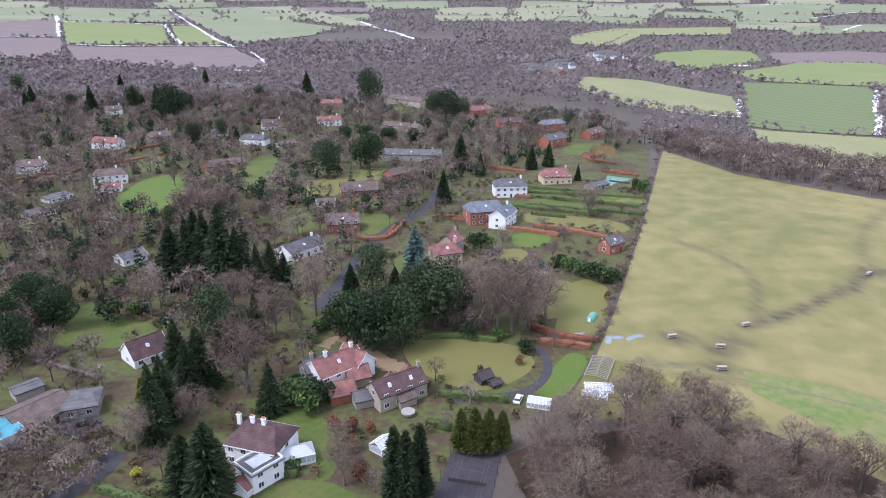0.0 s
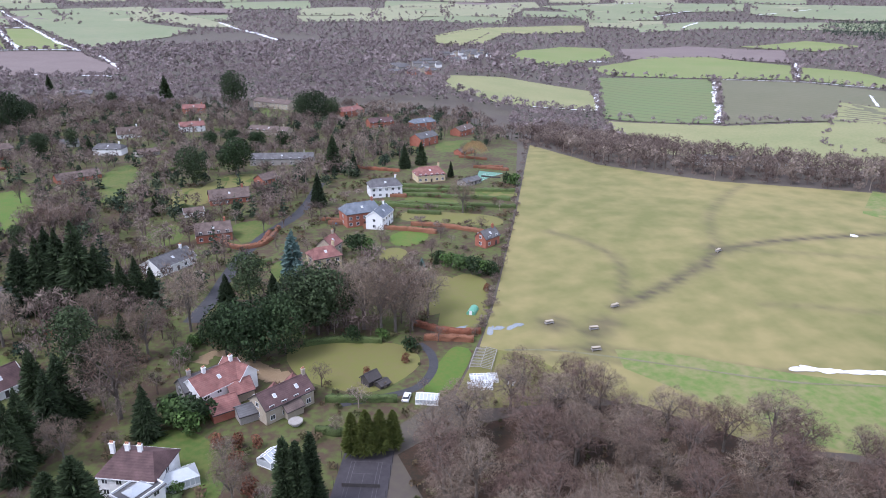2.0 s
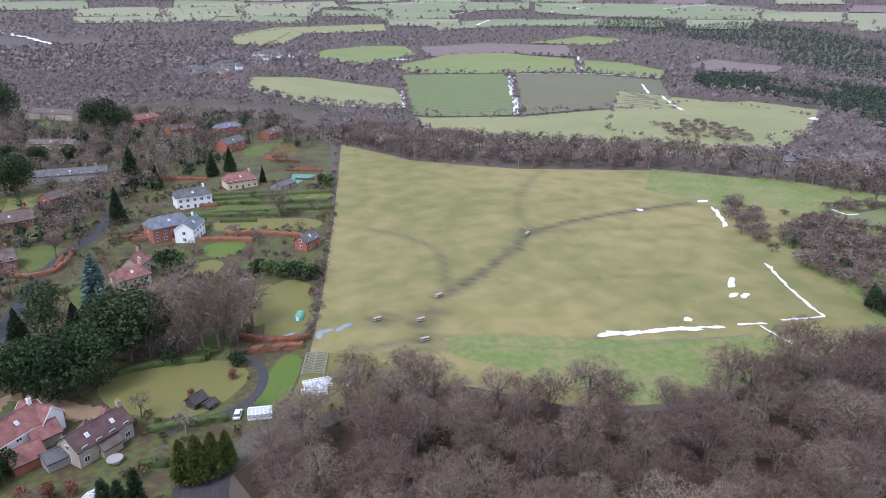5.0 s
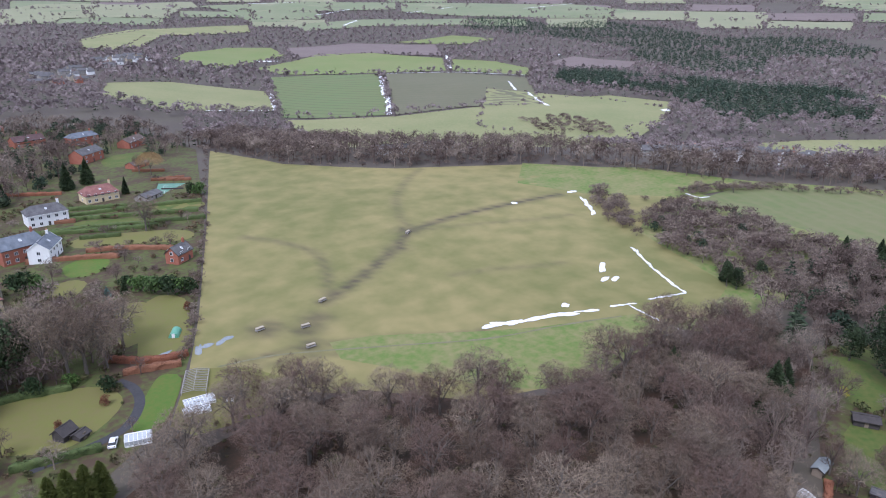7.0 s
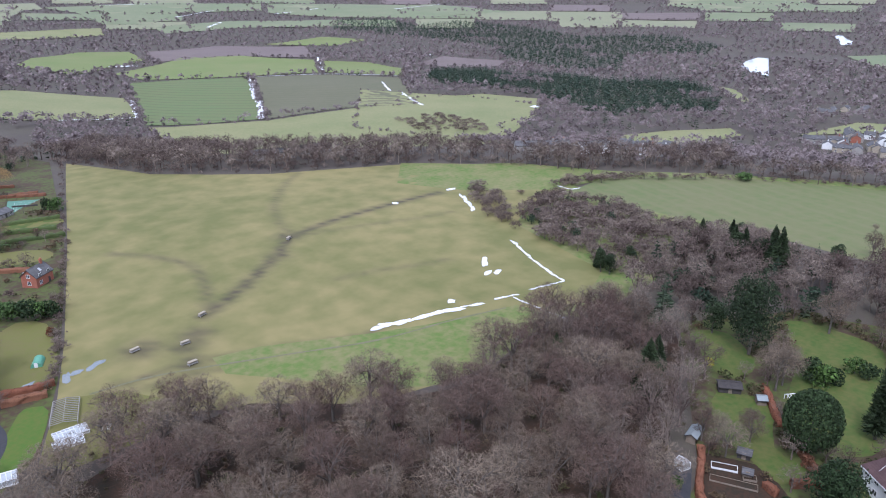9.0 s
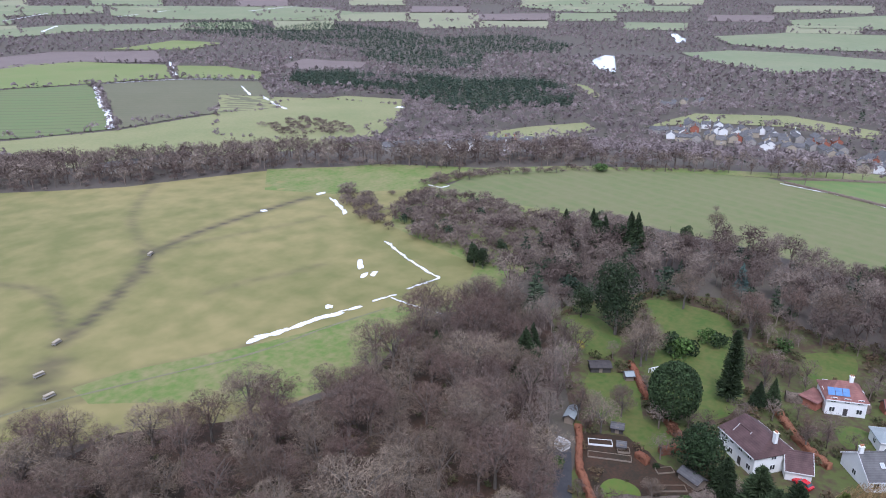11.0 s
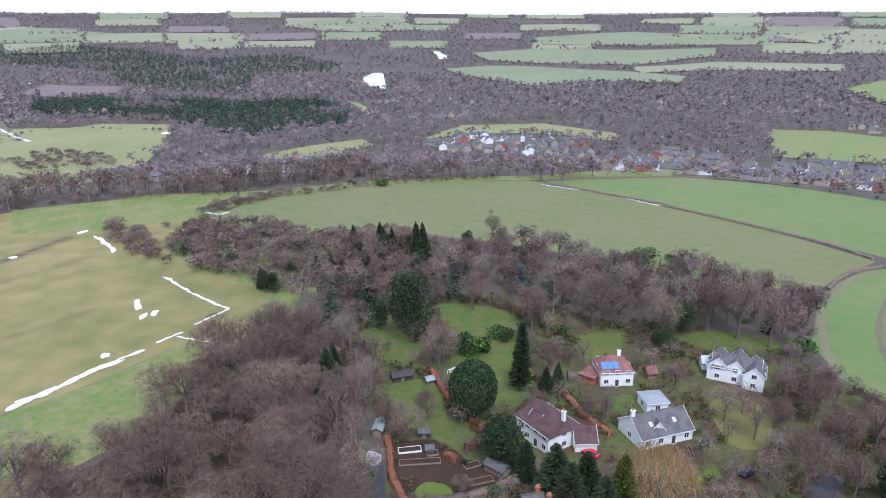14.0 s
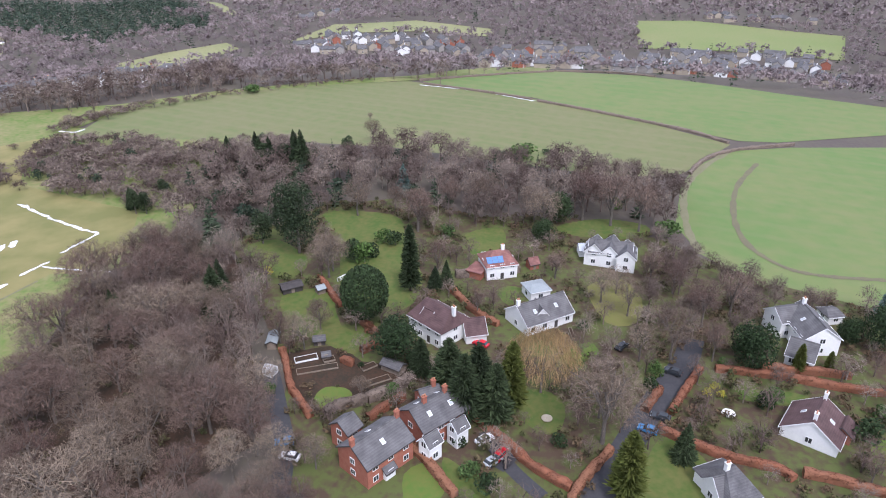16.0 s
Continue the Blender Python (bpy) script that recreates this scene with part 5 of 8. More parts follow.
# the town: a few patterns of house repeated along its streets
PATTERN = []
for i, (L, d, e, r, w, rf, label) in enumerate([
        (9, 8, 5.0, 7.6, STONE, SLATE, "stone town house with a grey slate roof"),
        (18, 8, 5.0, 7.6, GREYST, SLATE, "grey stone terrace with a slate roof"),
        (9, 8, 4.8, 7.2, RENDER_W, SLATE, "white town house with a grey roof"),
        (11, 8, 4.8, 7.2, BRICK, BROWNTILE, "brick town house with a brown roof"),
        (16, 8, 4.8, 7.2, STONE, SLATE, "pale stone terrace with a slate roof")]):
    ob = tagged(new("town_house"), label, "house", "houses of the valley town")
    block(ob, Matrix(), L, d, e, r, w, rf, stacks=(0.8,), few=True)
    PATTERN.append(ob)
TOWN = [
    ([(704.8, 199.3), (761.7, 169.3), (759.9, 80.4), (721.1, 29.6), (648.7, 23.3), (663.6, 91.7), (665.8, 171.1)], 16.5, 20), ([(667.9, 16.2), (713.3, -54.3), (688.6, -104.7), (587.9, -88.7), (511.7, -28.5), (508.2, 11.8)], 17.5, -10),
    ([(661.2, -103.6), (695.5, -191.3), (676.0, -265.0), (649.2, -312.4), (497.3, -243.0), (535.7, -213.4), (527.0, -147.5), (501.0, -85.2)], 18, -25), ([(942.4, -251.9), (926.0, -353.7), (903.0, -394.3), (860.7, -377.1), (873.8, -335.2), (897.8, -253.5)], 26, 10),
    ([(109.6, 1019.8), (193.0, 1133.9), (208.8, 1052.4), (174.5, 931.9), (107.7, 930.5)], 28, 5), ([(915.7, 258.0), (953.8, 203.8), (909.3, 179.1), (860.4, 235.2)], 22, 0), ([(550.1, 307.1), (582.4, 266.0), (451.9, 204.8), (415.5, 230.6)], 17, 8),
    ([(233.8, 1260.9), (330.2, 1374.9), (321.1, 1251.9), (231.9, 1149.3)], 24, 5),
]


def town():
    used = [False] * len(PATTERN)
    for s, (outline, gap, turn) in enumerate(TOWN):
        p, rng = scatter(outline, gap, 300 + s, False)
        for x, y in p:
            j = int(rng.choice([0, 0, 1, 1, 1, 1, 2, 2, 4, 4, 4, 3]))
            m = pose(x, y, ground_z(x, y), 0, 0, turn + 180 * int(rng.integers(0, 2)) + 90 * int(rng.uniform() < 0.25) + rng.uniform(-6, 6))
            if used[j]:
                copy_thing(PATTERN[j], m)
            else:
                PATTERN[j].matrix_basis, used[j] = m, True
            footprint(x, y, turn, 9, 8, 8)

# ---- trees ----
def tubes(a, b, r0, r1, sides):
    """Tapered stems from points a to points b."""
    a, b = np.asarray(a, float), np.asarray(b, float)
    d = b - a
    d /= np.linalg.norm(d, axis=1, keepdims=True) + 1e-9
    up = np.where(np.abs(d[:, 2:3]) > 0.9, np.array([[1.0, 0, 0]]), np.array([[0, 0, 1.0]]))
    u = np.cross(d, up)
    u /= np.linalg.norm(u, axis=1, keepdims=True)
    w = np.cross(d, u)
    ang = np.arange(sides) * 2 * np.pi / sides
    ring = u[:, None] * np.cos(ang)[None, :, None] + w[:, None] * np.sin(ang)[None, :, None]
    v = np.concatenate([a[:, None] + ring * np.reshape(r0, (-1, 1, 1)), b[:, None] + ring * np.reshape(r1, (-1, 1, 1))], 1)
    f = []
    for i in range(sides):
        j = (i + 1) % sides
        f += [(i, j, sides + j), (i, sides + j, sides + i)]
    f = np.array(f)[None] + (np.arange(len(a)) * 2 * sides)[:, None, None]
    return v.reshape(-1, 3), f.reshape(-1, 3)


def slivers(a, d, length, width, rng):
    """Thin pointed twigs: one triangle each."""
    side = np.cross(d, rng.normal(size=d.shape))
    side /= np.linalg.norm(side, axis=1, keepdims=True) + 1e-9
    w, n = np.reshape(width, (-1, 1)) / 2, len(a)
    v = np.stack([a - side * w, a + side * w, a + d * np.reshape(length, (-1, 1))], 1)
    return v.reshape(-1, 3), np.arange(3 * n).reshape(-1, 3)


def unit(v):
    return v / (np.linalg.norm(v, axis=-1, keepdims=True) + 1e-9)


def joined(*bits):
    vs, fs, n = [], [], 0
    for v, f in bits:
        vs.append(v), fs.append(f + n)
        n += len(v)
    return np.concatenate(vs), np.concatenate(fs)


def bare_tree(seed, h, cr, n1=7, n2=6, n3=6, n4=7, w=0.07, up=0.35, low=0.32):
    """Leafless tree: trunk and limbs, and a crown of fine twigs."""
    rng = np.random.default_rng(seed)
    top = h * (low + 0.08)
    z0 = rng.uniform(low * 0.7, low + 0.12, n1) * h
    a1 = np.stack([0 * z0, 0 * z0, z0], 1)
    az = np.arange(n1) * 2.4 + rng.uniform(-0.5, 0.5, n1)
    rad, hh = cr * rng.uniform(0.25, 0.62, n1), h * rng.uniform(0.55, 0.8, n1)
    b1 = np.stack([np.cos(az) * rad, np.sin(az) * rad, hh], 1)
    trunk = tubes([[0, 0, -0.5], [0, 0, h * low * 0.6]], [[0, 0, h * low * 0.6], [0.1, 0.1, top + h * 0.2]], [h * 0.026, h * 0.021], [h * 0.021, h * 0.008], 6)
    l1 = tubes(a1, b1, np.full(n1, h * 0.012), np.full(n1, h * 0.006), 4)
    k = np.repeat(np.arange(n1), n2)
    t = rng.uniform(0.35, 1.0, len(k))[:, None]
    a2 = a1[k] * (1 - t) + b1[k] * t
    centre = np.array([0, 0, h * 0.62])
    out = unit((a2 - centre) / np.array([cr, cr, h * 0.4]) + 0.55 * rng.normal(size=a2.shape) + np.array([0, 0, up]))
    b2 = a2 + out * cr * rng.uniform(0.3, 0.55, len(k))[:, None]
    l2 = slivers(a2, b2 - a2, 1.0, h * 0.009, rng) if n3 < 3 else tubes(a2, b2, np.full(len(k), h * 0.0055), np.full(len(k), h * 0.0025), 3)
    wood = joined(trunk, l1, l2)
    bits = []
    a3, src = b2, a2
    if n3:
        k = np.repeat(np.arange(len(a2)), n3)
        t = rng.uniform(0.3, 1.0, len(k))[:, None]
        a3 = a2[k] * (1 - t) + b2[k] * t
        d3 = unit(unit(b2 - a2)[k] + 0.75 * rng.normal(size=a3.shape) + np.array([0, 0, up]))
        l3 = cr * rng.uniform(0.18, 0.42, len(k))
        bits.append(slivers(a3, d3, l3, w * 1.5, rng))
        a2, b2 = a3, a3 + d3 * l3[:, None]
    k = np.repeat(np.arange(len(a2)), n4)
    t = rng.uniform(0.2, 1.0, len(k))[:, None]
    a4 = a2[k] * (1 - t) + b2[k] * t
    d4 = unit(unit(b2 - a2)[k] + 0.8 * rng.normal(size=a4.shape) + np.array([0, 0, up]))
    bits.append(slivers(a4, d4, cr * rng.uniform(0.12, 0.34, len(k)), w, rng))
    cv, cf = joined(*bits)
    q = np.linalg.norm((cv - centre) / np.array([cr * 1.02, cr * 1.02, h * 0.4]), axis=1, keepdims=True)
    cv = np.where(q > 1, centre + (cv - centre) / np.maximum(q, 1) ** 0.8, cv)
    return wood, (cv, cf)


def lobe_twigs(rng, centre, half, n, w, length, lobes, spread=0.6, size=0.46, inner=0.2, twist=0.75):
    """Twigs that gather into several rounded heads over a crown, with a coarser tangle of branches inside."""
    i = np.arange(lobes) + 0.5
    up = 1 - 1.25 * i / lobes
    az = i * 2.39996 + rng.uniform(-0.5, 0.5, lobes)
    flat = np.sqrt(np.maximum(1 - up ** 2, 0))
    c = np.stack([np.cos(az) * flat, np.sin(az) * flat, up], 1) * (spread * rng.uniform(0.8, 1.12, (lobes, 1)))
    rl = size * rng.uniform(0.8, 1.2, lobes)
    k = rng.integers(0, lobes, n)
    d = unit(rng.normal(size=(n, 3)) + 0.7 * unit(c)[k] + np.array([0, 0, 0.3]))
    p = centre + half * (c[k] + d * (rl[k] * rng.uniform(0.55, 1.0, n) ** 0.5)[:, None])
    dd = unit(d + twist * rng.normal(size=(n, 3)))
    fine = slivers(p - dd * length * 0.6, dd, length * rng.uniform(0.6, 1.2, n), w * rng.uniform(0.6, 1.3, n), rng)
    m = max(6, int(n * inner))
    k = rng.integers(0, lobes, m)
    d = unit(rng.normal(size=(m, 3)))
    p = centre + half * (c[k] * 0.85 + d * (rl[k] * 0.5 * rng.uniform(0.2, 1, m))[:, None])
    dd = unit(rng.normal(size=(m, 3)) + np.array([0, 0, 0.4]))
    coarse = slivers(p - dd * length * 0.8, dd, length * rng.uniform(1.2, 2.0, m), w * rng.uniform(1.6, 3.2, m), rng)
    return joined(fine, coarse)


def dome_tree(seed, h, cr, n, w, length, limbs=5, low=0.3, lobes=9, middle=0.58):
    """Leafless tree seen from afar: short trunk, limbs and a domed crown of twigs in rounded heads."""
    rng = np.random.default_rng(seed)
    az = np.arange(limbs) * 2.4 + rng.uniform(-0.4, 0.4, limbs)
    tip = np.stack([np.cos(az) * cr * 0.6, np.sin(az) * cr * 0.6, h * rng.uniform(0.6, 0.85, limbs)], 1)
    foot = np.tile([0, 0, h * low], (limbs, 1))
    wood = joined(tubes([[0, 0, -0.4]], [[0, 0, h * (low + 0.25)]], [h * 0.024], [h * 0.01], 4), slivers(foot, tip - foot, np.ones(limbs), np.full(limbs, h * 0.022), rng))
    half = np.array([cr * rng.uniform(0.92, 1.06), cr * rng.uniform(0.92, 1.06), h * 0.4])
    return wood, lobe_twigs(rng, np.array([0, 0, h * middle]), half, n, w, length, lobes, twist=0.5)


def conifer(seed, h, cr, levels=18, per=9, power=0.85, droop=0.28, low=0.08, bits=4, wide=0.42):
    """Spire-shaped evergreen: whorls of drooping fronds."""
    rng = np.random.default_rng(seed)
    wood = tubes([[0, 0, -0.4]], [[0, 0, h * 0.97]], [h * 0.018], [h * 0.003], 5)
    lv = np.repeat(np.linspace(low, 0.985, levels), per)
    n = len(lv)
    z = lv * h + rng.normal(size=n) * h * 0.012
    az = rng.uniform(0, 2 * np.pi, n)
    ln = cr * (np.maximum(1 - lv, 0.02) / (1 - low)) ** power * rng.uniform(0.72, 1.12, n) + 0.12
    d = unit(np.stack([np.cos(az), np.sin(az), -droop + 0.5 * lv + 0.12 * rng.normal(size=n)], 1))
    a = np.stack([0 * z, 0 * z, z], 1)
    k = np.repeat(np.arange(n), bits)
    t = rng.uniform(0.05, 0.62, len(k))[:, None]
    dd = unit(d[k] + 0.42 * rng.normal(size=(len(k), 3)))
    return wood, slivers(a[k] + d[k] * ln[k, None] * t, dd, ln[k] * (1.03 - t[:, 0]), ln[k] * wide + 0.12, rng)


def leafy(seed, h, cr, n=900, lobes=9, leaf=0.6, low=0.12, flat=0.45):
    """Rounded evergreen or shrub: leaf sprays over several uneven lobes."""
    rng = np.random.default_rng(seed)
    wood = tubes([[0, 0, -0.3]], [[0, 0, h * 0.6]], [h * 0.022], [h * 0.01], 5)
    c = unit(rng.normal(size=(lobes, 3))) * np.array([cr * 0.45, cr * 0.45, h * (1 - low) * 0.26]) + np.array([0, 0, h * (0.5 + low * 0.5)])
    c[0] = (0, 0, h * 0.6)
    rl = rng.uniform(0.42, 0.62, lobes)
    k = rng.integers(0, lobes, n)
    d = unit(rng.normal(size=(n, 3)) + np.array([0, 0, 0.25]))
    p = c[k] + d * rl[k, None] * np.array([cr, cr, h * (1 - low) * flat]) * rng.uniform(0.82, 1.04, n)[:, None]
    keep = p[:, 2] > h * low * 0.5
    p, d = p[keep], d[keep]
    t = unit(np.cross(d, rng.normal(size=d.shape)) + 0.35 * d)
    s = leaf * rng.uniform(0.6, 1.4, len(p))
    return wood, slivers(p - t * s[:, None] * 0.5, t, s, s * 0.9, rng)


def willow(seed, h, cr, n):
    """Weeping tree: limbs that arch over, and long twigs that hang from them."""
    rng = np.random.default_rng(seed)
    wood, _ = dome_tree(seed, h, cr, 30, 0.05, 0.5, 5)
    d = unit(rng.normal(size=(n, 3)) + np.array([0, 0, 0.9]))
    d[:, 2] = np.abs(d[:, 2])
    p = np.array([0, 0, h * 0.55]) + d * np.array([cr, cr, h * 0.43]) * rng.uniform(0.45, 1, (n, 1)) ** 0.5
    dd = unit(d * np.array([0.5, 0.5, 0]) + 0.25 * rng.normal(size=(n, 3)) + np.array([0, 0, -1]))
    return wood, slivers(p, dd, np.minimum(h * rng.uniform(0.06, 0.22, n), p[:, 2] * 0.8), np.full(n, 0.032), rng)


def tree_kind(kind, name, label, category, made, bark, crown):
    """One tree with its trunk and crown, to be copied."""
    (wv, wf), (cv, cf) = made
    me_w, me_c = mesh_of("trunk", wv, wf, bark), mesh_of("crown", cv, cf, crown)
    return (name, label, category, me_w, me_c, float(max(wv[:, 2].max(), cv[:, 2].max())))


def plant(spec, x, y, height, turn=0.0, wide=1.0, group=""):
    name, label, category, me_w, me_c, tall = spec
    size = height / tall
    ob = new(name)
    ob.matrix_basis = pose(x, y, ground_z(x, y), 0, 0, turn) @ Matrix.Diagonal((size * wide, size * wide, size, 1))
    tagged(ob, label, category, group)
    place("trunk", me_w, ob), place("crown", me_c, ob)
    return ob


def full_tree(seed, h, cr, extra, **kw):
    """A near leafless tree: branching limbs under rounded heads of fine twigs."""
    wood, crown = bare_tree(seed, h, cr, **kw)
    rng = np.random.default_rng(seed + 500)
    heads = lobe_twigs(rng, np.array([0, 0, h * 0.6]), np.array([cr, cr, h * 0.39]), extra, 0.06, 1.25, 15, 0.64, 0.4, 0.12)
    return wood, joined(crown, heads)


BARE = [tree_kind("bare", "bare_tree", "leafless grey-brown deciduous tree with fine twigs", "tree", full_tree(10 + i, 14 + (i % 3), 6.0 + 0.4 * (i % 4), 1900, n3=4, n4=2, w=0.06, up=0.15), BARK, TWIG) for i in range(6)]
BROWN_BARE = [(n, "leafless purple-brown deciduous tree with fine twigs", c, w, k.copy(), t) for n, l, c, w, k, t in BARE[:4]]
for spec in BROWN_BARE:
    spec[4].materials[0] = TWIG_P
PLUM = [tree_kind("bare", "bare_tree", "leafless purplish birch with fine upswept twigs", "tree", full_tree(40 + i, 13, 4.2, 800, n3=4, n4=5, up=0.5, low=0.22, w=0.06), BARK, TWIG_P) for i in range(3)]
SPRUCE = [tree_kind("spruce", "conifer_tree", "tall dark green spire-shaped conifer", "tree", conifer(60 + i, 16, 4.2 + 0.4 * i, 30, 14, bits=7, wide=0.2), BARK, NEEDLE) for i in range(4)]
PINE = [tree_kind("pine", "pine_tree", "dark pine with a tall clear trunk and broad crown", "tree", leafy(70 + i, 15, 5.4, 3600, 26, 0.44, 0.04, 0.34), BARK, NEEDLE) for i in range(3)]
YEW = [tree_kind("yew", "evergreen_tree", "dense rounded dark green evergreen tree", "tree", leafy(80 + i, 10, 4.6, 4500, 24, 0.36, 0.02, 0.4), BARK, LEAF) for i in range(3)]
SHRUB = [tree_kind("shrub", "shrub", "rounded mid-green evergreen garden shrub", "shrub", leafy(90 + i, 2.4, 1.7, 420, 7, 0.32, 0.02, 0.55), BARK, LEAF_L if i % 2 else LEAF) for i in range(4)]
ROUND = tree_kind("yew", "round_yew", "great dense dome-shaped dark green yew", "tree", leafy(88, 10, 9.2, 9000, 1, 0.42, 0.0, 0.86), BARK, LEAF)
CEDAR = [tree_kind("cedar", "cedar_tree", "broad dark green cedar with layered boughs", "tree", conifer(110 + i, 14, 4.6, 24, 15, 0.55, -0.1, 0.1, 9, 0.17), BARK, NEEDLE) for i in range(3)]
GREATPINE = tree_kind("pine", "pine_tree", "great broad dark green pine beside a lawn", "tree", leafy(115, 20, 6.4, 8000, 34, 0.4, 0.04, 0.3), BARK, NEEDLE)
DARK = [tree_kind("ever", "evergreen_tree", "uneven upright dark evergreen among bare trees", "tree", leafy(118 + i, 12, 3.4, 2000, 13, 0.45, 0.02, 0.36), BARK, NEEDLE) for i in range(3)]
GOLDEN = tree_kind("gold", "golden_conifer", "slim golden-yellow garden conifer tree", "tree", conifer(100, 11, 2.6, 24, 14, 0.6, -0.3, bits=5), BARK, GOLD)
OLIVES = tree_kind("olive", "olive_conifer", "upright olive-green garden cypress tree", "tree", conifer(101, 12, 3.1, 30, 15, 0.45, -0.6, bits=7, wide=0.2), BARK, OLIVE)
CYPRESS = tree_kind("cypress", "columnar_cypress", "tall slim dark green columnar cypress", "tree", conifer(102, 18, 3.2, 34, 15, 0.4, -0.8, bits=7, wide=0.2), BARK, NEEDLE)
BLUECON = tree_kind("blue", "blue_conifer", "blue-grey conifer with drooping boughs", "tree", conifer(103, 12, 4.0, 18, 9, 0.8, 0.2), BARK, BLUE)
WILLOWT = tree_kind("willow", "weeping_willow", "golden weeping willow with hanging twigs", "tree", willow(104, 9, 4.4, 3800), BARK, WILLOW)
COPPER = tree_kind("copper", "copper_beech_bush", "rust-brown beech bush holding dry leaves", "shrub", leafy(105, 4, 2.4, 420, 6, 0.45, 0.03, 0.55), BARK, BEECH)
GORSE = tree_kind("gorse", "yellow_shrub", "bright yellow flowering garden shrub", "shrub", leafy(106, 1.8, 1.4, 220, 5, 0.3, 0.02, 0.6), BARK, YELLOW)


def scatter(outline, gap, seed, avoid=True):
    rng = np.random.default_rng(seed)
    o = np.array(outline)
    lo, hi = o.min(0), o.max(0)
    gx, gy = np.meshgrid(np.arange(lo[0], hi[0], gap), np.arange(lo[1], hi[1], gap))
    p = np.stack([gx.ravel(), gy.ravel()], 1)
    p = p + rng.uniform(-0.48, 0.48, p.shape) * gap
    keep = inside(p, outline)
    if avoid:
        for c in KEEP_CLEAR:
            keep &= ~inside(p, c)
    return p[keep], rng


def stand(name, label, templates, points, rng, mat, lo=0.7, hi=1.2, wood=True):
    """A joined stand of trees, too many to count."""
    vs, fs, ts, n = [], [], [], 0
    pick = rng.integers(0, len(templates), len(points))
    for j, (w, c) in enumerate(templates):
        v0, f0 = joined(w, c) if wood else c
        q = points[pick == j]
        if not len(q):
            continue
        a, s = rng.uniform(0, 6.28, len(q)), rng.uniform(lo, hi, len(q))
        ca, sa = np.cos(a)[:, None], np.sin(a)[:, None]
        sw = (s * rng.uniform(0.85, 1.2, len(q)))[:, None]
        x = (v0[None, :, 0] * ca - v0[None, :, 1] * sa) * sw + q[:, :1]
        y = (v0[None, :, 0] * sa + v0[None, :, 1] * ca) * sw + q[:, 1:]
        z = v0[None, :, 2] * s[:, None] + terrain(q[:, 0], q[:, 1])[:, None]
        vs.append(np.stack([x, y, z], 2).reshape(-1, 3))
        fs.append((f0[None] + (np.arange(len(q)) * len(v0))[:, None, None]).reshape(-1, 3) + n)
        ts.append(np.repeat(rng.uniform(0, 1, len(q)) ** 1.5, len(v0)))
        n += len(q) * len(v0)
    if vs:
        tagged(new(name, mesh_of(name, np.concatenate(vs), np.concatenate(fs), mat, np.concatenate(ts))), label, "woodland", kind="stuff")


MID = [dome_tree(200 + i, 12 + i % 3, 4.8 + 0.6 * (i % 3), 150, 0.29, 1.5) for i in range(6)]
FARM = [dome_tree(215 + i, 11, 5.4, 42, 0.95, 2.3, 3, 0.3, 7) for i in range(5)]
FAR = [leafy(220 + i, 11, 5.4, 16, 5, 3.5, 0.1, 0.5) for i in range(5)]
MIDCON = [conifer(240 + i, 15, 4.4, 9, 6, 0.85, 0.28, 0.08, 2) for i in range(3)]
MIDEVER = [leafy(245 + i, 10, 4.6, 220, 8, 1.1, 0.1, 0.45) for i in range(3)]
FARCON = [conifer(250 + i, 15, 4.4, 6, 5, 0.8, 0.2, 0.1, 1) for i in range(3)]
PLANTED = [conifer(255 + i, 14, 5.6, 5, 6, 0.7, 0.2, 0.1, 1) for i in range(3)]
SCRUB = [dome_tree(260 + i, 4.6, 3.3, 210, 0.15, 0.95, 4, 0.05, 8, 0.46) for i in range(4)]
BED = [leafy(265 + i, 1.3, 1.1, 50, 4, 0.36, 0.02, 0.6) for i in range(4)]
town()

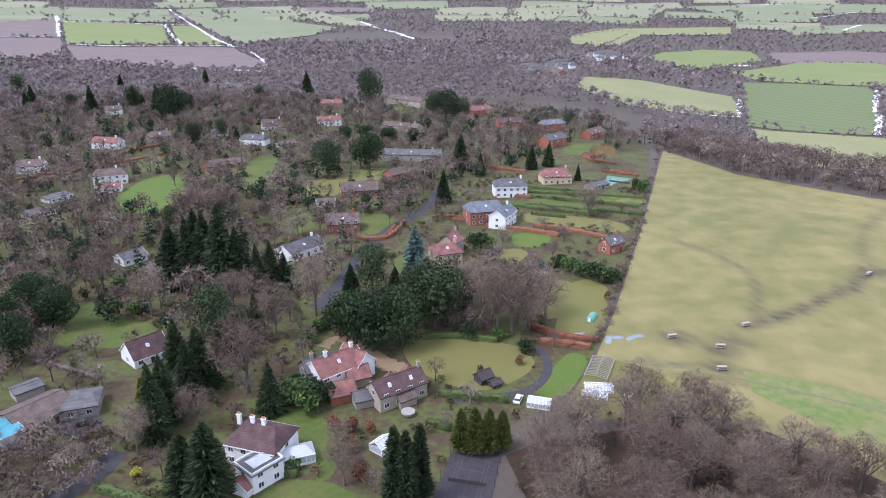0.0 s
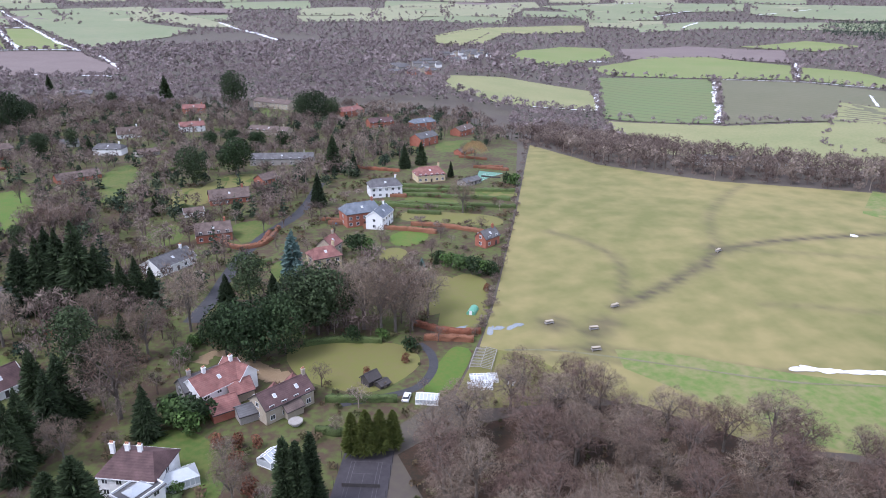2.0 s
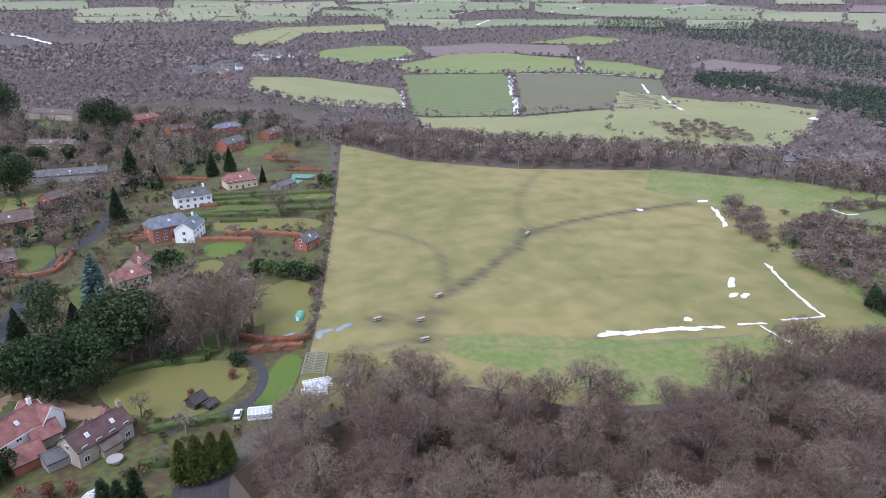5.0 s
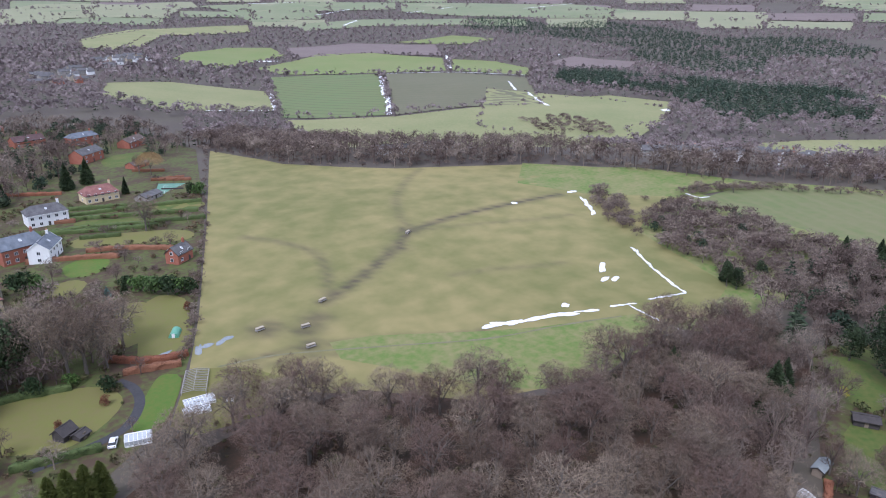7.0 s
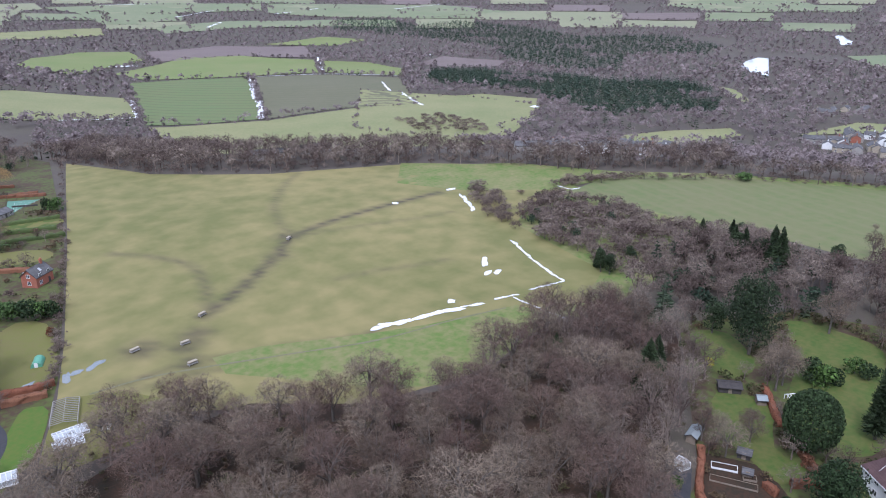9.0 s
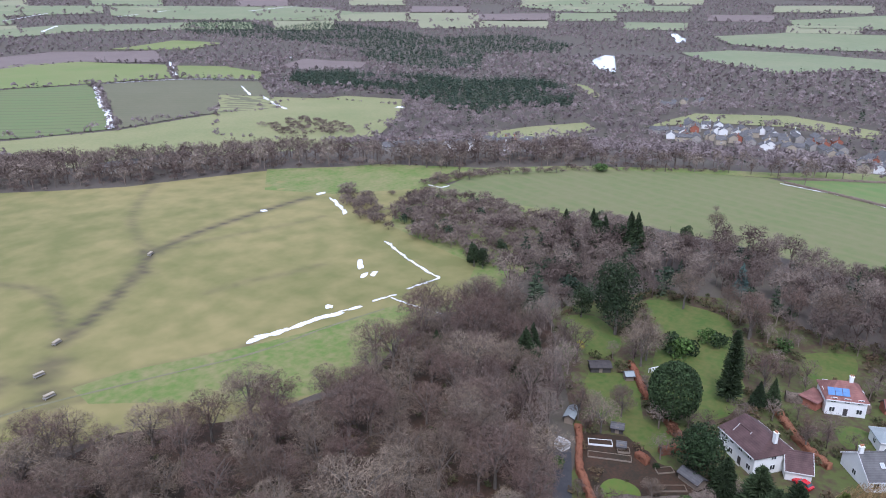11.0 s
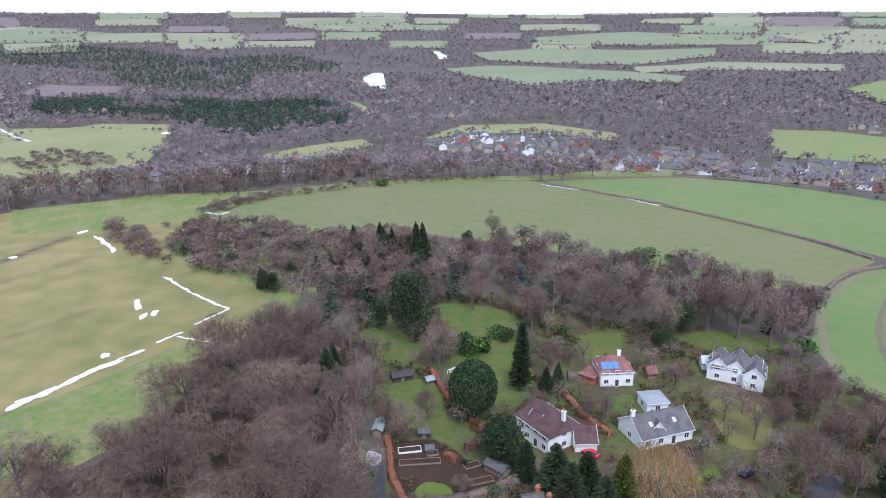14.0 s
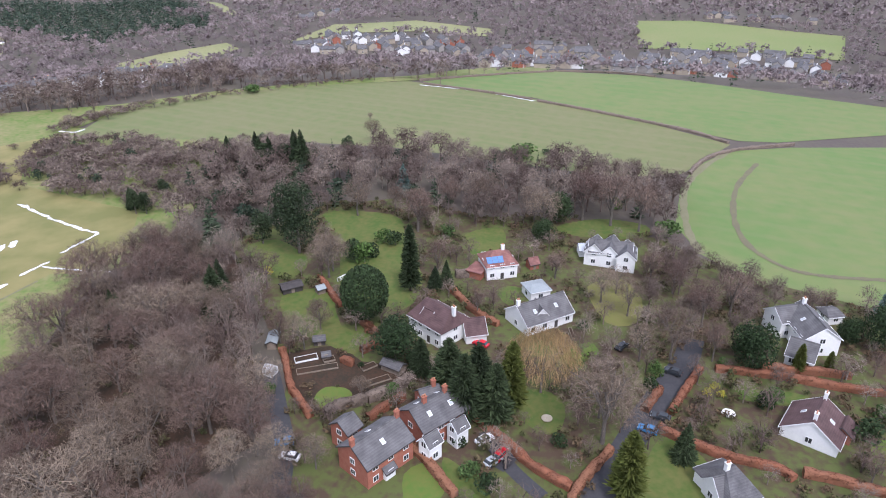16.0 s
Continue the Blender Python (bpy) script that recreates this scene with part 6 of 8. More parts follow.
# ---- hedges and walls ----
def hedge(line, width, height, mat, label, leaf=0.28, seed=3):
    """A clipped hedge with a leafy, uneven skin."""
    rng = np.random.default_rng(seed)
    line = np.array(smooth(line, steps=6))
    seg = np.linalg.norm(np.diff(line, axis=0), axis=1)
    cum = np.concatenate([[0], np.cumsum(seg)])
    n = max(3, int(cum[-1] / 1.2))
    s = np.linspace(0, cum[-1], n)
    px, py = np.interp(s, cum, line[:, 0]), np.interp(s, cum, line[:, 1])
    dx, dy = np.gradient(px), np.gradient(py)
    k = np.hypot(dx, dy) + 1e-9
    nx, ny = -dy / k, dx / k
    z = terrain(px, py)
    prof = [(-0.5, -0.2), (-0.52, 0.6), (-0.43, 0.98), (0.43, 1.0), (0.52, 0.6), (0.5, -0.2)]
    verts = []
    for u, h in prof:
        ww = width * u * (0.9 + 0.16 * rng.normal(size=n))
        verts.append(np.stack([px + nx * ww, py + ny * ww, z + height * h * (0.95 + 0.08 * rng.normal(size=n))], 1))
    v = np.stack(verts, 1).reshape(-1, 3)
    m = len(prof)
    f = []
    for i in range(n - 1):
        for j in range(m - 1):
            a, b, c, d = i * m + j, i * m + j + 1, (i + 1) * m + j + 1, (i + 1) * m + j
            f += [(a, b, c), (a, c, d)]
    for i in (0, (n - 1) * m):
        f += [(i, i + j, i + j + 1) for j in range(1, m - 1)]
    q = int(cum[-1] * (width + 2 * height) * (13 if np.hypot(px.mean(), py.mean()) < 240 else 4))
    t, e = rng.uniform(0, n - 1.001, q), rng.uniform(0, m - 1.001, q)
    i, j = t.astype(int), e.astype(int)
    ft, fe = (t - i)[:, None], (e - j)[:, None]
    g = v.reshape(n, m, 3)
    p = (g[i, j] * (1 - fe) + g[i, j + 1] * fe) * (1 - ft) + (g[i + 1, j] * (1 - fe) + g[i + 1, j + 1] * fe) * ft
    d = unit(rng.normal(size=(q, 3)))
    v, f = joined((v, np.array(f)), slivers(p - d * leaf * 0.5, d, np.full(q, leaf * 1.3), np.full(q, leaf), rng))
    return tagged(new("hedge", mesh_of("hedge", v, f, mat)), label, "hedge")


COPPER_L, GREEN_L, BARE_L = "clipped copper beech hedge with rust-brown leaves", "clipped dark green garden hedge", "bare brown thorn hedge along a field"
HEDGES = [
    (BEECH, 1.8, 1.9, COPPER_L, [[(-232.9, 362.8), (-225.8, 389.7), (-218.2, 414.5)], [(-213.4, 426.5), (-211.2, 462.9), (-196.8, 485.4)], [(-44.6, 299.5), (-35.2, 283.8), (-23.2, 287.2), (-18.1, 307.2)], [(19.5, 299.9), (36.6, 292.6), (50.3, 284.1)], [(94.2, 403.1), (111.3, 397.9)], [(16.2, 425.3), (32.9, 412.8), (49.0, 403.4)], [(28.0, 198.5), (37.4, 190.7), (47.3, 188.6)], [(22.4, 305.7), (4.2, 309.0)]]),
    (HEDGE_G, 1.8, 2.0, GREEN_L, [[(34.6, 354.2), (62.3, 341.7), (95.5, 325.9)], [(27.3, 336.3), (48.5, 325.2), (73.7, 314.1)], [(37.7, 371.8), (62.4, 360.9), (81.6, 351.5)], [(-97.7, 414.4), (-81.0, 437.4), (-58.3, 429.3)], [(-66.3, 351.4), (-52.7, 338.6)], [(-75.5, 566.5), (-45.9, 541.5), (-20.9, 522.9)], [(-32.9, 263.0), (-19.2, 262.7)], [(-43.8, 165.6), (-35.6, 171.5)]]),
    (BEECH, 1.7, 1.8, COPPER_L, [[(139.9, -55.3), (138.9, -63.6), (137.3, -72.1), (134.3, -83.6), (132.3, -95.0)], [(141.1, -66.3), (140.7, -76.0), (139.2, -86.4)], [(122.9, -41.3), (131.1, -46.2), (139.6, -51.6)],
        [(117.7, -37.6), (113.0, -44.0), (109.6, -50.9), (107.6, -58.0), (104.8, -60.7)], [(177.7, 48.9), (169.4, 43.9), (162.3, 39.5)], [(156.3, 34.0), (152.2, 30.2), (148.5, 26.6)], [(140.4, 49.7), (132.9, 46.5), (125.6, 43.5), (116.3, 36.8)],
        [(173.4, 9.4), (162.4, 2.9), (155.8, -3.7)], [(108.1, 13.6), (102.9, 9.3), (96.2, 4.4)], [(118.7, 1.6), (110.5, -5.8), (103.9, -11.3), (99.5, -17.4)], [(141.2, 30.0), (144.7, 26.3), (145.4, 23.5)], [(137.3, 34.2), (135.7, 31.1)],
        [(106.5, -62.9), (104.4, -70.5), (101.9, -76.5)], [(123.5, -35.7), (131.3, -40.7)], [(110.5, -26.5), (102.3, -20.4), (96.4, -17.2)], [(116.3, 24.4), (121.4, 20.2), (124.5, 17.5)]]),
    (HEDGE_B, 2.0, 2.4, "clipped brown leafless hedge round the kitchen garden", [[(116.9, 33.8), (120.3, 29.9), (122.5, 25.5)], [(122.5, 25.5), (126.3, 20.9), (131.0, 16.5)], [(181.9, 8.9), (184.3, -0.2), (186.9, -10.2)]]),
    (BEECH, 2.0, 1.8, COPPER_L, [[(41.1, 298.8), (54.3, 293.1), (70.1, 279.9)], [(97.2, 401.5), (112.7, 390.6)], [(29.4, 188.7), (36.7, 186.4), (43.9, 184.1)], [(-21.7, 301.4), (-24.5, 287.3), (-29.1, 283.7)], [(-248.9, 379.5), (-229.5, 403.1), (-199.7, 435.9), (-183.2, 459.4)],
        [(1.6, 315.3), (19.8, 305.8)], [(28.5, 353.4), (45.5, 345.9)], [(92.0, 434.7), (107.2, 422.7)], [(-87.1, 215.0), (-79.9, 210.5)]]),
    (HEDGE_G, 1.8, 1.8, GREEN_L, [[(28.7, 336.2), (49.3, 331.0), (73.5, 319.7)], [(73.9, 321.6), (94.6, 312.6)], [(43.8, 357.2), (75.6, 350.8), (102.7, 342.2)], [(42.2, 318.0), (57.3, 311.6)], [(-6.8, 191.6), (2.8, 192.2), (16.5, 189.0)], [(-74.5, 122.4), (-68.1, 120.3), (-60.5, 117.6)],
        [(-4.0, 146.3), (2.2, 143.9)], [(-95.7, 217.3), (-84.8, 213.6)], [(-37.7, 128.5), (-32.2, 126.6)], [(-1.3, 159.6), (17.0, 156.1)]]),
    (HEDGE_B, 1.7, 1.3, BARE_L, [[(428.1, 41.6), (412.2, 8.8), (394.3, -23.4)], [(391.1, -26.3), (373.6, -51.8), (354.3, -76.6)], [(354.3, -76.6), (336.2, -98.4), (319.6, -110.6)],
        [(437.1, 45.4), (456.0, 3.0), (481.0, -41.8)], [(485.4, -42.2), (487.5, -83.0), (466.9, -107.3)], [(276.2, -82.4), (287.7, -88.6), (300.7, -98.5), (311.2, -114.9), (319.3, -140.0)], [(-118.7, 178.3), (-106.4, 173.4), (-95.1, 168.1)]]),
]
s = 0
for m, w, h, label, lines in HEDGES:
    for line in lines:
        s += 1
        hedge(line, w, h, m, label, 0.26 if m is BEECH else 0.3, s)
# bushes that break the hedge line on the crest
rng = np.random.default_rng(9)
for k, (x, y, h) in enumerate([(318.7, 205.7, 6.1), (335.1, 194.6, 5.4), (360.8, 182.1, 5.3), (365.2, 175.4, 4.7), (380.1, 160.6, 4.8), (291.0, -15.4, 6.9), (282.3, 209.8, 2.8), (398.4, 139.3, 5.0), (297.7, -25.7, 2.6), (282.3, 210.9, 2.7), (309.3, 54.0, 11.6)]):
    plant(SHRUB[k % 4] if k in (5, 7, 8) else BARE[k % 6], x, y, h, rng.uniform(0, 360), 1.0 if k == 10 else 1.7)


# ---- courts, glasshouses, sheds and beds ----
def court(corners, mat, label):
    """A fenced tennis court from its four corners."""
    x, y = np.mean([c[0] for c in corners]), np.mean([c[1] for c in corners])
    ob = thing("tennis_court", x, y, 0, label, "tennis court")
    o = [(a - x, b - y) for a, b in corners]
    v = [(a, b, 0.14) for a, b in o] + [(a, b, -0.2) for a, b in o]
    under("surface", fresh("surface", (v, [(0, 1, 2, 3), (0, 4, 5, 1), (1, 5, 6, 2), (2, 6, 7, 3), (3, 7, 4, 0)]), mat), ob, Matrix())

    def at(u, w):
        a = np.array(o[0]) * (1 - u) + np.array(o[1]) * u
        b = np.array(o[3]) * (1 - u) + np.array(o[2]) * u
        return a * (1 - w) + b * w

    def line(p, q, k=0.06 if mat is COURT_G else 0.035):
        d = (q - p) / np.linalg.norm(q - p)
        n = np.array([-d[1], d[0]]) * k
        return [(*(p - n), 0.16), (*(q - n), 0.16), (*(q + n), 0.16), (*(p + n), 0.16)]
    for (a, b) in (((.2, .17), (.8, .17)), ((.2, .83), (.8, .83)), ((.2, .17), (.2, .83)), ((.8, .17), (.8, .83)), ((.27, .17), (.27, .83)), ((.73, .17), (.73, .83)), ((.27, .33), (.73, .33)), ((.27, .67), (.73, .67)), ((.5, .33), (.5, .67))):
        q = line(at(*a), at(*b))
        under("court_line", fresh("court_line", (q, [(0, 1, 2, 3)] if (q[1][0] - q[0][0]) * (q[2][1] - q[0][1]) - (q[1][1] - q[0][1]) * (q[2][0] - q[0][0]) > 0 else [(3, 2, 1, 0)]), PAINT_W if mat is COURT_G else SLATE), ob, Matrix())
    p, q = at(.15, .5), at(.85, .5)
    d = (q - p) / np.linalg.norm(q - p)
    turn = math.degrees(math.atan2(d[1], d[0]))
    under("net", fresh("net", box_data(0, float(np.linalg.norm(q - p)), -0.03, 0.03, 0.15, 1.05), TIMBER), ob, pose(p[0], p[1], 0, 0, 0, turn))
    for i in range(4):
        a, b = np.array(o[i]), np.array(o[(i + 1) % 4])
        n = int(np.linalg.norm(b - a) / 4)
        for k in range(n):
            c = a + (b - a) * k / n
            under("fence_post", shared(("fence_post",), box_data(-0.05, 0.05, -0.05, 0.05, 0, 2.8), TIMBER), ob, pose(c[0], c[1], 0))
    clear([(a, b) for a, b in corners])


court([(86.9, 368.0), (100.8, 359.7), (109.6, 383.8), (95.3, 392.9)], COURT_G, "green tennis court with white lines and wire fence")
court([(-3.9, 112.6), (8.1, 110.2), (13.9, 135.4), (2.8, 138.4)], COURT_D, "dark hard tennis court with faint white lines")


def frame_house(p, q, d, eave, ridge, glassed, label, name="greenhouse", bars=WHITE):
    """A greenhouse or bare frame: white bars, and glass or none."""
    x, y, turn, L = frame_of(p, q)
    ob = thing(name, x, y, turn, label, "greenhouse")
    a, b = L / 2, d / 2
    n = max(3, int(L / 0.9))
    for i in range(n + 1):
        u = -a + L * i / n
        vs, fs = boxes_data((u - 0.06, u + 0.06, -b - 0.06, -b + 0.06, 0, eave), (u - 0.06, u + 0.06, b - 0.06, b + 0.06, 0, eave))
        k = len(vs)
        for sgn in (-1, 1):
            vs += [(u - 0.06, sgn * b, eave - 0.1), (u + 0.06, sgn * b, eave - 0.1), (u + 0.06, sgn * b, eave + 0.05), (u - 0.06, sgn * b, eave + 0.05), (u - 0.06, 0, ridge - 0.1), (u + 0.06, 0, ridge - 0.1), (u + 0.06, 0, ridge + 0.05), (u - 0.06, 0, ridge + 0.05)]
            fs += [tuple(k + j for j in fc) for fc in ((0, 1, 5, 4), (3, 7, 6, 2), (1, 2, 6, 5), (0, 4, 7, 3))]
            k += 8
        under("rib", fresh("rib", (vs, fs), bars), ob, Matrix())
    under("rails", fresh("rails", boxes_data((-a, a, -b - 0.08, -b + 0.08, eave - 0.1, eave + 0.04), (-a, a, b - 0.08, b + 0.08, eave - 0.1, eave + 0.04), (-a, a, -0.08, 0.08, ridge - 0.05, ridge + 0.1), *([(-a, a, -b - 0.1, b + 0.1, -0.3, 0.3)] if glassed else [])), bars), ob, Matrix())
    if glassed:
        under("glass_roof", fresh("glass_roof", roof_data(L - 0.1, d - 0.1, eave, ridge - 0.03, 0, 0.02, 0.03), CLEAR), ob, Matrix())
        under("glass_wall", fresh("glass_wall", box_data(-a + 0.03, a - 0.03, -b + 0.02, b - 0.02, 0.3, eave - 0.02), CLEAR), ob, Matrix())
    footprint(x, y, turn, L, d, 4)
    return ob


frame_house((22.0, 155.3), (27.6, 153.6), 3.5, 1.5, 2.4, True, "long white-framed greenhouse with clear glass")
frame_house((41.7, 166.7), (46.3, 177.5), 6.2, 0.9, 1.4, False, "derelict pale greenhouse frame without its glass", bars=GREYST)
frame_house((38.0, 162.4), (45.4, 161.7), 4, 0.8, 1.3, True, "low glass cold frames beside the wood")
frame_house((36.6, 159.1), (43.1, 157.9), 3, 0.8, 1.2, True, "row of low glass cold frames")
frame_house((-15.6, 134.9), (-12.8, 138.4), 4, 1.8, 3.0, True, "small white-framed garden greenhouse")
frame_house((131.6, 51.2), (130.7, 48.8), 2.4, 1.7, 2.4, True, "small aluminium greenhouse under bare trees")
frame_house((175.7, 42.4), (177.9, 40.8), 2, 1.4, 2.0, False, "white garden frame on the lawn")


def shed(p, q, d, eave, ridge, wall, roof, label, name="shed"):
    x, y, turn, L = frame_of(p, q)
    ob = thing(name, x, y, turn, label, "shed")
    block(ob, Matrix(), max(L, 1.5), d, eave, ridge, wall, roof, panes=False)
    under("door", shared(("shed_door",), box_data(-0.45, 0.45, -0.05, 0.03, 0, 1.8), WOOD), ob, pose(0, -d / 2, 0.02))
    footprint(x, y, turn, L, d, 3)
    return ob


shed((9.4, 165.3), (12.7, 167.6), 3.4, 2.2, 3.6, TIMBER, TIMBER, "small black timber summerhouse on the lawn", "summerhouse")
shed((12.8, 163.4), (15.3, 165.1), 2.5, 1.4, 2.0, TIMBER, TIMBER, "low dark timber hen house")
shed((168.9, 57.9), (171.9, 53.1), 3.5, 2.0, 2.6, TIMBER, TIMBER, "long low black timber shed")
shed((169.1, 47.8), (170.5, 46.0), 2.2, 1.9, 2.5, WOOD, TEALROOF, "small shed with a blue felt roof")
shed((136.0, 23.6), (133.6, 18.9), 2.6, 2.0, 2.7, WOOD, SLATE, "grey felt-roofed garden shed")
shed((144.2, 42.7), (144.9, 40.0), 2.2, 1.8, 2.4, TIMBER, SLATE, "dark weathered garden shed")
shed((137.9, 39.1), (138.5, 37.3), 1.8, 1.6, 2.1, WOOD, SLATE, "small wooden tool shed")
shed((189.2, -12.9), (190.5, -15.6), 3, 2.2, 3.6, BRICK, REDTILE, "small brick summerhouse with a red roof", "summerhouse")
shed((140.9, 52.6), (146.0, 53.2), 2.2, 2.0, 2.6, WOOD, TEALROOF, "blue-roofed shed in the wood edge")
shed((47.8, 159.2), (49.4, 158.1), 2.2, 2.0, 2.6, WHITE, SLATE, "pale hut among bare trees")


def tunnel(x, y, turn, L, r, label):
    ob = thing("polytunnel", x, y, turn, label, "polytunnel")
    n, m = 10, 7
    v = [(-L / 2 + L * i / m, r * math.cos(math.pi * k / n), r * 1.05 * math.sin(math.pi * k / n)) for i in range(m + 1) for k in range(n + 1)]
    f = [(i * (n + 1) + k, i * (n + 1) + k + 1, (i + 1) * (n + 1) + k + 1, (i + 1) * (n + 1) + k) for i in range(m) for k in range(n)]
    f += [tuple(range(n, -1, -1)), tuple(m * (n + 1) + k for k in range(n + 1))]
    under("cover", fresh("cover", (v, f), TARP), ob, Matrix())
    for s in (-1, 1):
        under("end_door", fresh("end_door", box_data(-0.03, 0.03, -0.45, 0.45, 0, 1.5), WHITE), ob, pose(s * L / 2, 0, 0))


tunnel(48.1, 204.0, 62, 5.0, 1.5, "small green polythene tunnel in a garden")


def feeder(x, y, turn):
    """Sheep hay feeder: a slatted trough on legs."""
    ob = thing("hay_feeder", x, y, turn, "pale metal hay feeder on muddy grass", "feeder", "feeders in the pasture")
    v = [(sx * 1.35, sy * w * 0.8, z) for z, w in ((0.7, 0.25), (1.15, 0.7)) for sx, sy in ((-1, -1), (1, -1), (1, 1), (-1, 1))]
    under("trough", fresh("trough", (v, [(3, 2, 1, 0), (0, 1, 5, 4), (1, 2, 6, 5), (2, 3, 7, 6), (3, 0, 4, 7), (4, 5, 6, 7)]), STONE), ob, Matrix())
    under("tray", fresh("tray", box_data(-1.45, 1.45, -0.6, 0.6, 0.35, 0.5), GREYST), ob, Matrix())
    for sx in (-1.3, 1.3):
        for sy in (-0.5, 0.5):
            under("leg", shared(("feeder_leg",), box_data(-0.06, 0.06, -0.06, 0.06, -0.1, 0.75), GREYST), ob, pose(sx, sy, 0))


for x, y, turn in ((70.0, 190.4, 10), (82.3, 183.7, 0), (78.0, 171.2, 0), (155.9, 235.9, 30), (95.3, 197.4, 20)):
    feeder(x, y, turn)


def planter(p, q, d, h, label, name="raised_bed", mat=WOOD, fill=None):
    x, y, turn, L = frame_of(p, q)
    ob = thing(name, x, y, turn, label, "raised bed")
    a, b = L / 2, d / 2
    for bx in ((-a, a, -b, -b + 0.12, -0.1, h), (-a, a, b - 0.12, b, -0.1, h), (-a, -a + 0.12, -b + 0.12, b - 0.12, -0.1, h), (a - 0.12, a, -b + 0.12, b - 0.12, -0.1, h)):
        under("board", fresh("board", box_data(*bx), mat), ob, Matrix())
    under("soil", fresh("soil", box_data(-a + 0.12, a - 0.12, -b + 0.12, b - 0.12, -0.1, h - 0.08), fill or LITTER), ob, Matrix())
    clear([(x + u, y + w) for u, w in ((-a, -a), (a, -a), (a, a), (-a, a))])


planter((136.4, 45.6), (138.7, 40.5), 2.2, 0.5, "raised vegetable bed edged with pale boards", mat=WHITE)
planter((132.0, 44.0), (135.4, 34.8), 2.2, 0.4, "raised vegetable bed of dark soil")
planter((137.0, 38.7), (138.3, 36.2), 2.0, 0.5, "wooden raised bed in the kitchen garden")
planter((134.3, 28.8), (136.8, 25.8), 2.0, 0.4, "rockery bed edged with weathered wood")
planter((128.5, 27.1), (131.9, 21.7), 2.0, 0.4, "bare garden bed edged with boards")
sheet("kitchen_garden", [(139.7, 48.8), (144.4, 36.4), (137.7, 29.4), (136.2, 18.2), (131.3, 18.3), (123.9, 25.7), (121.4, 32.9), (117.4, 35.8), (125.7, 43.0)], LITTER, "bare brown earth of the kitchen garden", "ground", 6, 0.04)
for k, (x, y) in enumerate(((148.6, -20.6), (151.3, -21.7), (153.4, -22.8), (146.5, -19.1))):
    planter((x - 2.6, y - 0.3), (x + 2.6, y + 0.3), 0.9, 0.35 + 0.05 * k, "timber-edged garden step on the bank", "garden_step")


def disc(name, x, y, r, h, mat, label, category):
    ob = thing(name, x, y, 0, label, category)
    n = 20
    for part_name, rr, z0, z1 in (("base", r * 0.6, -0.1, h * 0.7), ("bowl", r, h * 0.7, h)):
        v = [(rr * math.cos(2 * math.pi * i / n), rr * math.sin(2 * math.pi * i / n), z) for z in (z0, z1) for i in range(n)]
        f = [(i, (i + 1) % n, n + (i + 1) % n, n + i) for i in range(n)] + [tuple(range(n, 2 * n)), tuple(range(n - 1, -1, -1))]
        under(part_name, fresh(part_name, (v, f), mat), ob, Matrix())


disc("birdbath", 119.5, -14.2, 1.2, 0.5, STONE, "round pale stone birdbath on a lawn", "birdbath")
disc("water_tank", -8.8, 150.5, 1.8, 1.2, GREYST, "round grey covered water tank", "tank")
disc("garden_pond", 124.2, -53.9, 1.5, 0.3, RENDER_W, "pale round garden pond with a rim", "pond")


# ---- parked cars ----
def car_kind(name, colour, label):
    m = material(name, colour, tuple(min(1, c * 1.1) for c in colour), 1, rough=0.25, spec=0.6)
    ob = tagged(new("car"), label, "car", "parked cars")
    prof = [(-2.1, 0.35), (-2.15, 0.75), (-1.95, 0.95), (-1.3, 1.0), (0.95, 0.98), (1.9, 0.82), (2.1, 0.65), (2.1, 0.35)]
    v = [(x, s * (0.86 if z > 0.9 else 0.9), z) for s in (-1, 1) for x, z in prof]
    n = len(prof)
    f = [tuple(range(n)), tuple(range(2 * n - 1, n - 1, -1))] + [((i + 1) % n, i, n + i, n + (i + 1) % n) for i in range(n)]
    under("body", fresh("body", (v, f), m), ob, Matrix())
    cab = [(-1.75, 0.97, 0.82), (0.95, 0.97, 0.82), (0.25, 1.46, 0.66), (-1.35, 1.46, 0.66)]
    v = [(x, s * w, z) for s in (-1, 1) for x, z, w in cab]
    f = [(0, 1, 2, 3), (7, 6, 5, 4), (1, 0, 4, 5), (2, 1, 5, 6), (3, 2, 6, 7), (0, 3, 7, 4)]
    under("glasshouse", fresh("glasshouse", (v, f), GLASS), ob, Matrix())
    under("roof_panel", fresh("roof_panel", box_data(-1.33, 0.22, -0.65, 0.65, 1.44, 1.5), m), ob, Matrix())
    n = 12
    wv = [(0.32 * math.cos(2 * math.pi * i / n), y, 0.32 * math.sin(2 * math.pi * i / n)) for y in (-0.11, 0.11) for i in range(n)]
    wf = [(i, (i + 1) % n, n + (i + 1) % n, n + i) for i in range(n)] + [tuple(range(n)), tuple(range(2 * n - 1, n - 1, -1))]
    for x in (-1.3, 1.3):
        for y in (-0.82, 0.82):
            under("wheel", shared(("wheel",), (wv, wf), RUBBER), ob, pose(x, y, 0.32))
    for y in (-0.6, 0.6):
        under("headlight", shared(("headlight",), box_data(-0.04, 0.04, -0.2, 0.2, -0.08, 0.08), CLEAR), ob, pose(2.09, y, 0.68))
        under("tail_light", shared(("tail_light",), box_data(-0.04, 0.04, -0.14, 0.14, -0.1, 0.1), REDTILE), ob, pose(-2.13, y, 0.78))
    return ob


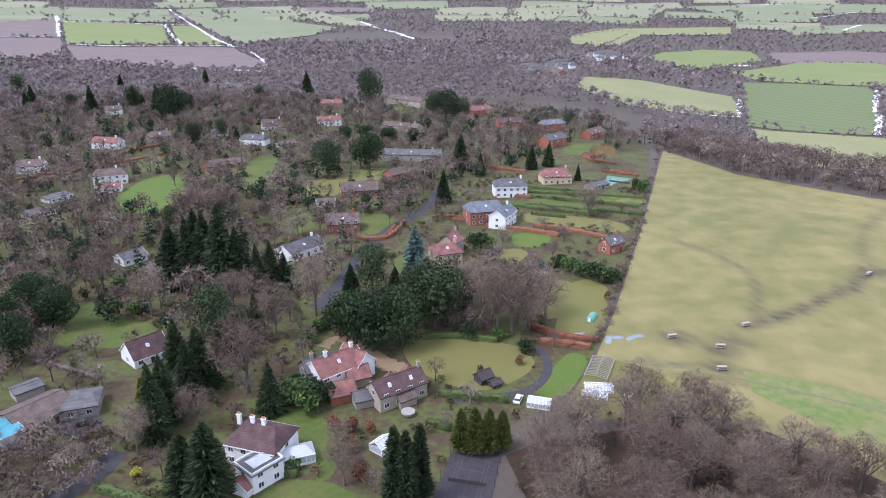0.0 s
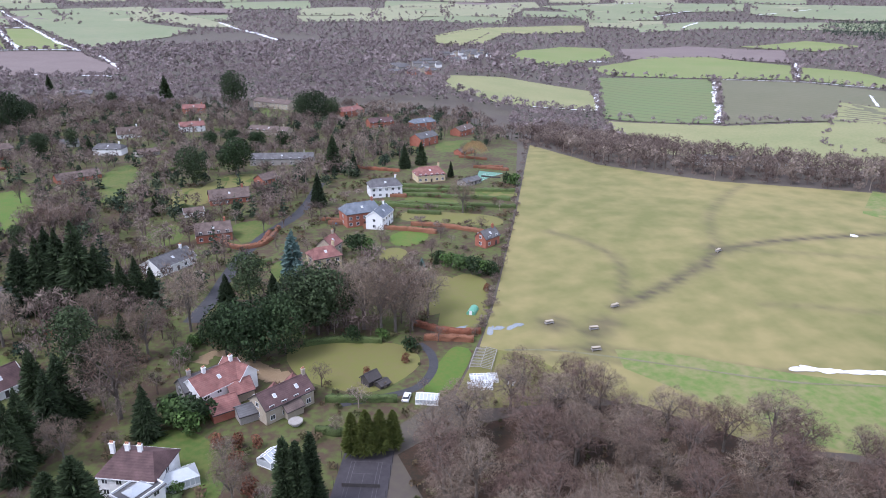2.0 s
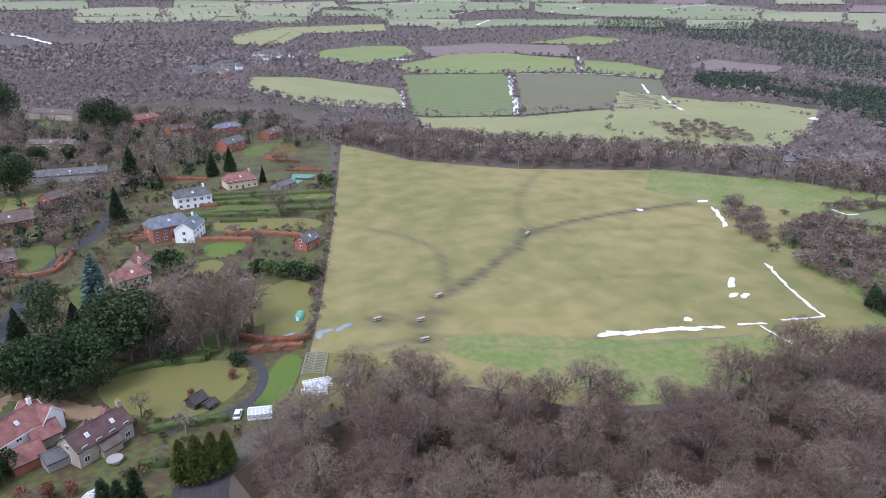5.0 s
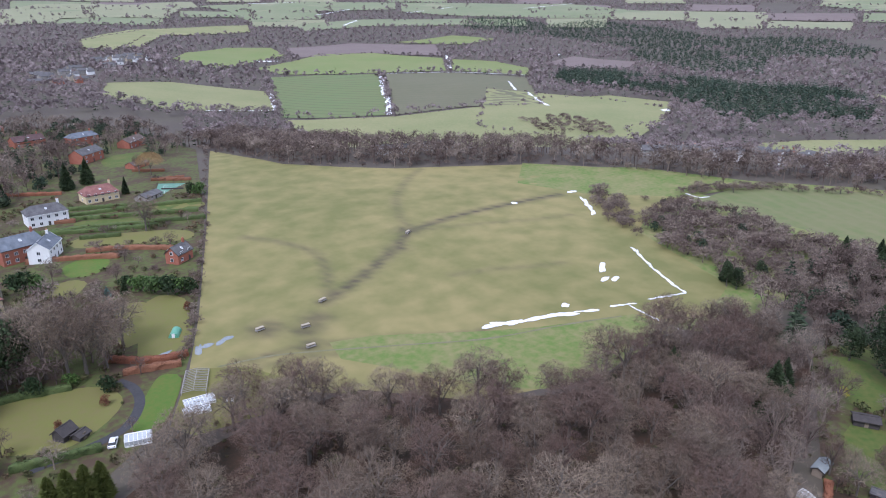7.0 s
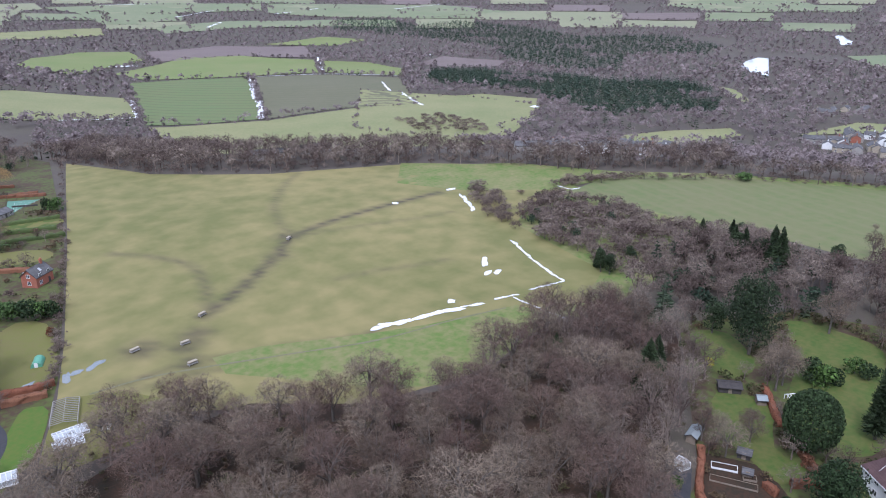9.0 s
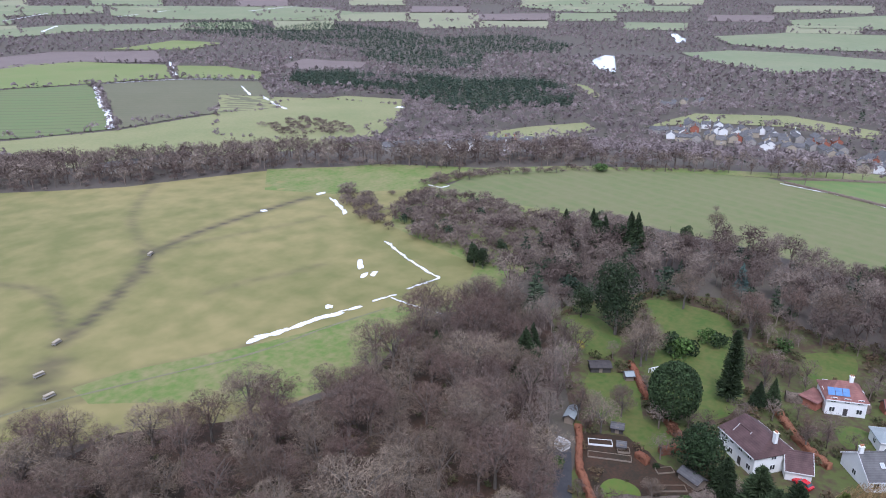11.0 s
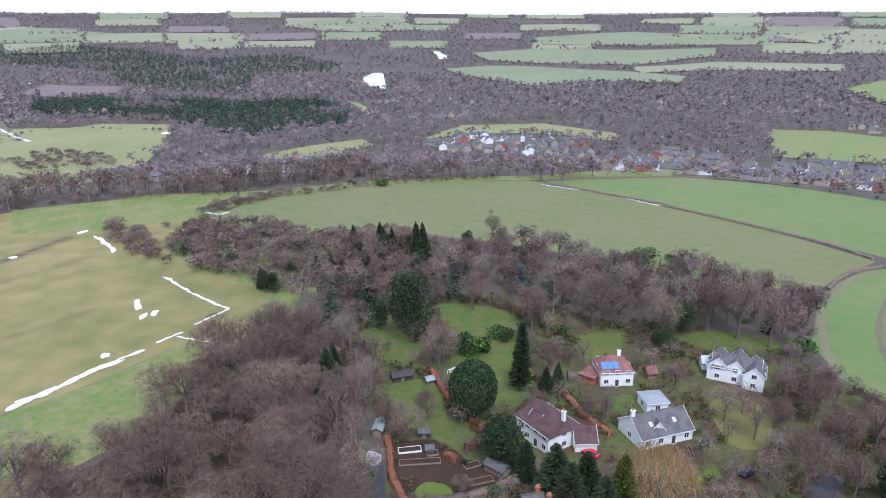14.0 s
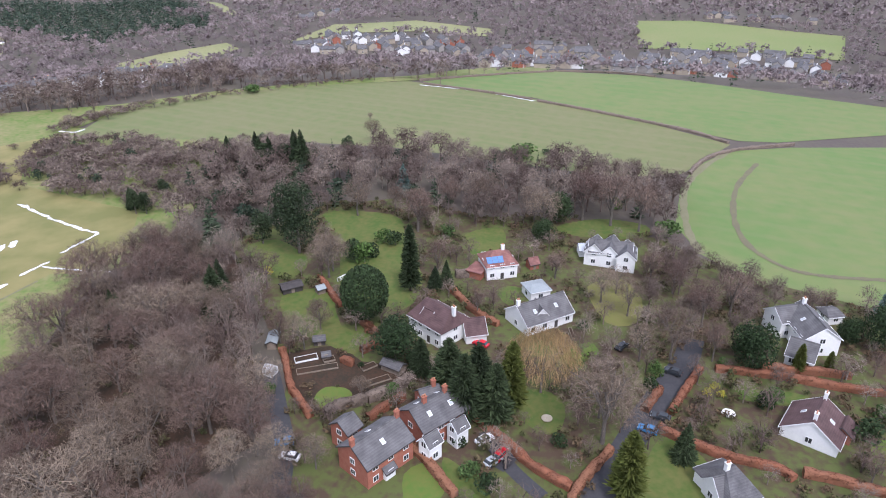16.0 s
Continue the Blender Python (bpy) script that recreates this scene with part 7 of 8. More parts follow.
CARS = [
    ("white_car_paint", (0.75, 0.76, 0.77), "white hatchback parked with dark windows", [(111.7, -0.9, -50), (103.9, 38.0, 80), (19.6, 156.6, 70), (-52.0, 127.2, 20)]),
    ("red_car_paint", (0.5, 0.02, 0.03), "bright red hatchback parked on a drive", [(107.6, -4.1, -30), (146.6, 0.6, 60)]),
    ("silver_car_paint", (0.4, 0.42, 0.44), "silver-grey hatchback parked on a drive", [(105.6, -2.6, -45), (-94.6, 149.1, 10), (32.4, 314.8, 0)]),
    ("blue_car_paint", (0.05, 0.17, 0.33), "bright blue small car on the lane", [(117.2, -35.2, 65), (108.0, 40.1, 100), (9.0, 308.9, 20)]),
    ("black_car_paint", (0.03, 0.035, 0.04), "black car parked beside the hedge", [(138.1, -45.0, 60), (147.9, -34.6, -40), (-88.6, 146.6, 25), (121.4, -38.7, 70)]),
]
for name, colour, label, spots in CARS:
    first = None
    for x, y, turn in spots:
        m = pose(x, y, ground_z(x, y) + 0.06, 0, 0, turn)
        if first is None:
            first = car_kind(name, colour, label)
            first.matrix_basis = m
        else:
            copy_thing(first, m)


# ---- the near wood, tree by tree ----
NEAR_WOOD = [(17.2, 131.8), (28.3, 146.8), (48.1, 156.6), (61.5, 154.9), (84.9, 135.8), (101.9, 114.4), (117.7, 106.0), (138.2, 112.7), (163.6, 114.9), (187.7, 111.6), (189.0, 96.7), (173.7, 76.0), (149.3, 57.4), (118.2, 38.4), (15.1, 114.7)]
pts, rng = scatter(NEAR_WOOD, 8.9, 5)
for i, (x, y) in enumerate(pts[:300]):
    plant(BARE[i % 6] if rng.uniform() < 0.6 else BROWN_BARE[i % 4], x, y, rng.uniform(11.0, 16.5), rng.uniform(0, 360), rng.uniform(0.95, 1.2), "trees of the bare wood")

pts, rng = scatter([(107.1, 108.2), (122.9, 77.6), (135.9, 52.7), (112.3, 43.1), (91.5, 32.9), (79.6, 26.9), (75.4, 85.6)], 7.6, 7)
for i, (x, y) in enumerate(pts[:90]):
    if not inside(np.array([(x, y)]), NEAR_WOOD)[0]:
        plant(BARE[i % 6] if rng.uniform() < 0.5 else BROWN_BARE[i % 4], x, y, rng.uniform(10, 14), rng.uniform(0, 360), rng.uniform(0.92, 1.12), "trees of the bare wood")
pts, rng = scatter(NEAR_WOOD, 4.2, 6)
stand("wood_undergrowth", "brown ferns and brambles on the wood floor", BED, pts, rng, PLANTS, 0.4, 1.6, False)

SINGLE = [
    (SPRUCE, [(-66.1, 157.3, 18.2), (-68.8, 148.3, 19.1), (-43.6, 151.9, 14.7), (-65.4, 164.2, 18.7), (-68.7, 141.2, 20.7), (-75.0, 173.3, 16.5), (-57.4, 192.1, 15.6),
              (-98.1, 234.6, 23.9), (-91.9, 234.5, 26.6), (-85.6, 234.5, 28.7), (-79.3, 231.9, 31.9), (-73.8, 232.9, 23.4), (-66.5, 230.7, 17.8), (-61.6, 230.7, 18.8), (-56.9, 230.7, 14.6), (-98.4, 260.6, 21.7)]),
    (SPRUCE, [(0.3, 339.4, 17.6), (10.6, 413.3, 22.4), (-32.4, 225.3, 12.2), (-16.5, 221.2, 12.7), (-77.1, 338.9, 10.0), (21.9, 398.7, 13.5), (53.4, 412.1, 15.5), (64.7, 419.4, 15.1), (76.1, 382.8, 9.8),
              (-138.3, 721.5, 28.2), (-276.8, 630.3, 24.9), (-235.2, 613.8, 27.7), (-251.1, 629.6, 22.4), (-374.6, 632.1, 20.1), (-146.6, 491.3, 12.1), (43.2, 245.3, 5.1), (23.0, 240.5, 7.9)]),
    (SPRUCE, [(266.9, 79.2, 18.5), (262.3, 92.1, 16.7), (281.6, 113.0, 10.2), (155.0, 71.6, 15.8), (152.5, 98.9, 8.4), (109.1, -40.6, 9.7), (176.9, 11.3, 8.4), (175.0, 14.4, 7.4), (148.2, 94.5, 10.3), (222.7, 127.6, 8.7), (286.6, 102.1, 11.0)]),
    (SPRUCE, [(-378.4, 648.2, 23.8), (-308.1, 615.5, 26.6), (-238.7, 587.7, 30.6), (-288.7, 523.1, 14.3), (-279.4, 837.3, 19.4), (-354.7, 780.5, 18.1), (-269.1, 630.1, 17.4)]),
    (PINE, [(-333.6, 631.8, 17.4), (-279.6, 636.8, 24.0), (-223.7, 576.7, 33.3), (-172.3, 477.7, 17.9), (-455.6, 760.7, 20.6), (-182.2, 700.2, 16.5), (-233.2, 629.2, 19.9), (-162.8, 512.0, 15.3), (-222.8, 613.6, 19.4), (-266.4, 462.9, 13.2)]),
    (DARK, [(218.4, 124.2, 10.0), (218.9, 120.6, 8.4), (236.7, 122.6, 6.6), (262.2, 90.7, 14.0), (263.2, 81.3, 13.8), (183.4, 101.6, 9.0), (290.4, 62.0, 9.3), (199.6, 72.7, 10.8)]),
    (SPRUCE, [(255.8, 73.1, 21.8), (257.2, 75.6, 20.1), (257.8, 86.7, 17.9), (260.7, 109.7, 10.7), (147.9, 96.3, 10.3), (165.1, 74.0, 12.2)]),
    ([GREATPINE], [(193.8, 59.1, 25.9)]),
    (BARE, [(178.7, 46.3, 15.2), (150.9, 42.5, 8.8), (220.8, -16.2, 15.1), (141.7, 44.5, 9.4), (170.1, -32.3, 11.2), (224.8, 46.1, 14.9), (231.5, 1.2, 16.1), (170.5, -89.6, 6.7)]),
    (PLUM, [(215.0, 23.1, 15.3), (182.8, 14.3, 11.8), (160.8, 1.8, 8.7), (183.3, -20.7, 9.8), (143.7, 51.2, 10.2), (231.0, 14.0, 14.4), (170.2, -93.2, 7.5)]),
    (PINE, [(-7.0, 199.3, 22.7), (-2.5, 198.4, 23.4), (1.5, 201.1, 20.4), (-24.9, 226.2, 19.6), (-66.9, 393.4, 23.1), (-6.6, 585.5, 26.6), (3.8, 580.0, 28.6), (16.0, 580.0, 21.8), (-69.0, 663.8, 37.4), (-121.6, 296.1, 12.7), (-173.6, 481.5, 17.8), (-60.8, 188.5, 13.2), (-68.3, 184.9, 22.0)]),
    (YEW, [(-20.9, 183.9, 21.9), (-29.2, 190.0, 17.5), (-12.3, 187.3, 19.8), (-124.1, 178.3, 15.9), (-46.1, 414.1, 23.4), (155.4, 31.3, 16.7), (141.0, -64.2, 13.9),
           (-70.1, 491.2, 13.3), (-54.0, 491.2, 14.1), (-37.4, 485.2, 14.3), (-21.5, 485.2, 13.1), (223.8, -24.2, 11.6), (207.5, -18.4, 9.1), (9.0, 220.6, 10.6), (-133.5, 208.5, 16.1), (-121.8, 200.1, 15.7), (-133.5, 192.4, 15.2), (151.7, -99.4, 13.1), (153.7, -92.0, 8.4), (296.5, -15.6, 5.2), (138.3, 21.2, 12.9), (-137.9, 248.5, 13.8)]),
    (BARE, [(-51.9, 161.3, 24.9), (-119.3, 224.5, 22.5), (-96.1, 208.4, 17.7), (-68.9, 208.3, 16.9), (-70.4, 134.7, 13.6), (-41.8, 208.0, 21.9), (-51.3, 192.1, 18.9), (11.8, 198.9, 24.9), (16.9, 194.9, 22.7), (21.3, 194.8, 23.6), (3.9, 207.3, 18.9), (33.5, 206.5, 17.9), (26.6, 194.7, 17.2),
            (67.9, 311.7, 17.7), (112.9, -25.1, 20.6), (143.1, -45.4, 16.0), (120.9, -25.5, 12.0), (182.9, 46.0, 13.2), (216.4, -18.9, 16.4), (-21.3, 123.7, 13.0), (-24.2, 135.6, 8.5), (237.9, 25.8, 6.7), (232.0, 33.5, 8.8), (163.4, -38.6, 12.2), (175.5, -37.4, 9.1), (-60.0, 144.7, 12.7),
            (344.5, 61.3, 5.0), (157.2, 45.1, 5.3), (146.0, 48.4, 8.4), (101.5, 32.1, 8.6), (124.8, 27.1, 5.5), (141.5, -22.8, 8.2), (142.6, -37.9, 10.6)]),
    (PLUM, [(159.1, -57.0, 15.3), (165.3, -66.1, 13.9), (176.7, -53.5, 10.9), (182.9, -48.4, 11.2), (222.7, -42.6, 20.7), (218.7, -51.5, 20.4), (226.9, -33.4, 21.0), (213.2, 23.3, 16.4), (143.8, -55.7, 12.9), (164.6, -55.4, 10.5), (-148.7, 374.6, 12.8), (-118.1, 304.2, 18.8), (-110.3, 304.2, 21.4), (-103.7, 312.7, 16.5), (-24.4, 303.1, 12.1), (171.8, -74.1, 10.7), (104.7, -74.9, 8.5), (93.9, 426.4, 12.5), (192.8, 15.9, 7.8)]),
    (CEDAR, [(121.8, 0.8, 17.9), (125.3, 7.3, 16.3), (133.1, 14.5, 10.7), (118.3, -2.9, 15.5), (118.8, 3.8, 17.0), (-48.4, 118.5, 20.1), (-54.3, 120.2, 16.2), (-62.9, 178.1, 14.5)]),
    ([GOLDEN], [(-74.9, 150.0, 11.4)]),
    ([OLIVES], [(122.3, -6.4, 18.3), (98.5, -27.6, 16.1), (141.0, -74.8, 8.1), (142.3, -82.5, 5.4), (4.1, 135.4, 11.9), (7.3, 135.0, 12.5), (10.6, 135.4, 11.9), (13.7, 136.4, 10.7)]),
    ([CYPRESS], [(172.8, 21.3, 21.2), (-9.8, 116.7, 20.3), (-4.6, 118.3, 19.7), (-7.4, 115.8, 19.8)]),
    ([BLUECON], [(-10.7, 250.2, 18.4), (35.6, 232.1, 9.9), (245.9, 32.2, 13.0), (168.2, -107.2, 8.8)]),
    ([WILLOWT], [(128.8, -13.4, 16.4), (98.5, 418.2, 14.0)]),
    ([COPPER], [(-26.7, 144.1, 4.3), (-21.8, 143.3, 4.3), (-17.6, 142.6, 3.7), (-21.5, 135.6, 4.7), (-17.8, 125.6, 5.2), (10.4, 171.0, 2.7), (22.0, 175.6, 3.1), (150.1, 29.4, 3.5), (56.6, 218.9, 3.2)]),
    ([GORSE], [(132.6, -53.0, 1.9), (130.4, -50.9, 1.9), (-68.0, 127.2, 2.1), (178.8, 64.8, 2.7), (111.1, -81.1, 1.8), (130.2, -53.9, 1.9)]),
    (SHRUB, [(15.3, 268.2, 8.1), (19.7, 264.7, 7.3), (12.8, 275.1, 5.8), (51.7, 239.3, 6.8), (55.0, 234.8, 7.3), (58.8, 233.6, 6.2), (62.1, 231.9, 6.2), (48.5, 245.0, 5.7), (45.1, 251.0, 4.7), (-39.7, 195.8, 4.9), (-37.7, 199.7, 4.0), (-41.0, 188.3, 4.8), (8.0, 191.3, 5.4), (16.7, 191.2, 3.9),
             (24.3, 182.1, 4.7), (-37.3, 155.8, 7.5), (-32.6, 154.5, 8.0), (-34.4, 151.9, 6.6), (-38.5, 158.5, 6.8), (-31.6, 157.1, 3.4), (-107.3, 204.2, 8.0), (-102.6, 208.4, 5.1), (-125.4, 200.1, 6.0), (-33.5, 129.5, 3.0), (-31.5, 132.5, 2.3), (106.4, 355.8, 6.8), (103.5, 362.0, 6.2)]),
    (SHRUB, [(190.7, 41.4, 6.9), (189.1, 37.5, 6.8), (193.2, 35.5, 5.3), (203.5, 33.5, 5.1), (201.8, 29.5, 5.1), (125.3, 20.1, 3.2), (135.4, 29.0, 1.6), (124.2, 48.1, 2.4), (155.5, -25.6, 3.0), (135.8, -22.2, 4.1), (127.2, -62.3, 3.9), (128.4, -65.2, 3.9), (117.6, -79.7, 5.2), (124.2, -86.3, 3.8), (110.0, 4.0, 3.0), (101.5, 2.0, 3.6), (98.1, -1.4, 4.3),
             (137.1, -40.8, 4.1), (152.5, -39.7, 3.4), (141.7, -57.8, 2.5), (111.4, -16.3, 3.0), (209.5, 13.4, 5.2), (149.2, -64.1, 3.4), (214.8, -60.1, 6.2), (131.6, -38.5, 3.2), (238.0, -46.8, 4.4), (138.6, 17.1, 3.3), (-33.2, 199.7, 5.0), (3.5, 246.9, 5.8)]),
]
rng = np.random.default_rng(77)
for kinds, spots in SINGLE:
    for i, (x, y, h) in enumerate(spots):
        spec = kinds[i % len(kinds)]
        wide = rng.uniform(0.9, 1.1)
        if kinds is YEW and i == 5:
            spec, wide = ROUND, 0.8
        plant(spec, x, y, h, rng.uniform(0, 360), wide)

# ---- woods too dense to count ----
# the suburb's trees between the houses
p1, rng = scatter([(-554.5, 733.1), (-332.0, 708.3), (-225.9, 734.1), (-46.1, 682.2), (60.2, 643.1), (136.6, 610.3), (152.7, 508.3), (120.8, 464.1), (64.5, 443.9), (5.0, 373.0), (-20.7, 287.2), (-38.4, 236.7), (-41.8, 208.0), (-56.5, 192.1), (-81.8, 185.0), (-154.8, 178.3)], 7.6, 21)
pick = rng.uniform(0, 1, len(p1))
stand("suburban_wood", "leafless grey-brown trees between suburban gardens", MID, p1[pick < 0.72], rng, TWIG_S, 0.45, 1.1)
stand("garden_conifers", "dark conifers between suburban gardens", MIDCON, p1[(pick >= 0.72) & (pick < 0.82)], rng, NEEDLE_S, 0.45, 1.05)
stand("garden_evergreens", "dark rounded evergreens between suburban gardens", MIDEVER, p1[pick >= 0.82], rng, NEEDLE_S, 0.35, 1.0)
p1, rng = scatter([(-161.4, 178.3), (-98.8, 185.1), (-61.8, 192.2), (-39.6, 159.9), (-54.5, 149.5), (-88.9, 162.9), (-75.9, 120.3), (-115.2, 116.8)], 9, 22)
stand("garden_wood", "leafless trees and thicket near the garage", MID, p1, rng, TWIG_S, 0.4, 0.9)
p1, rng = scatter([(-5.3, 253.0), (25.0, 246.1), (44.6, 234.3), (36.3, 206.4), (25.1, 189.1), (-4.2, 191.6)], 7, 23)
stand("birch_grove", "slender leafless birches behind the lawn", MID, p1, rng, TWIG_S, 0.6, 1.0)
p1, rng = scatter([(4.9, 361.1), (73.8, 411.4), (107.6, 410.1), (87.9, 297.3), (67.5, 244.0), (25.5, 251.9), (4.1, 302.2)], 17, 24)
stand("garden_bushes", "bare bushes and small trees in the long gardens", SCRUB, p1, rng, TWIG_S, 0.4, 1.1)
# ragged growth along the gardens' fence
t = np.linspace(0, 1, 210)
rng = np.random.default_rng(91)
side = np.array(smooth([(152.0, 480.0), (136.9, 434.5), (112.7, 367.7), (95.6, 314.3), (81.5, 274.8), (68.9, 241.2), (58.5, 214.3), (49.1, 190.3)], steps=30))
p1 = side[(t * (len(side) - 1)).astype(int)] + rng.normal(size=(210, 2)) * 0.9 + np.array([-1.2, 0.4])
stand("fence_growth", "ragged brown bushes along the garden fence", BED + SCRUB[:2], p1, rng, TWIG_S, 0.25, 0.7)
# smaller trees and planting inside the gardens
for k, o in enumerate(GARDENS):
    p1, rng = scatter(o, 7.6 if k == 0 else 13, 61 + k)
    p1 = p1[np.hypot(p1[:, 0], p1[:, 1]) < 330]
    stand("garden_trees", "small leafless fruit and birch trees in gardens", [full_tree(310 + i, 7, 3.0, 200, n1=5, n2=4, n3=2, n4=2, w=0.06) for i in range(4)], p1, rng, TWIG_S, 0.5, 1.25)
    p1, rng = scatter(o, 2.6 if k == 0 else 3.6, 63 + k)
    p1 = p1[np.sin(p1[:, 0] / 5.3 + 1) * np.sin(p1[:, 1] / 6.1) + 0.5 * np.sin(p1[:, 0] / 2.9) * np.sin(p1[:, 1] / 3.3) > (-0.1 if k == 0 else 0.05)]
    stand("garden_planting", "low winter shrubs and borders of green and brown", BED, p1[np.hypot(p1[:, 0], p1[:, 1]) < 400], rng, PLANTS, 0.3, 1.9, False)
# belt behind the crest
p1, rng = scatter([(149.4, 505.4), (223.4, 615.4), (267.2, 591.4), (245.4, 429.2), (269.3, 379.2), (328.0, 364.8), (354.1, 309.2), (359.3, 271.5), (469.4, 174.0), (426.4, 157.1), (349.4, 224.0), (334.4, 260.4), (298.0, 300.0), (263.9, 318.5), (218.1, 342.0), (194.1, 367.6), (170.5, 396.3), (162.4, 440.8)], 8, 25, False)
far = np.hypot(p1[:, 0], p1[:, 1]) > 384
stand("crest_wood", "belt of leafless trees behind the pasture's crest", MID, p1[far], rng, TWIG_S, 0.75, 1.15)
p1, rng = scatter([(308.5, 209.9), (327.3, 213.4), (353.7, 199.8), (368.2, 189.6), (358.3, 184.2), (337.1, 197.2), (312.2, 203.2)], 3.4, 38, False)
stand("crest_bushes", "leafless thorn bushes along the crest", SCRUB, p1, rng, TWIG_S, 0.5, 1.0)
p1, rng = scatter([(365.7, 188.2), (413.3, 144.4), (432.1, 109.7), (438.7, 77.4), (430.4, 75.6), (418.2, 105.7), (395.2, 143.9), (358.3, 184.2)], 5.0, 39, False)
stand("crest_bushes", "scattered thorn bushes along the wheat margin", SCRUB, p1, rng, TWIG_S, 0.3, 0.9)
p1, rng = scatter([(145.1, 491.6), (216.1, 596.1), (233.2, 517.2), (225.1, 393.9), (255.0, 359.2), (302.7, 336.5), (335.2, 292.3), (349.2, 263.7), (445.9, 164.9), (423.1, 155.8), (348.3, 223.2), (333.2, 259.4), (296.8, 298.8), (262.8, 317.2), (217.2, 340.7), (193.3, 366.2), (169.8, 394.8), (161.4, 438.2)], 8, 35, False)
stand("crest_undergrowth", "brown brambles and bushes under the crest wood", SCRUB, p1, rng, TWIG_S, 0.5, 1.2)
p1, rng = scatter([(-121.5, 143.6), (-94.0, 143.6), (-82.6, 141.3), (-74.9, 128.6), (-80.1, 116.8), (-101.3, 113.5)], 5.5, 36, False)
stand("roadside_thicket", "pale brown leafless thicket beside the road", SCRUB, p1, rng, TWIG_S, 0.9, 1.5)
# wood and scrub round the hollow
p1, rng = scatter([(234.0, 178.9), (276.5, 204.9), (289.6, 193.2), (298.3, 176.8), (297.1, 154.0), (290.9, 133.3), (301.1, 116.5), (307.5, 101.2), (315.2, 86.9), (239.2, 75.4), (223.2, 84.9), (217.9, 97.0), (231.5, 113.0), (214.2, 122.2), (229.6, 135.5), (228.6, 149.7), (226.2, 159.4)], 4.6, 26)
p1 = p1[np.sin(p1[:, 0] / 7.3) * np.sin(p1[:, 1] / 6.1 + 1) > -0.8]
pick = rng.uniform(0, 1, len(p1))
stand("thorn_scrub", "grey-brown leafless thorn scrub on the bank", SCRUB, p1[pick < 0.9], rng, TWIG_S, 0.8, 1.75)
stand("holly_scrub", "dark hollies among the thorn scrub", MIDEVER, p1[pick >= 0.9], rng, NEEDLE_S, 0.3, 0.7)
p1, rng = scatter([(268.6, 236.0), (280.5, 238.3), (268.4, 215.0), (248.4, 187.9), (233.4, 176.3), (231.8, 182.0), (240.2, 198.9), (250.8, 214.3)], 4.6, 37, False)
stand("thorn_row", "row of leafless thorn bushes beside the snow", SCRUB, p1, rng, TWIG_S, 0.7, 1.4)
p1, rng = scatter([(270.8, 111.2), (285.2, 84.5), (288.0, 54.1), (290.4, 24.1), (282.1, -7.5), (274.5, -36.5), (263.9, -60.5), (252.3, -72.0), (212.8, -58.9), (229.0, -54.2), (227.6, -24.6), (226.8, -9.4), (217.4, 1.9), (225.2, 10.0), (238.6, 34.0), (231.0, 56.0), (224.0, 62.8), (211.8, 71.7), (182.5, 84.5), (195.8, 100.1), (223.8, 110.8)], 7.0, 27)
pick = rng.uniform(0, 1, len(p1))
stand("hollow_wood", "leafless purple-brown wood behind the gardens", [dome_tree(270 + i, 14, 5.0, 480, 0.16, 1.5, 6) for i in range(4)], p1[pick < 0.74], rng, TWIG_S, 0.65, 1.1)
stand("hollow_conifers", "dark evergreens in the wood behind the gardens", MIDCON + MIDEVER, p1[pick >= 0.74], rng, NEEDLE_S, 0.5, 0.95)
p1, rng = scatter([(193.6, 109.2), (187.7, 79.0), (170.1, 58.4), (131.1, 48.7), (112.2, 44.8), (109.3, 58.7), (137.3, 86.8), (162.0, 109.2)], 7.5, 28)
stand("wood_edge", "pale leafless trees along the garden edge of the wood", [full_tree(280 + i, 12, 4.6, 500, n1=5, n2=4, n3=4, n4=5) for i in range(4)], p1, rng, TWIG_S, 0.7, 1.1)
p1, rng = scatter([(199.9, -26.9), (210.4, -59.2), (195.1, -67.9), (179.3, -90.7), (166.1, -76.7), (144.7, -68.1), (143.6, -53.0), (143.1, -44.8), (163.5, -40.1), (181.5, -28.5)], 8, 29)
stand("lane_wood", "leafless purple-grey trees beside the lane", [full_tree(290 + i, 10, 4.0, 500, n1=5, n2=4, n3=4, n4=5) for i in range(4)], p1, rng, TWIG_S, 0.5, 1.0)
p1, rng = scatter([(508.1, 548.6), (575.4, 547.6), (557.5, 459.7), (525.3, 439.2), (482.8, 488.3)], 9, 30, False)
stand("gorse_scrub", "dark scrub on the rough pasture", SCRUB, p1, rng, TWIG_S, 0.8, 1.5)


def sector(az0, az1, r0, r1, gap, seed, thin=0.0, wave=400.0, avoid=True):
    """Points over a sector of country, thinned into woods and open land."""
    a = np.radians(np.linspace(az0, az1, 40))
    o = [(r1 * math.sin(k), r1 * math.cos(k)) for k in a] + [(r0 * math.sin(k), r0 * math.cos(k)) for k in a[::-1]]
    p, g = scatter(o, gap, seed, avoid)
    n = np.sin(p[:, 0] / wave + 1.3) * np.sin(p[:, 1] / wave * 1.2) + 0.6 * np.sin(p[:, 0] / wave * 2.3) * np.sin(p[:, 1] / wave * 2.9 + 2)
    return p[n > thin], g


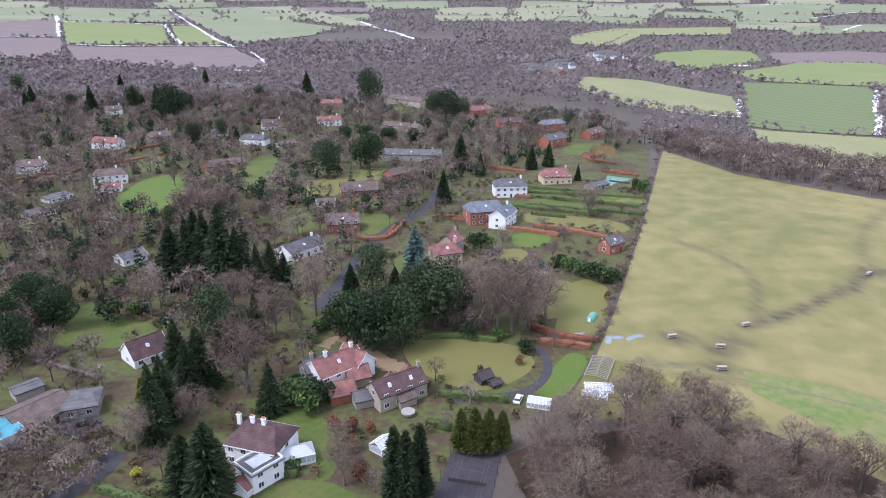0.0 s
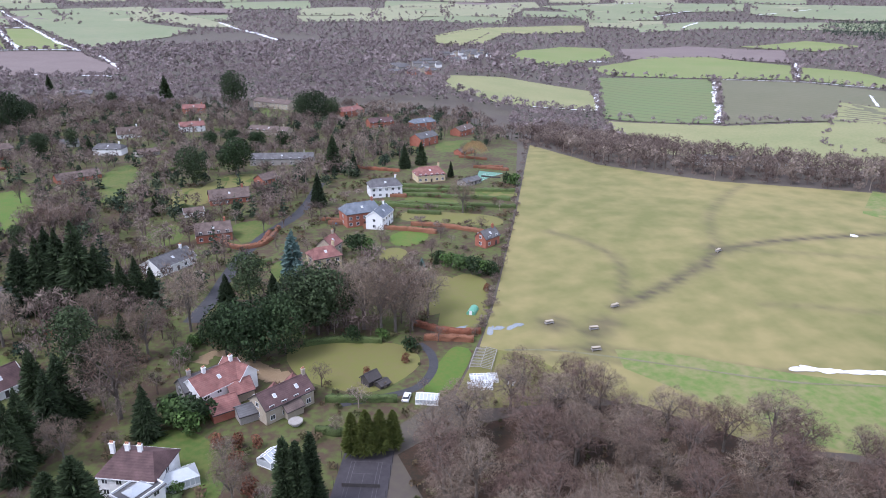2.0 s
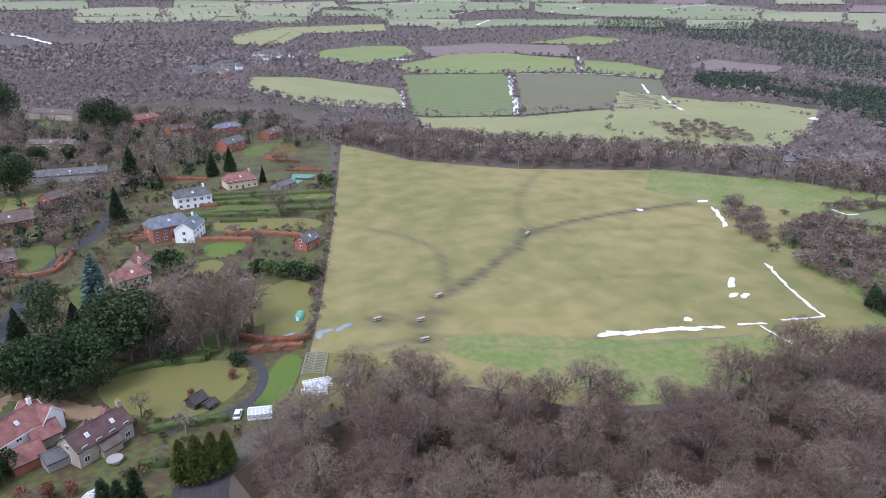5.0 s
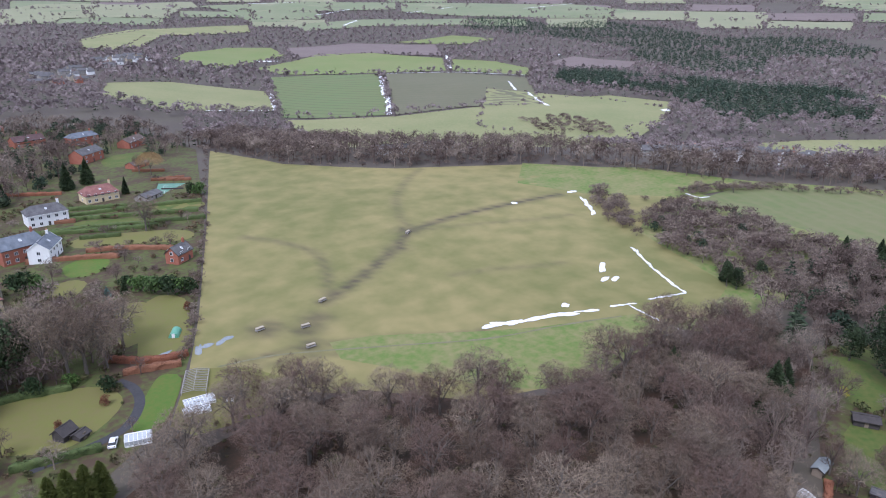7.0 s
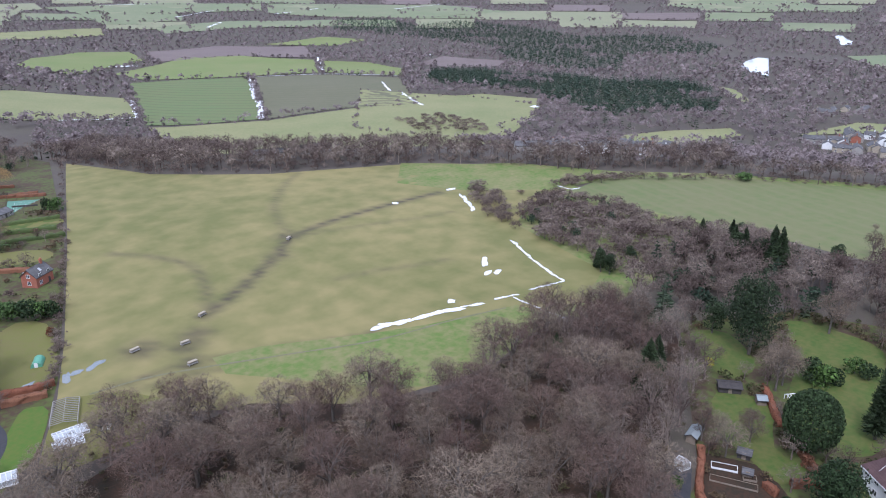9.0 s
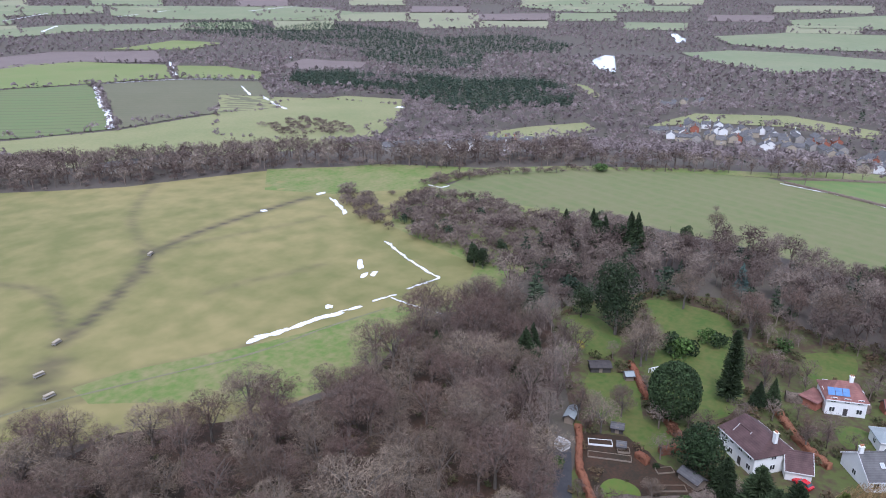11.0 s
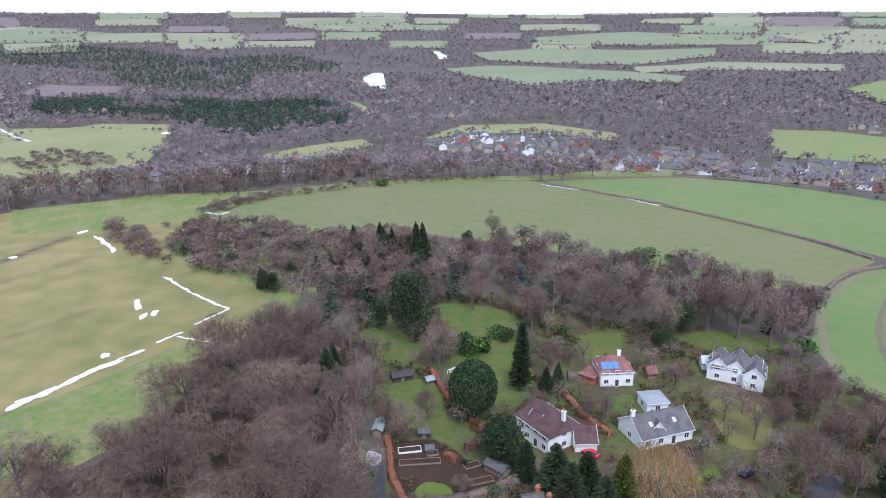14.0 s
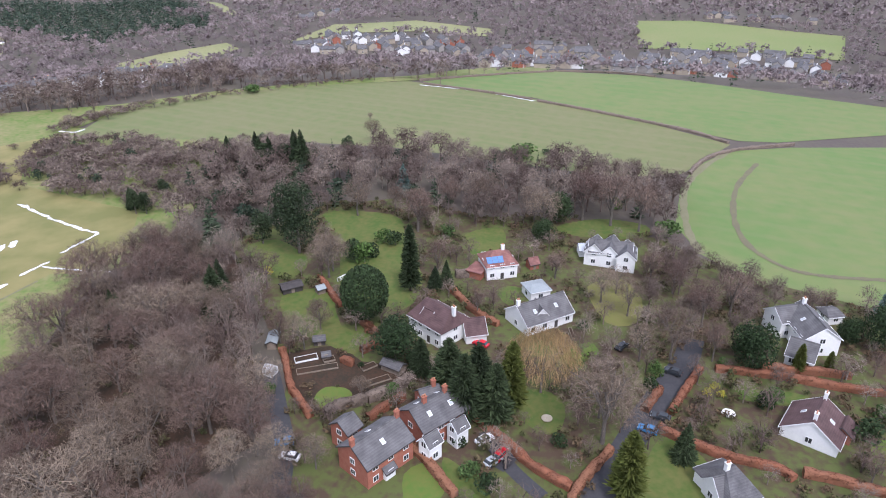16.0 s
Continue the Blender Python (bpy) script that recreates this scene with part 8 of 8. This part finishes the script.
p1, rng = sector(56, 106, 396, 460, 9, 48, -0.8, 60.0)
stand("margin_trees", "line of leafless trees above the wheat", MID, p1, rng, TWIG_S, 0.6, 1.0)
PLANTATION = [[(837.1, 836.2), (919.7, 885.8), (982.8, 832.1), (956.0, 718.2), (1005.2, 674.7), (974.9, 550.3), (1040.8, 483.4), (970.5, 404.7), (882.4, 353.1), (797.6, 320.6), (787.2, 350.8), (746.2, 384.2), (695.3, 394.2), (716.1, 436.3), (737.8, 481.5), (775.5, 558.1), (802.6, 653.0), (776.0, 719.9)],
              [(1391.7, 1778.8), (1633.4, 2052.9), (1786.9, 2005.7), (1688.8, 1690.9), (1901.9, 1728.7), (1886.4, 1401.1), (1756.8, 1132.4), (1905.9, 956.4), (1727.4, 704.7), (1545.2, 658.8), (1452.9, 802.5), (1112.3, 627.1), (1090.9, 731.3), (1171.5, 917.8), (1395.2, 1156.0), (1413.2, 1383.6), (1418.9, 1623.1)]]
for i, o in enumerate(PLANTATION):
    p1, rng = scatter(o, 8.2 if i == 0 else 14.0, 31 + i, False)
    mixed = np.sin(p1[:, 0] / 61 + 2 * i) * np.sin(p1[:, 1] / 47) + 0.5 * np.sin(p1[:, 0] / 23) + rng.normal(size=len(p1)) * 0.3
    stand("conifer_plantation", "dense dark green conifer plantation on the valley side", PLANTED, p1[mixed < 1.1], rng, NEEDLE_P, 0.6, 1.05, False)
    stand("larch_wood", "brown leafless larches among the plantation", FARM, p1[mixed >= 1.1], rng, TWIG_HAZED, 0.7, 1.1, False)
    clear(o)
for az0, az1, r0, r1, gap, thin, seed, kinds in ((-42, 16, 700, 1050, 11.5, -9, 41, FARM), (16, 62, 540, 1000, 11.5, -9, 42, FARM), (62, 130, 440, 1000, 12.5, -1.15, 43, FARM),
                                               (-42, 16, 1050, 1600, 15, -9, 46, FAR), (16, 130, 1000, 1600, 16.5, -9, 47, FAR), (-42, 130, 1600, 2500, 22, -0.75, 44, FAR), (-42, 130, 2400, 4700, 26, -0.9, 45, FAR)):
    p1, rng = sector(az0, az1, r0, r1, gap, seed, thin)
    for o, g, t in TOWN:
        p1 = p1[~inside(p1, o) | (rng.uniform(0, 1, len(p1)) < 0.1)]
    pick = rng.uniform(0, 1, len(p1))
    stand("valley_wood", "purple-brown leafless woodland filling the valley", kinds, p1[pick < 0.88], rng, TWIG_HAZED, 0.6, 1.15, False)
    stand("valley_conifers", "scattered dark evergreens in the valley woodland", FARCON, p1[pick >= 0.88], rng, NEEDLE_S, 0.5, 1.0, False)

# hedgerow trees and bushes along the far field edges
hp = []
rng = np.random.default_rng(51)
for kind_name, m, label, cell, outline in FIELDS[4:]:
    for (x0, y0), (x1, y1) in zip(outline, outline[1:] + outline[:1]):
        n = int(math.hypot(x1 - x0, y1 - y0) / 9)
        for t in rng.uniform(0, 1, n):
            hp.append((x0 + (x1 - x0) * t + rng.normal() * 1.5, y0 + (y1 - y0) * t + rng.normal() * 1.5))
hp = np.array(hp)
stand("hedgerow", "dark bare hedgerows round the far fields", [leafy(300 + i, 3.2, 2.6, 14, 3, 1.6, 0.02, 0.6) for i in range(3)], hp, rng, TWIG_HAZED, 0.4, 1.2, False)
hp = []
for outline in VALE:
    for (x0, y0), (x1, y1) in zip(outline, outline[1:] + outline[:1]):
        n = int(math.hypot(x1 - x0, y1 - y0) / 42)
        for t in rng.uniform(0, 1, n):
            hp.append((x0 + (x1 - x0) * t + rng.normal() * 9, y0 + (y1 - y0) * t + rng.normal() * 9))
stand("vale_hedgerow_trees", "hedgerow trees and copses across the far vale", FAR, np.array(hp), rng, TWIG_HAZED, 0.5, 1.5, False)
